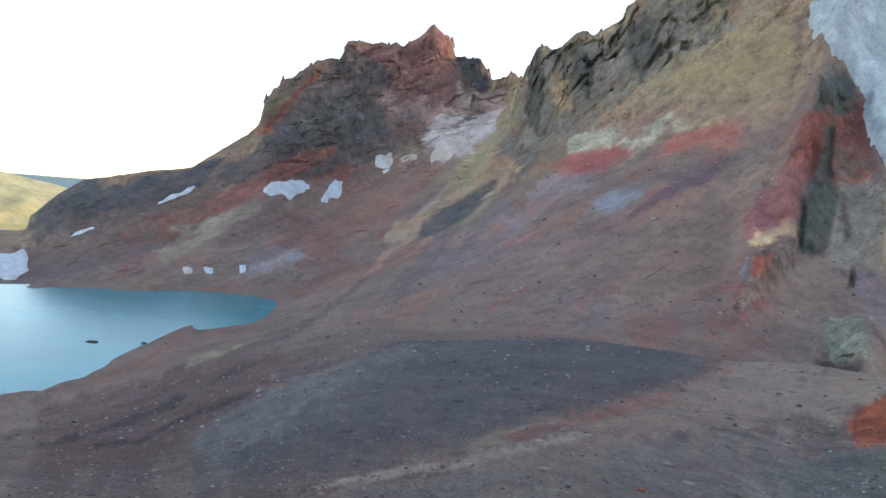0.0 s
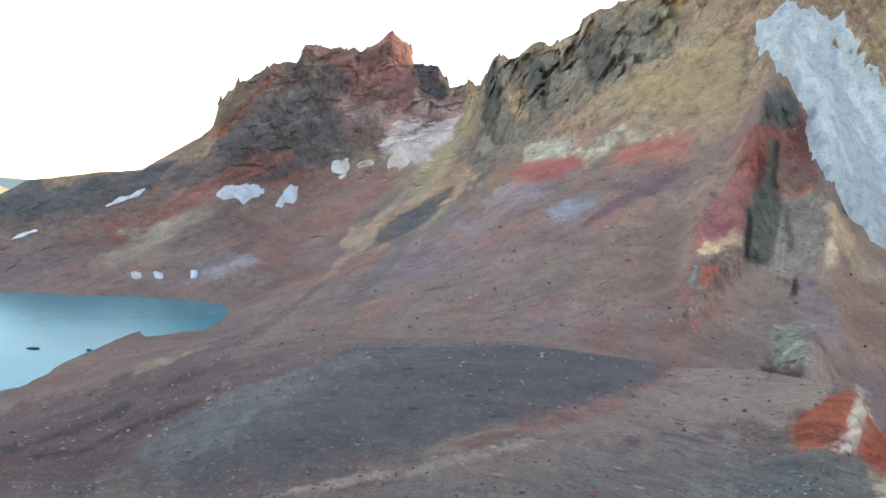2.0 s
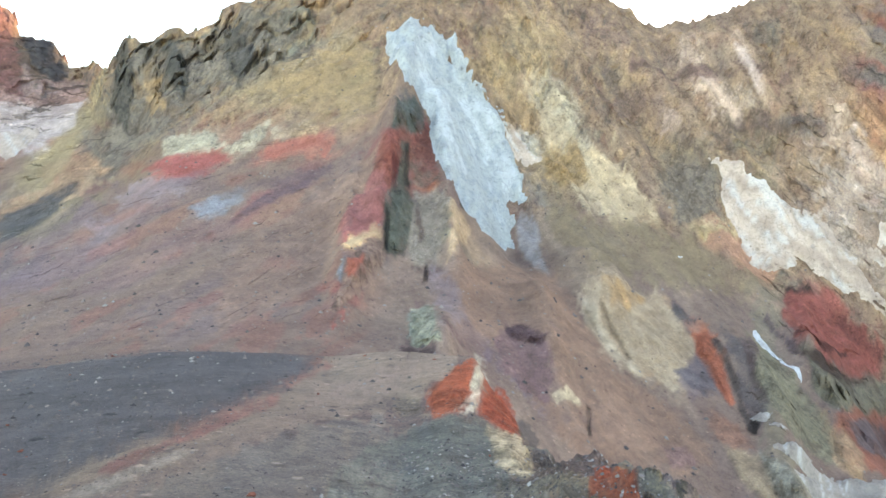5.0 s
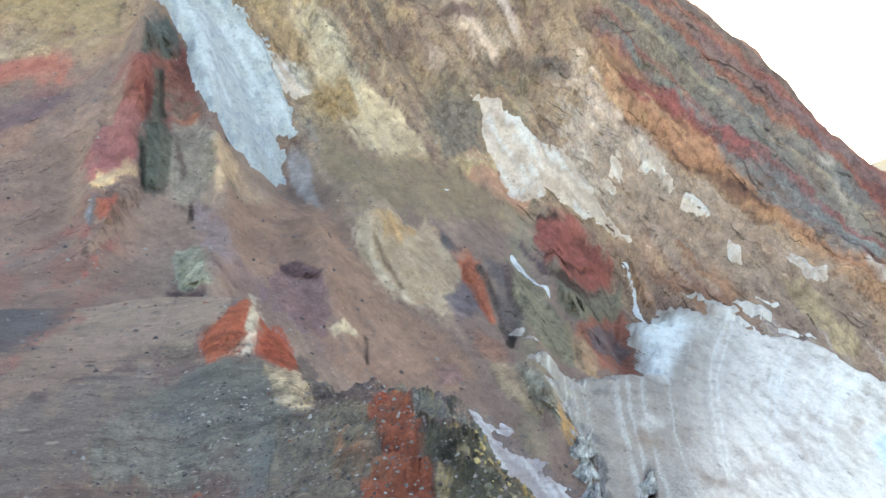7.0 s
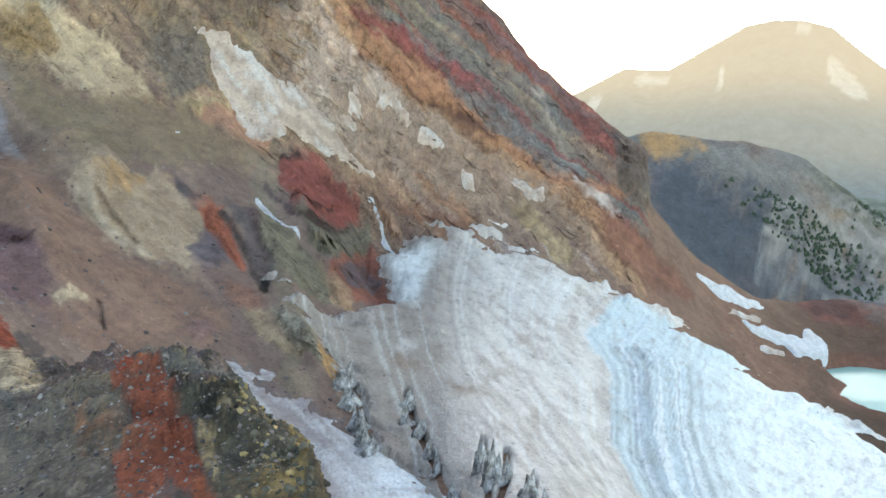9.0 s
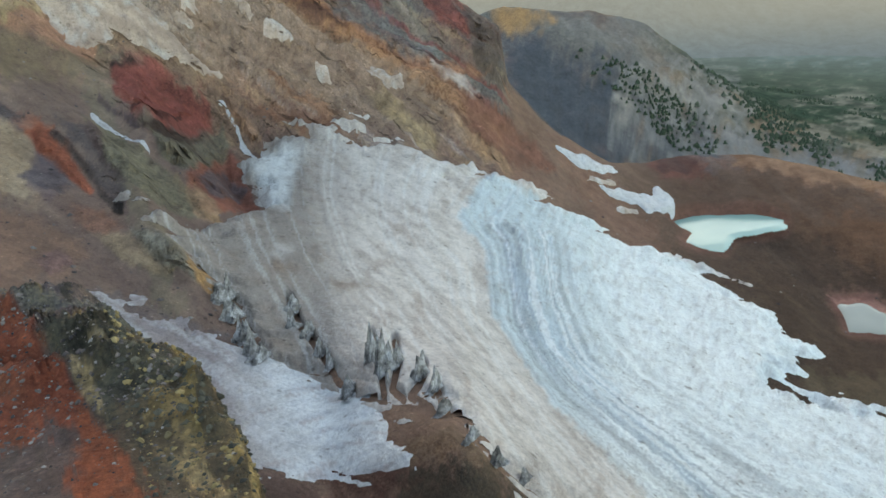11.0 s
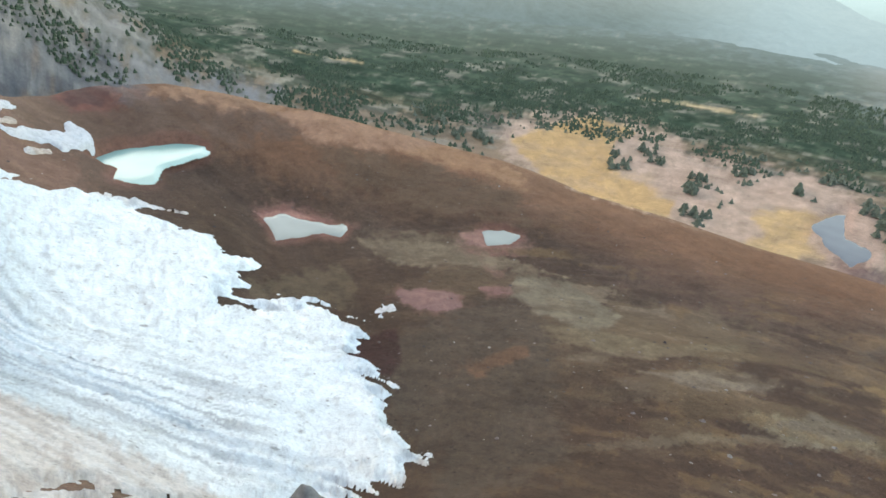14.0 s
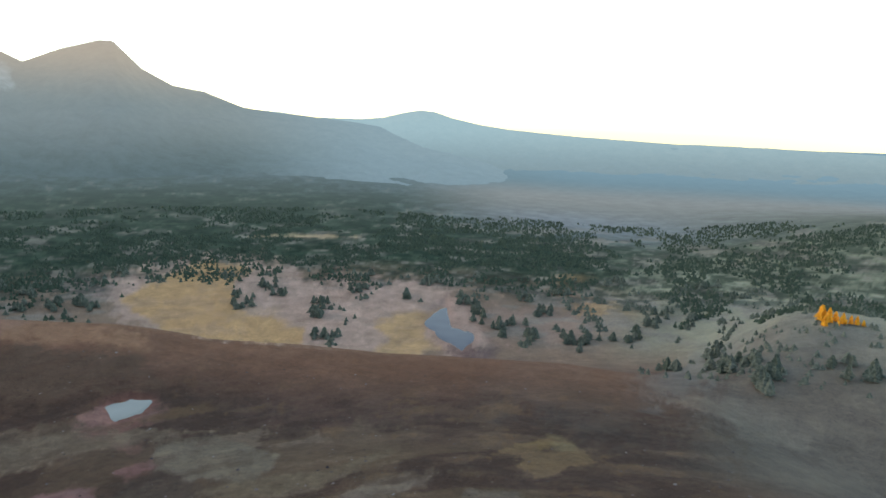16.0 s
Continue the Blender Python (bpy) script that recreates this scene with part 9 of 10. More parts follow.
# ---- far mountains, evening haze painted into tone and emission ----
def far_mountain(name, crest, distance, depth, low, mat, colours, label, snow=(), airs=((0.024, 0.041, 0.050), (0.052, 0.074, 0.094), (0.108, 0.106, 0.106)), blue=None):
    b = np.arange(crest[0][0], crest[-1][0] + 0.01, 0.16)
    top = np.interp(b, [c[0] for c in crest], [c[1] for c in crest])
    rows = 46
    u = np.linspace(0, 1.12, rows)
    dist = distance - depth * (1 - u)[:, None] * np.ones(len(b))[None]
    foot = low + 0 * top
    body = np.where(u[:, None] <= 1, foot + (top - foot) * u[:, None] ** 1.25, top - (u[:, None] - 1) * 0.8 * depth)
    a = np.radians(b)[None] + 0 * dist
    x, y, z = dist * np.sin(a), dist * np.cos(a), body
    pts = np.stack([x.ravel(), y.ravel(), z.ravel()], 1)
    nz = (ridged(pts / 420.0, 5, 301) - 0.55).reshape(x.shape)
    edge = np.exp(-(((u - 1) / 0.06) ** 2))[:, None]
    span = np.clip((top - low), 20, 400)[None]
    z = z + nz * span * 0.30 * np.sin(np.clip(u, 0, 1) * math.pi)[:, None] + nz * edge * 10
    # foot and crest tones, haze already mixed into them
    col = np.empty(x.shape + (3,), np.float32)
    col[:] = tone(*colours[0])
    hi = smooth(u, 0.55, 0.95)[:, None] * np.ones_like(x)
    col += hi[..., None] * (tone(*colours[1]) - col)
    wob = (fbm(pts / 160.0, 4, 311) - 0.5).reshape(x.shape)
    for sb, su, hb, hu, lean in snow:
        q = np.hypot((b[None] - sb - lean * (u[:, None] - su)) / hb, (u[:, None] - su) / hu) + wob * 2.2
        col += (1 - smooth(q, 0.7, 1.0))[..., None] * (tone(238, 238, 240) - col)
    n, m = x.shape
    idx = np.arange(n * m).reshape(n, m)
    quad = np.stack([idx[:-1, :-1], idx[:-1, 1:], idx[1:, 1:], idx[1:, :-1]], -1).reshape(-1, 4)
    me = bpy.data.meshes.new(name)
    me.from_pydata(np.stack([x.ravel(), y.ravel(), z.ravel()], 1).tolist(), [], quad.tolist())
    att = me.attributes.new("tone", "FLOAT_COLOR", "POINT")
    att.data.foreach_set("color", np.concatenate([col.reshape(-1, 3), np.ones((n * m, 1), np.float32)], 1).ravel())
    # haze painted as emission, changing with height
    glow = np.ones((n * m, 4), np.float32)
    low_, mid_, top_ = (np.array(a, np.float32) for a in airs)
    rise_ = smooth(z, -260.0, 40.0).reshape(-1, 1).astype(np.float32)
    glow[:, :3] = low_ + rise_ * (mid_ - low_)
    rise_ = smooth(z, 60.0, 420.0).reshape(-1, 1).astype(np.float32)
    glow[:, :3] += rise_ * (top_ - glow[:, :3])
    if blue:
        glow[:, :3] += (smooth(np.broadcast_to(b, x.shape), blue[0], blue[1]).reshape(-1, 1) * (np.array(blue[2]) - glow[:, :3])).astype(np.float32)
    att = me.attributes.new("haze_glow", "FLOAT_COLOR", "POINT")
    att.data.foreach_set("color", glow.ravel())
    me.polygons.foreach_set("use_smooth", np.ones(len(quad), bool))
    me.materials.append(mat)
    return tagged(new(name, me), label, "mountain", kind="structure")


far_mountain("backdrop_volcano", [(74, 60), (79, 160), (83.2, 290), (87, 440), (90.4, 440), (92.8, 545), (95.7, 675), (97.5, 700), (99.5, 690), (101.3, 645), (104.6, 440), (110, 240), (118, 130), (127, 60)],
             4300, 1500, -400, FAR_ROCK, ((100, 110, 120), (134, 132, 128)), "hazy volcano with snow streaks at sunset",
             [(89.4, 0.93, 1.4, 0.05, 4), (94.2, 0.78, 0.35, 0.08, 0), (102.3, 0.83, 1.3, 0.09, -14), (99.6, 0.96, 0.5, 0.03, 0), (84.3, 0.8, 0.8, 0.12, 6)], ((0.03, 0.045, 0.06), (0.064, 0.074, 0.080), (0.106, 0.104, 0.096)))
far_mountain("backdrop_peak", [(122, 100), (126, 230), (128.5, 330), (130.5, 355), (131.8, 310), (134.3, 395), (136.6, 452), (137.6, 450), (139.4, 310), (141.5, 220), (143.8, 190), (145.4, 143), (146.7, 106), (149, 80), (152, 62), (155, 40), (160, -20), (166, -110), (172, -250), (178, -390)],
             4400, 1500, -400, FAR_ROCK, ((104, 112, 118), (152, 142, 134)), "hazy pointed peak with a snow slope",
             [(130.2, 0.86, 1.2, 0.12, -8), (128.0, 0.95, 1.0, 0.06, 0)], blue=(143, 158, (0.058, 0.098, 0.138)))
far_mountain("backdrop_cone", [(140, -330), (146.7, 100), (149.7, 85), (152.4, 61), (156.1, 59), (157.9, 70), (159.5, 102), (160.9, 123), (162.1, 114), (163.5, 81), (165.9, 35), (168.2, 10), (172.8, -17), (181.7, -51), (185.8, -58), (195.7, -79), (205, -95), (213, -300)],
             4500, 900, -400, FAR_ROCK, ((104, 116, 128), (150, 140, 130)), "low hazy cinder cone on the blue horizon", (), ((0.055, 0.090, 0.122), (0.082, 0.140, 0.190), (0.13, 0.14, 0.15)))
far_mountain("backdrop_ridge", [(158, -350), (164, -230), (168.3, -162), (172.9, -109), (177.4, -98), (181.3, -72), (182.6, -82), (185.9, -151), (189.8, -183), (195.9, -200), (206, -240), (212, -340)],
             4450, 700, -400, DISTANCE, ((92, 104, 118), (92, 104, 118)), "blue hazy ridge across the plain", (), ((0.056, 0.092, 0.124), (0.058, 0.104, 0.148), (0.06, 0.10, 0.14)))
# golden sunlight painted into this hill's tone and emission
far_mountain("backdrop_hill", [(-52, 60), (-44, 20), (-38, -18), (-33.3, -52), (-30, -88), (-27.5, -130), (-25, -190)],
             3400, 1100, -420, LEFT_HILL, ((164, 150, 108), (166, 162, 130)), "hill beyond the lake with golden sunlight painted in", (), ((0.075, 0.075, 0.055), (0.09, 0.092, 0.07), (0.10, 0.105, 0.085)))

# ---- islets in the lake ----
for b, d, w in ((-27.0, 288, 2.6), (-23.4, 284, 1.4)):
    islet = part("islet", rock_mesh(int(d), (w, w * 0.6, 0.7), 3, 0.4), BOULDER_DARK)
    islet.location = (d * math.sin(radians(b)), d * math.cos(radians(b)), LAKE_LEVEL)
    tagged(islet, "low dark rock islet breaking the lake's surface", "rock", "islets in the lake")

# ---- pinnacles on the crest ----
def pinnacle(b, tall, wide, mat, label):
    bm = bmesh.new()
    bmesh.ops.create_cone(bm, cap_ends=True, segments=14, radius1=1.0, radius2=0.2, depth=2.0)
    bmesh.ops.subdivide_edges(bm, edges=[e for e in bm.edges if abs(e.verts[0].co.z - e.verts[1].co.z) > 0.5], cuts=9)
    off = Vector((b * 2.3, b, b * 0.7))
    lean = rnd.uniform(-0.25, 0.25)
    for v in bm.verts:
        h = (v.co.z + 1) / 2
        f = 1 + 0.28 * noise.fractal(Vector((v.co.x * 1.3, v.co.y * 1.3, v.co.z * 1.2)) + off, 0.7, 2.2, 4)
        v.co = Vector((v.co.x * wide * f + lean * h * wide, v.co.y * wide * f, h * tall * (1 + 0.15 * noise.noise(v.co * 3 + off))))
    ob = part("rock_pinnacle", bm, mat)
    c = int(np.argmin(np.abs(bearing - b)))
    k = int(np.argmin(np.abs(LEVEL - 6.98)))
    ob.matrix_world = Matrix.Translation((X[k, c], Y[k, c], Z[k, c] - tall * 0.55)) @ pose(0, 0, 0, 0, 0, rnd.uniform(0, 360))
    return tagged(ob, label, "rock", "pinnacles on the crest")


for b in PEAKS:
    if -3.2 < b < -1.0:
        continue
    red = b < 3
    pinnacle(b + rnd.uniform(-0.15, 0.15), rnd.uniform(9, 15), rnd.uniform(3.0, 5.0), RED_CRAG if red else CRAG, "dark red weathered pinnacle on the ridge crest" if red else "grey-brown weathered pinnacle on the ridge crest")
# ---- ledges and ribs of harder rock along the beds ----
SEEN = np.degrees(np.arctan2(Z - EYE_HEIGHT, RR))
lev_lo = int(np.argmin(np.abs(LEVEL - 3.4)))


def rib_spot(b, rise):
    """The point of the far slopes at a bearing and a rise, and the ground's colour there."""
    c = int(np.argmin(np.abs(bearing - b)))
    top_row = int(np.argmin(np.abs(LEVEL - 7.0)))
    col = np.maximum.accumulate(SEEN[lev_lo:top_row, c])
    k = int(np.searchsorted(col, rise))
    if k < 1 or k >= len(col):
        return None
    k += lev_lo
    return Vector((X[k, c], Y[k, c], Z[k, c])), TONE[k, c], R[k, c]


def rock_ribs(name, count, pick, lean, label, strong=1.0, curl=0.10):
    """Countless low ledges and loose ribs that follow the beds, in one mesh."""
    verts, faces, shade = [], [], []
    for _ in range(count):
        b, rise, long, high = pick()
        turn = radians(lean + rnd.gauss(0, 7))
        side_ = rnd.random()
        tint = rnd.uniform(0.42, 0.72) if side_ < 0.55 else rnd.uniform(1.15, 1.45) if side_ < 0.85 else rnd.uniform(0.8, 1.1)
        tint = 1 + strong * (tint - 1)
        run = []
        for k in range(8):
            u = k / 7 - 0.5
            bend = curl * long * noise.noise(Vector((u * 3, b, rise)))
            got = rib_spot(b + long * (u * math.cos(turn)) - bend * math.sin(turn), rise + long * u * math.sin(turn) + bend * math.cos(turn))
            if got is None:
                break
            run.append(got)
        if len(run) < 8:
            continue
        if max((run[k + 1][0] - run[k][0]).length for k in range(7)) > 0.05 * run[0][2]:
            continue
        n0 = len(verts)
        for k, (p, colour, d) in enumerate(run):
            swell = math.sin(math.pi * (k + 0.4) / 7.8) * rnd.uniform(0.55, 1.3)
            toward = Vector((-p.x, -p.y, 0)).normalized()
            h = high * d * swell
            verts += [tuple(p + toward * h * 1.1 - Vector((0, 0, 0.9 * h))), tuple(p + toward * h * rnd.uniform(0.1, 0.5) + Vector((0, 0, h * 0.6))), tuple(p - toward * h * rnd.uniform(0.5, 1.6) + Vector((0, 0, h * 0.5))), tuple(p - toward * h * 3.0 - Vector((0, 0, 0.6 * h)))]
            shade += [np.clip(colour * tint * rnd.uniform(0.85, 1.15), 0.02, 0.8)] * 4
        for k in range(7):
            for j in range(3):
                q = n0 + 4 * k + j
                faces.append((q, q + 4, q + 5, q + 1))
    me = bpy.data.meshes.new(name)
    me.from_pydata(verts, [], faces)
    att = me.attributes.new("tone", "FLOAT_COLOR", "POINT")
    att.data.foreach_set("color", np.concatenate([np.array(shade, np.float32), np.full((len(shade), 1), 0.8, np.float32)], 1).ravel())
    me.materials.append(GROUND)
    return tagged(new(name, me), label, "rock", kind="stuff")


def rib_size():
    return rnd.uniform(0.7, 1.2) + 2.4 * rnd.random() ** 3, 0.0012 + 0.0028 * rnd.random() ** 2


rock_ribs("rock_ledges", 330, lambda: (rnd.uniform(-30, 24), rnd.uniform(-9, 6), rnd.uniform(0.6, 1.2) + 2.6 * rnd.random() ** 2, 0.0005 + 0.0011 * rnd.random() ** 2), 25, "thin dark and ochre rock ledges on the western slopes", 0.9, 0.03)
rock_ribs("rock_ledges_peak", 200, lambda: (rnd.uniform(-16, 4.5), rnd.uniform(1.5, 11.5), *rib_size()), 14, "layered red and dark rock beds of the peak")
rock_ribs("rock_ledges_shoulder", 420, lambda: (rnd.uniform(58, 89), rnd.uniform(-13, 15), *rib_size()), -39, "tilted red and grey beds of the eastern shoulder")

# ---- seracs and crevasse walls of the glacier ----
def serac(b, d, long, tall, wide, turn):
    """A thin upright fin of ice with a jagged edge, beside a dark gap."""
    bm = bmesh.new()
    bmesh.ops.create_cube(bm, size=2.0)
    bmesh.ops.subdivide_edges(bm, edges=bm.edges[:], cuts=9, use_grid_fill=True)
    off = Vector((b * 1.7, d * 0.1, 0))
    lean = rnd.uniform(-0.5, 0.5)
    for v in bm.verts:
        h = (v.co.z + 1) / 2
        crown_ = (1 - abs(v.co.x + 0.3 * noise.noise(off)) ** 1.3) * (0.75 + 0.5 * noise.fractal(Vector((v.co.x * 2.2, 0, 0)) + off, 0.7, 2.1, 3))
        f = 1 + 0.35 * noise.fractal(v.co * 1.6 + off, 0.7, 2.1, 4)
        v.co = Vector((v.co.x * long * f, v.co.y * wide * (1.05 - 0.9 * h) * f + lean * wide * h, max(crown_, 0.05) * h * tall * f - 1.5))
    ob = part("serac", bm, DARK_ICE)
    ob.matrix_world = Matrix.Translation(place(b, d, 2.4)) @ pose(0, 0, 0, 0, 0, turn)
    return tagged(ob, "dirt-streaked pale ice fin beside an open crevasse", "serac", "seracs at the glacier's edge")


for k, (b, d) in enumerate(SERACS + SERACS_B):
    steep = 7 <= k <= 11
    serac(b, d, d * rnd.uniform(0.016, 0.026), d * (rnd.uniform(0.055, 0.08) if steep else rnd.uniform(0.026, 0.042)), d * rnd.uniform(0.005, 0.009), 90 - b + rnd.uniform(-55, -25))

# ---- boulders on the brow of the look-out ----
def boulder(b, d, size, seed, mat, label, turn, sink=0.35, taper=0.0):
    bm = rock_mesh(seed, size, 4, 0.62 if mat is BOULDER_DARK else 0.2)
    for v in bm.verts:
        k = 1 - taper * (v.co.z / size[2] + 0.4) if v.co.z > -0.4 * size[2] else 1
        v.co.x, v.co.y = v.co.x * k, v.co.y * k
    ob = part("boulder", bm, mat)
    for f in ob.data.polygons:
        f.use_smooth = mat is BOULDER_GREY
    ob.matrix_world = Matrix.Translation(place(b, d, size[2] * (1 - sink) * 0.6)) @ pose(0, 0, 0, 6, -8, turn)
    return tagged(ob, label, "boulder", "boulders on the brow")


boulder(100.4, 8.6, (0.72, 0.6, 0.62), 3, BOULDER_DARK, "black rough lava boulder on the brow", 20)
boulder(117.4, 7.9, (0.95, 0.8, 0.85), 5, BOULDER_GREY, "smooth pale grey pointed boulder on the brow", 70, 0.55, 0.36)
boulder(94.7, 7.4, (0.22, 0.2, 0.13), 8, RED_STONE, "rusty red cinder block on the brow", 40)
boulder(124.3, 8.4, (0.34, 0.28, 0.2), 9, RED_STONE, "rusty red cinder boulder beside a grey one", 15)
boulder(76.5, 9.4, (0.34, 0.3, 0.16), 12, BOULDER_DARK, "dark lichen-spotted block on the brow", 80)
boulder(83.0, 9.0, (0.42, 0.3, 0.2), 14, BOULDER_DARK, "broken dark lava block on the brow", 30)
boulder(89.5, 8.0, (0.25, 0.22, 0.15), 15, BOULDER_DARK, "angular dark stone half sunk in gravel", 60)

# ---- stones lying on the scree ----
STONE_MESHES = []
for k in range(8):
    bm = rock_mesh(40 + k, (1, 0.8, 0.62), 2, 0.3)
    me = bpy.data.meshes.new("stone")
    bm.to_mesh(me)
    bm.free()
    me.materials.append(STONE if k < 6 else RED_STONE)
    STONE_MESHES.append(me)


def stone(b, d, size):
    me = rnd.choice(STONE_MESHES)
    ob = new("stone", me)
    s = size * rnd.uniform(0.8, 1.2)
    ob.matrix_world = Matrix.LocRotScale(place(b, d, 0.15 * s), Euler((rnd.uniform(-0.4, 0.4), rnd.uniform(-0.4, 0.4), rnd.uniform(0, 6.28))), Vector((s, s * rnd.uniform(0.7, 1.1), s * rnd.uniform(0.6, 1))))
    red = me in STONE_MESHES[6:]
    return tagged(ob, "loose rusty stone lying on the scree" if red else "loose grey stone lying on the scree", "stone", "stones on the scree")


for k in range(150):
    d = rnd.uniform(60, 150)
    stone(rnd.uniform(-32, 34), d, (0.13 + 0.3 * rnd.random() ** 3) * d / 110)
for k in range(70):
    d = rnd.uniform(28, 62)
    stone(rnd.uniform(-30, 58), d, rnd.uniform(0.1, 0.28))
for k in range(70):
    stone(rnd.uniform(67, 135), rnd.uniform(6.5, 10.5), rnd.uniform(0.06, 0.2))


def pebbles(name, count, pick, label, mat):
    """Uncounted small stones, joined into one mesh."""
    verts, faces = [], []
    base = [(0, 0, 1), (0.9, 0, 0.3), (0.2, 0.85, 0.35), (-0.8, 0.4, 0.25), (-0.6, -0.7, 0.3), (0.4, -0.85, 0.2)]
    tri = [(0, 1, 2), (0, 2, 3), (0, 3, 4), (0, 4, 5), (0, 5, 1)]
    for _ in range(count):
        b, d, s = pick()
        p, t = place(b, d, -0.25 * s), rnd.uniform(0, 6.28)
        c, sn, n0 = math.cos(t), math.sin(t), len(verts)
        sx, sy, sz = s * rnd.uniform(0.7, 1.4), s * rnd.uniform(0.6, 1.1), s * rnd.uniform(0.5, 1.2)
        for x, y, z in base:
            x, y, z = x * sx * rnd.uniform(0.8, 1.2), y * sy * rnd.uniform(0.8, 1.2), z * sz
            verts.append((p.x + c * x - sn * y, p.y + sn * x + c * y, p.z + z))
        verts += [(verts[n0 + k][0], verts[n0 + k][1], p.z - 0.3 * s) for k in range(1, 6)]
        faces += [(n0 + i, n0 + j, n0 + k) for i, j, k in tri]
        faces += [(n0 + k, n0 + k + 5, n0 + (k % 5) + 6, n0 + (k % 5) + 1) for k in range(1, 6)]
    me = bpy.data.meshes.new(name)
    me.from_pydata(verts, [], faces)
    me.materials.append(mat)
    return tagged(new(name, me), label, "gravel", kind="stuff")


def grit_material(name, light, red=0.0):
    m, nt, bsdf = material(name)
    geo = nt.nodes.new("ShaderNodeNewGeometry")
    c = ramp(nt, geo.outputs["Random Per Island"], [(0.0, (0.05 - 0.02 * red, 0.045 - 0.025 * red, 0.05 - 0.03 * red)), (0.45, (0.14 - 0.05 * red, 0.12 - 0.07 * red, 0.115 - 0.075 * red)), (0.8, (0.22 - 0.04 * red, 0.19 - 0.12 * red, 0.18 - 0.13 * red)), (1.0, (light, light * 0.93, light * 0.88))])
    nt.links.new(c.outputs[0], bsdf.inputs["Base Color"])
    bsdf.inputs["Roughness"].default_value = 0.95
    bsdf.inputs["Specular IOR Level"].default_value = 0.15
    return m


GRAVEL = grit_material("mixed_gravel", 0.26, 0.2)
NEAR_GRAVEL = grit_material("pale_and_dark_gravel", 0.25, 0.25)
pebbles("gravel", 15000, lambda: (rnd.uniform(-36, 62), 24 + 58 * rnd.random() ** 1.3, 0.03 + 0.13 * rnd.random() ** 5), "grey and brown gravel strewn over the spur", NEAR_GRAVEL)
def ledge_spot():
    d = rnd.uniform(16, 60)
    return rnd.uniform(30, 64), d, d * (0.0006 + 0.004 * rnd.random() ** 5)


pebbles("gravel_ledge", 9000, ledge_spot, "broken stones littering the rocky ledge", grit_material("pale_broken_stone", 0.36, 0.1))


def crag_stone_material():
    m, nt, bsdf = material("blotched_ledge_rock")
    geo = nt.nodes.new("ShaderNodeNewGeometry")
    c = ramp(nt, geo.outputs["Random Per Island"], [(0.0, (0.035, 0.033, 0.028)), (0.45, (0.09, 0.08, 0.06)), (0.78, (0.13, 0.115, 0.085)), (0.84, (0.30, 0.21, 0.09)), (1.0, (0.36, 0.26, 0.12))])
    n = noise_node(nt, 6.0, 6, 0.7)
    v = ramp(nt, n.outputs["Fac"], [(0.3, (0.5, 0.5, 0.5)), (0.7, (1.3, 1.3, 1.25))])
    out = mixed(nt, c.outputs[0], v.outputs[0], 0.8, "MULTIPLY")
    nt.links.new(out, bsdf.inputs["Base Color"])
    bsdf.inputs["Roughness"].default_value = 0.95
    return m


def crag_spot():
    d = rnd.uniform(13, 42)
    return 55.5 + 10 * rnd.random(), d, d * (0.0015 + 0.008 * rnd.random() ** 4)


pebbles("rock_rubble", 2600, crag_spot, "dark olive blocks with ochre blotches on the ledge", crag_stone_material())
pebbles("gravel_slope", 9000, lambda: (rnd.uniform(-34, 36), rnd.uniform(70, 330), 0.08 + 0.4 * rnd.random() ** 6), "pale stones strewn over the far scree", GRAVEL)
pebbles("gravel_brow", 2600, lambda: (rnd.uniform(60, 150), rnd.uniform(4.5, 11), 0.015 + 0.08 * rnd.random() ** 3), "dark reddish gravel on the brow", grit_material("reddish_gravel", 0.2, 1.0))


pebbles("gravel_blocks", 900, lambda: (rnd.uniform(64, 104), rnd.uniform(7, 10.8), 0.035 + 0.15 * rnd.random() ** 3), "dark broken lava blocks on the brow", grit_material("dark_lava_gravel", 0.12, 0.7))
pebbles("gravel_face", 4200, lambda: (rnd.uniform(-14, 92), rnd.uniform(190, 520), 0.2 + 1.0 * rnd.random() ** 5), "fallen blocks strewn over the mountain's scree", GRAVEL)
pebbles("gravel_moraine", 1500, lambda: (rnd.uniform(92, 190), rnd.uniform(200, 640), 0.3 + 1.1 * rnd.random() ** 4), "dark blocks strewn over the moraine", GRAVEL)


# ---- conifers ----
def crown_mesh(seed, tall, wide, tiers=7):
    r = random.Random(seed)
    bm = bmesh.new()
    for k in range(tiers):
        h = 0.12 + 0.88 * k / tiers
        rad = wide * (1 - h) ** 0.8 * r.uniform(0.8, 1.2) + 0.12 * wide
        n = 9
        top = bm.verts.new((r.uniform(-0.05, 0.05) * wide, r.uniform(-0.05, 0.05) * wide, tall * min(1.0, h + 0.26)))
        ring_ = []
        for j in range(n):
            a = 2 * math.pi * (j + r.uniform(-0.3, 0.3)) / n
            q = rad * (r.uniform(0.45, 0.75) if j % 2 else r.uniform(0.85, 1.25))
            ring_.append(bm.verts.new((q * math.cos(a), q * math.sin(a), tall * (h + r.uniform(-0.03, 0.03)))))
        low = bm.verts.new((0, 0, tall * (h + 0.06)))
        for j in range(n):
            bm.faces.new((top, ring_[j], ring_[(j + 1) % n]))
            bm.faces.new((low, ring_[(j + 1) % n], ring_[j]))
    return bm


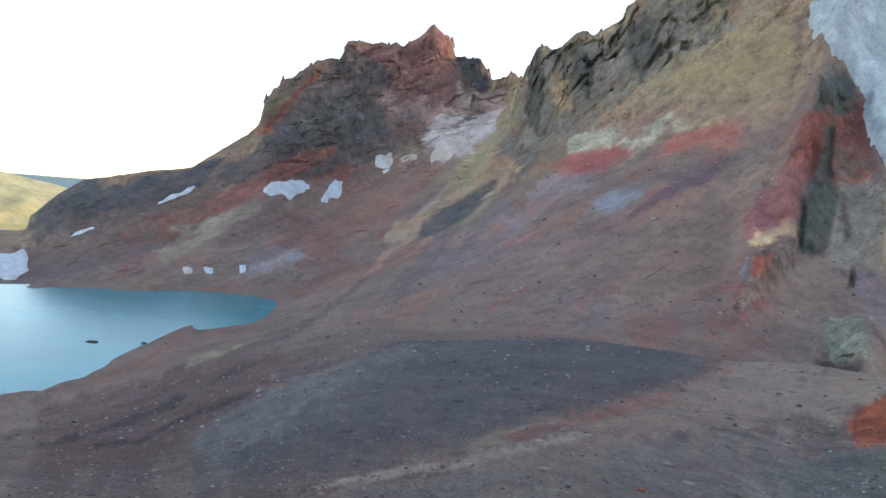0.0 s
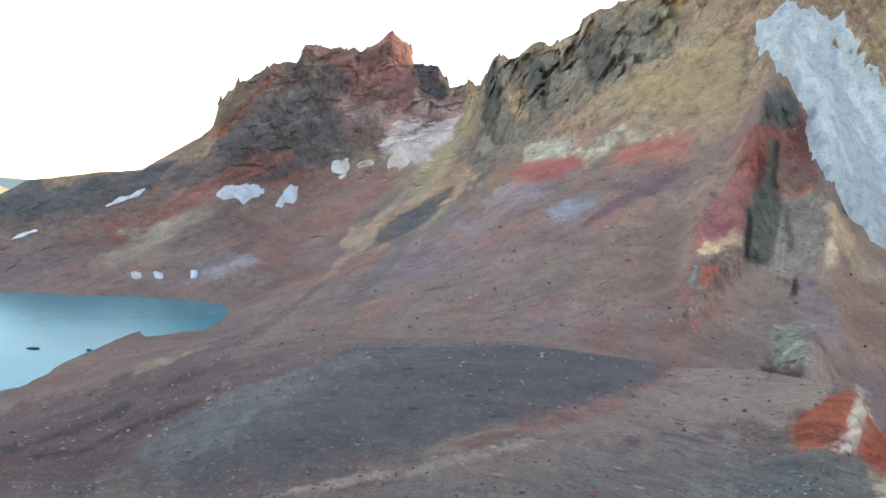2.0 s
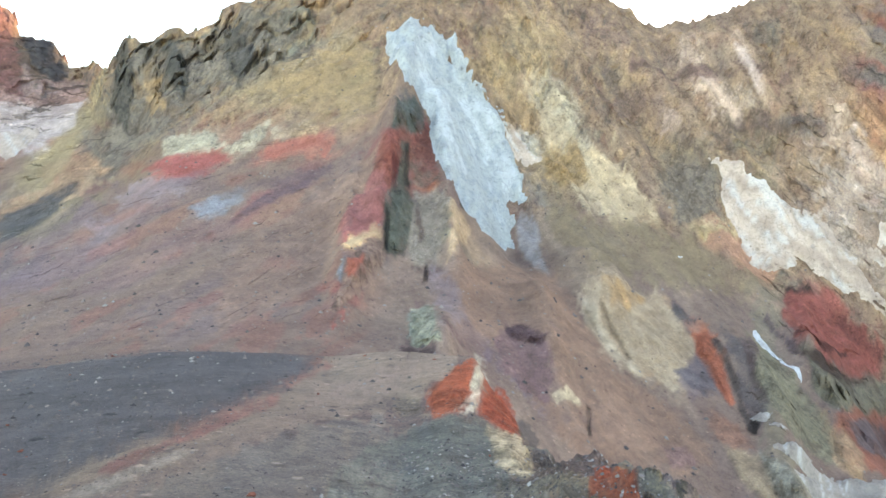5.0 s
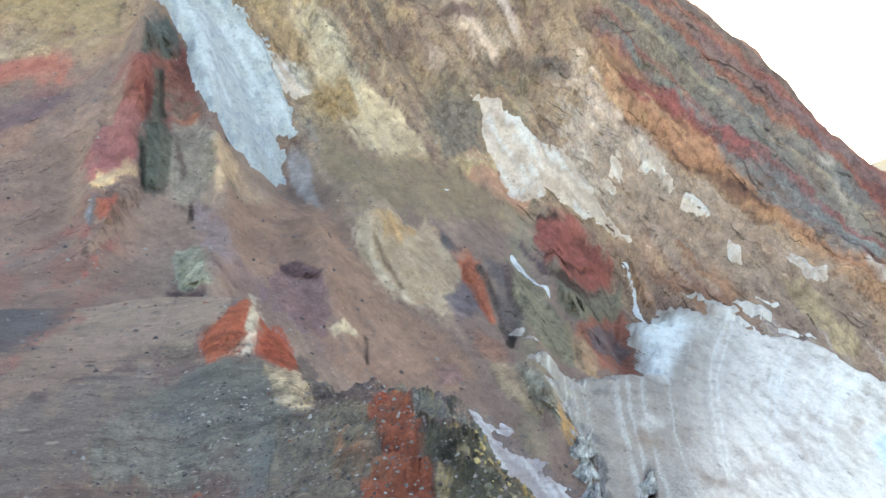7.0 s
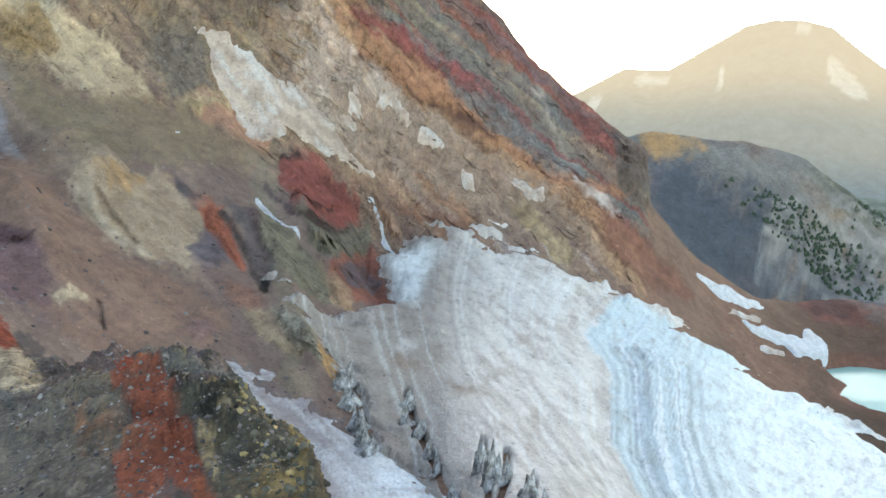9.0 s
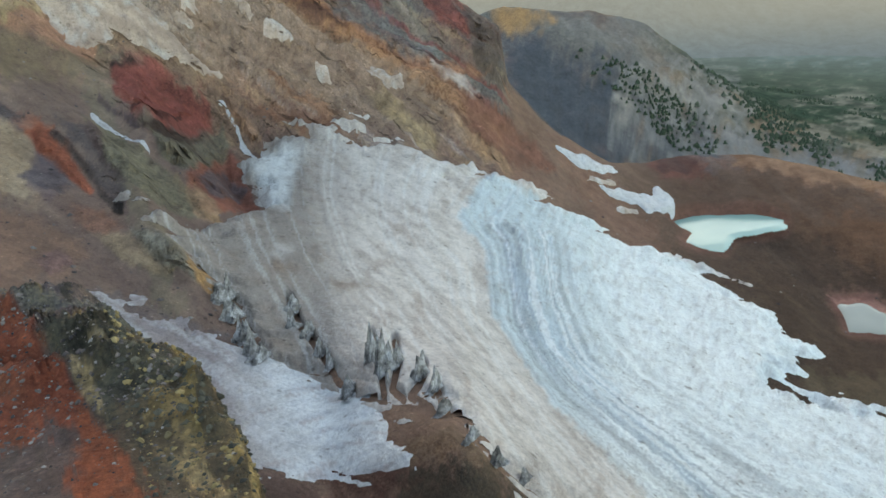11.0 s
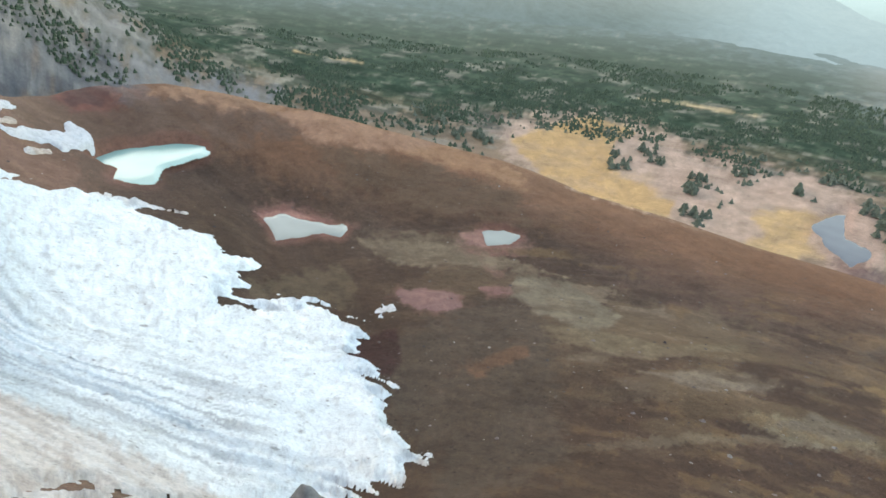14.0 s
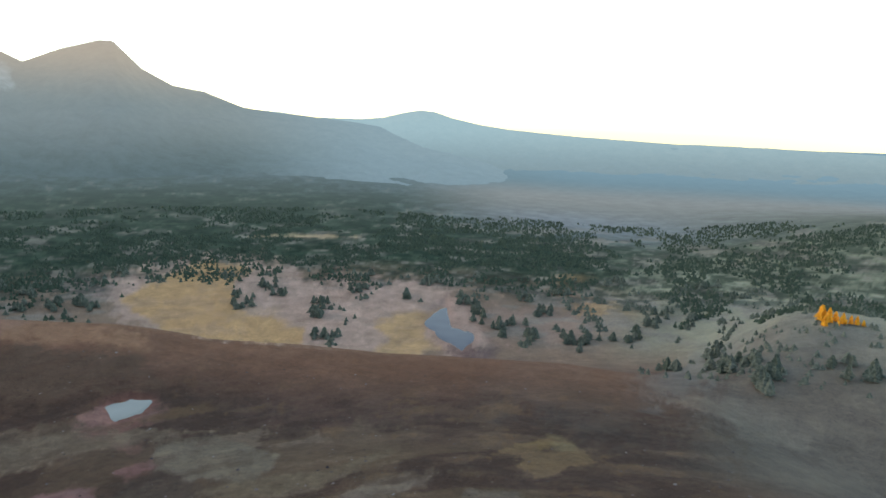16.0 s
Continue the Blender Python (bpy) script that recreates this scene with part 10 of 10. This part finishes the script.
def conifer(seed, tall, wide, leaf, label, group):
    root = new("conifer")
    bm = bmesh.new()
    bmesh.ops.create_cone(bm, cap_ends=True, segments=7, radius1=wide * 0.11, radius2=wide * 0.02, depth=tall * 0.9)
    bmesh.ops.translate(bm, verts=bm.verts, vec=(0, 0, tall * 0.42))
    part("trunk", bm, BARK, root)
    part("crown", crown_mesh(seed, tall, wide), leaf, root)
    return tagged(root, label, "tree", group)


models = [conifer(60 + k, rnd.uniform(8, 12), rnd.uniform(4.2, 6.2), NEEDLES, "dark green conifer at the meadow's edge", "conifers round the meadow") for k in range(5)]
spots = []
for b, d in TREE_GROUPS:
    for _ in range(rnd.randint(5, 8)):
        spots.append((b + rnd.gauss(0, 0.42), d + rnd.gauss(0, 20)))
for k, (b, d) in enumerate(spots[:290]):
    s = rnd.uniform(1.0, 1.8)
    at = Matrix.Translation(place(b, d, -0.3)) @ pose(0, 0, 0, 0, 0, rnd.uniform(0, 360)) @ Matrix.Scale(s, 4)
    if k < len(models):
        models[k].matrix_basis = at
    else:
        copy_thing(models[k % len(models)], Matrix.Identity(4)).matrix_basis = at
# trees whose evening sunlight is only their orange leaf colour
golden = [conifer(80 + k, rnd.uniform(17, 22), rnd.uniform(5, 7.5), SUNLIT_LEAF, "tree on the ridge with orange evening light painted in", "orange trees on the ridge") for k in range(3)]
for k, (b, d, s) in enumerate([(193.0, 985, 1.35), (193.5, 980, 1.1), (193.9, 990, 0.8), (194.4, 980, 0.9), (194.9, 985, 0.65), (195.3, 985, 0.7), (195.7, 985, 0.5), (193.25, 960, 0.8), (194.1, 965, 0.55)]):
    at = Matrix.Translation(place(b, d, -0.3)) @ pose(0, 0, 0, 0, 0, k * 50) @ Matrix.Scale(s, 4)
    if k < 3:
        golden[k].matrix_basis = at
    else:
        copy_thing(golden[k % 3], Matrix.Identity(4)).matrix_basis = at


def forest(name, count, pick, label, mat):
    """Far woods: countless small conifers in one mesh."""
    verts, faces = [], []
    for _ in range(count):
        got = pick()
        if got is None:
            continue
        b, d, tall = got
        p = place(b, d, -0.5)
        wide = tall * rnd.uniform(0.42, 0.75)
        for k in range(2):
            h0, h1, w = tall * (0.08 + 0.34 * k), tall * (0.62 + 0.38 * k), wide * (1 - 0.42 * k)
            n0, t = len(verts), rnd.uniform(0, 6.28)
            verts.append((p.x + rnd.uniform(-0.3, 0.3), p.y, p.z + h1))
            for j in range(6):
                q = w * rnd.uniform(0.6, 1.25)
                verts.append((p.x + q * math.cos(t + j * 1.047), p.y + q * math.sin(t + j * 1.047), p.z + h0 + rnd.uniform(-0.5, 0.5)))
            faces += [(n0, n0 + 1 + j, n0 + 1 + (j + 1) % 6) for j in range(6)]
    me = bpy.data.meshes.new(name)
    me.from_pydata(verts, [], faces)
    me.materials.append(mat)
    return tagged(new(name, me), label, "forest", kind="stuff")


def wood_spot():
    b = rnd.uniform(96, 212)
    d = 1080 + 1500 * rnd.random() ** 0.9
    q = noise.fractal(Vector((b * 0.16, d * 0.0035, 3.3)), 0.8, 2.1, 4) + 0.35 * noise.fractal(Vector((b * 0.9, d * 0.016, 7.3)), 0.8, 2.1, 3)
    edge = 1480 if 134 < b < 182 else 1150
    if b > 183:
        edge = 1080
    if b > 176 and q < 0.0:
        return None
    bare = 0.34 * max(0.0, min(1.0, (146 - b) / 20))
    if q < (0.02 if d < edge + 220 else -0.16) + bare or d < edge + rnd.uniform(-60, 60):
        return None
    if b < 104 and d < 1900:
        return None
    return b, d, rnd.uniform(5, 10)


forest("forest", 42000, wood_spot, "dark green conifer forest with pale clearings", WOODS)


def thin_spot():
    b, d = rnd.uniform(104, 200), rnd.uniform(1050, 1600)
    q = noise.fractal(Vector((b * 0.4, d * 0.008, 8.1)), 0.8, 2.1, 4)
    if q < 0.2 or 136 < b < 151 and d < 1520 or 156 < b < 167 and d < 1330:
        return None
    return b, d, rnd.uniform(6, 12)


forest("forest_edge", 3600, thin_spot, "scattered small conifers on bare pumice", NEEDLES)
forest("forest_hill", 130, lambda: (rnd.gauss(190, 4), rnd.uniform(760, 1000), rnd.uniform(4, 9)) , "scattered bushes on the grey hillside", NEEDLES)
forest("forest_slope", 260, lambda: (rnd.gauss(101.5, 2.0), rnd.uniform(1225, 1335), rnd.uniform(5, 9)), "dark conifers on the blue slope behind the shoulder", WOODS)
# evening light painted into these leaves as gold
forest("forest_gold", 1500, lambda: (rnd.uniform(-36, -27), rnd.uniform(1500, 2400), rnd.uniform(8, 14)), "woods beyond the lake with golden evening light painted in", leaf_material("painted_sunlit_woods", (0.14, 0.11, 0.05), (0.30, 0.24, 0.11)))
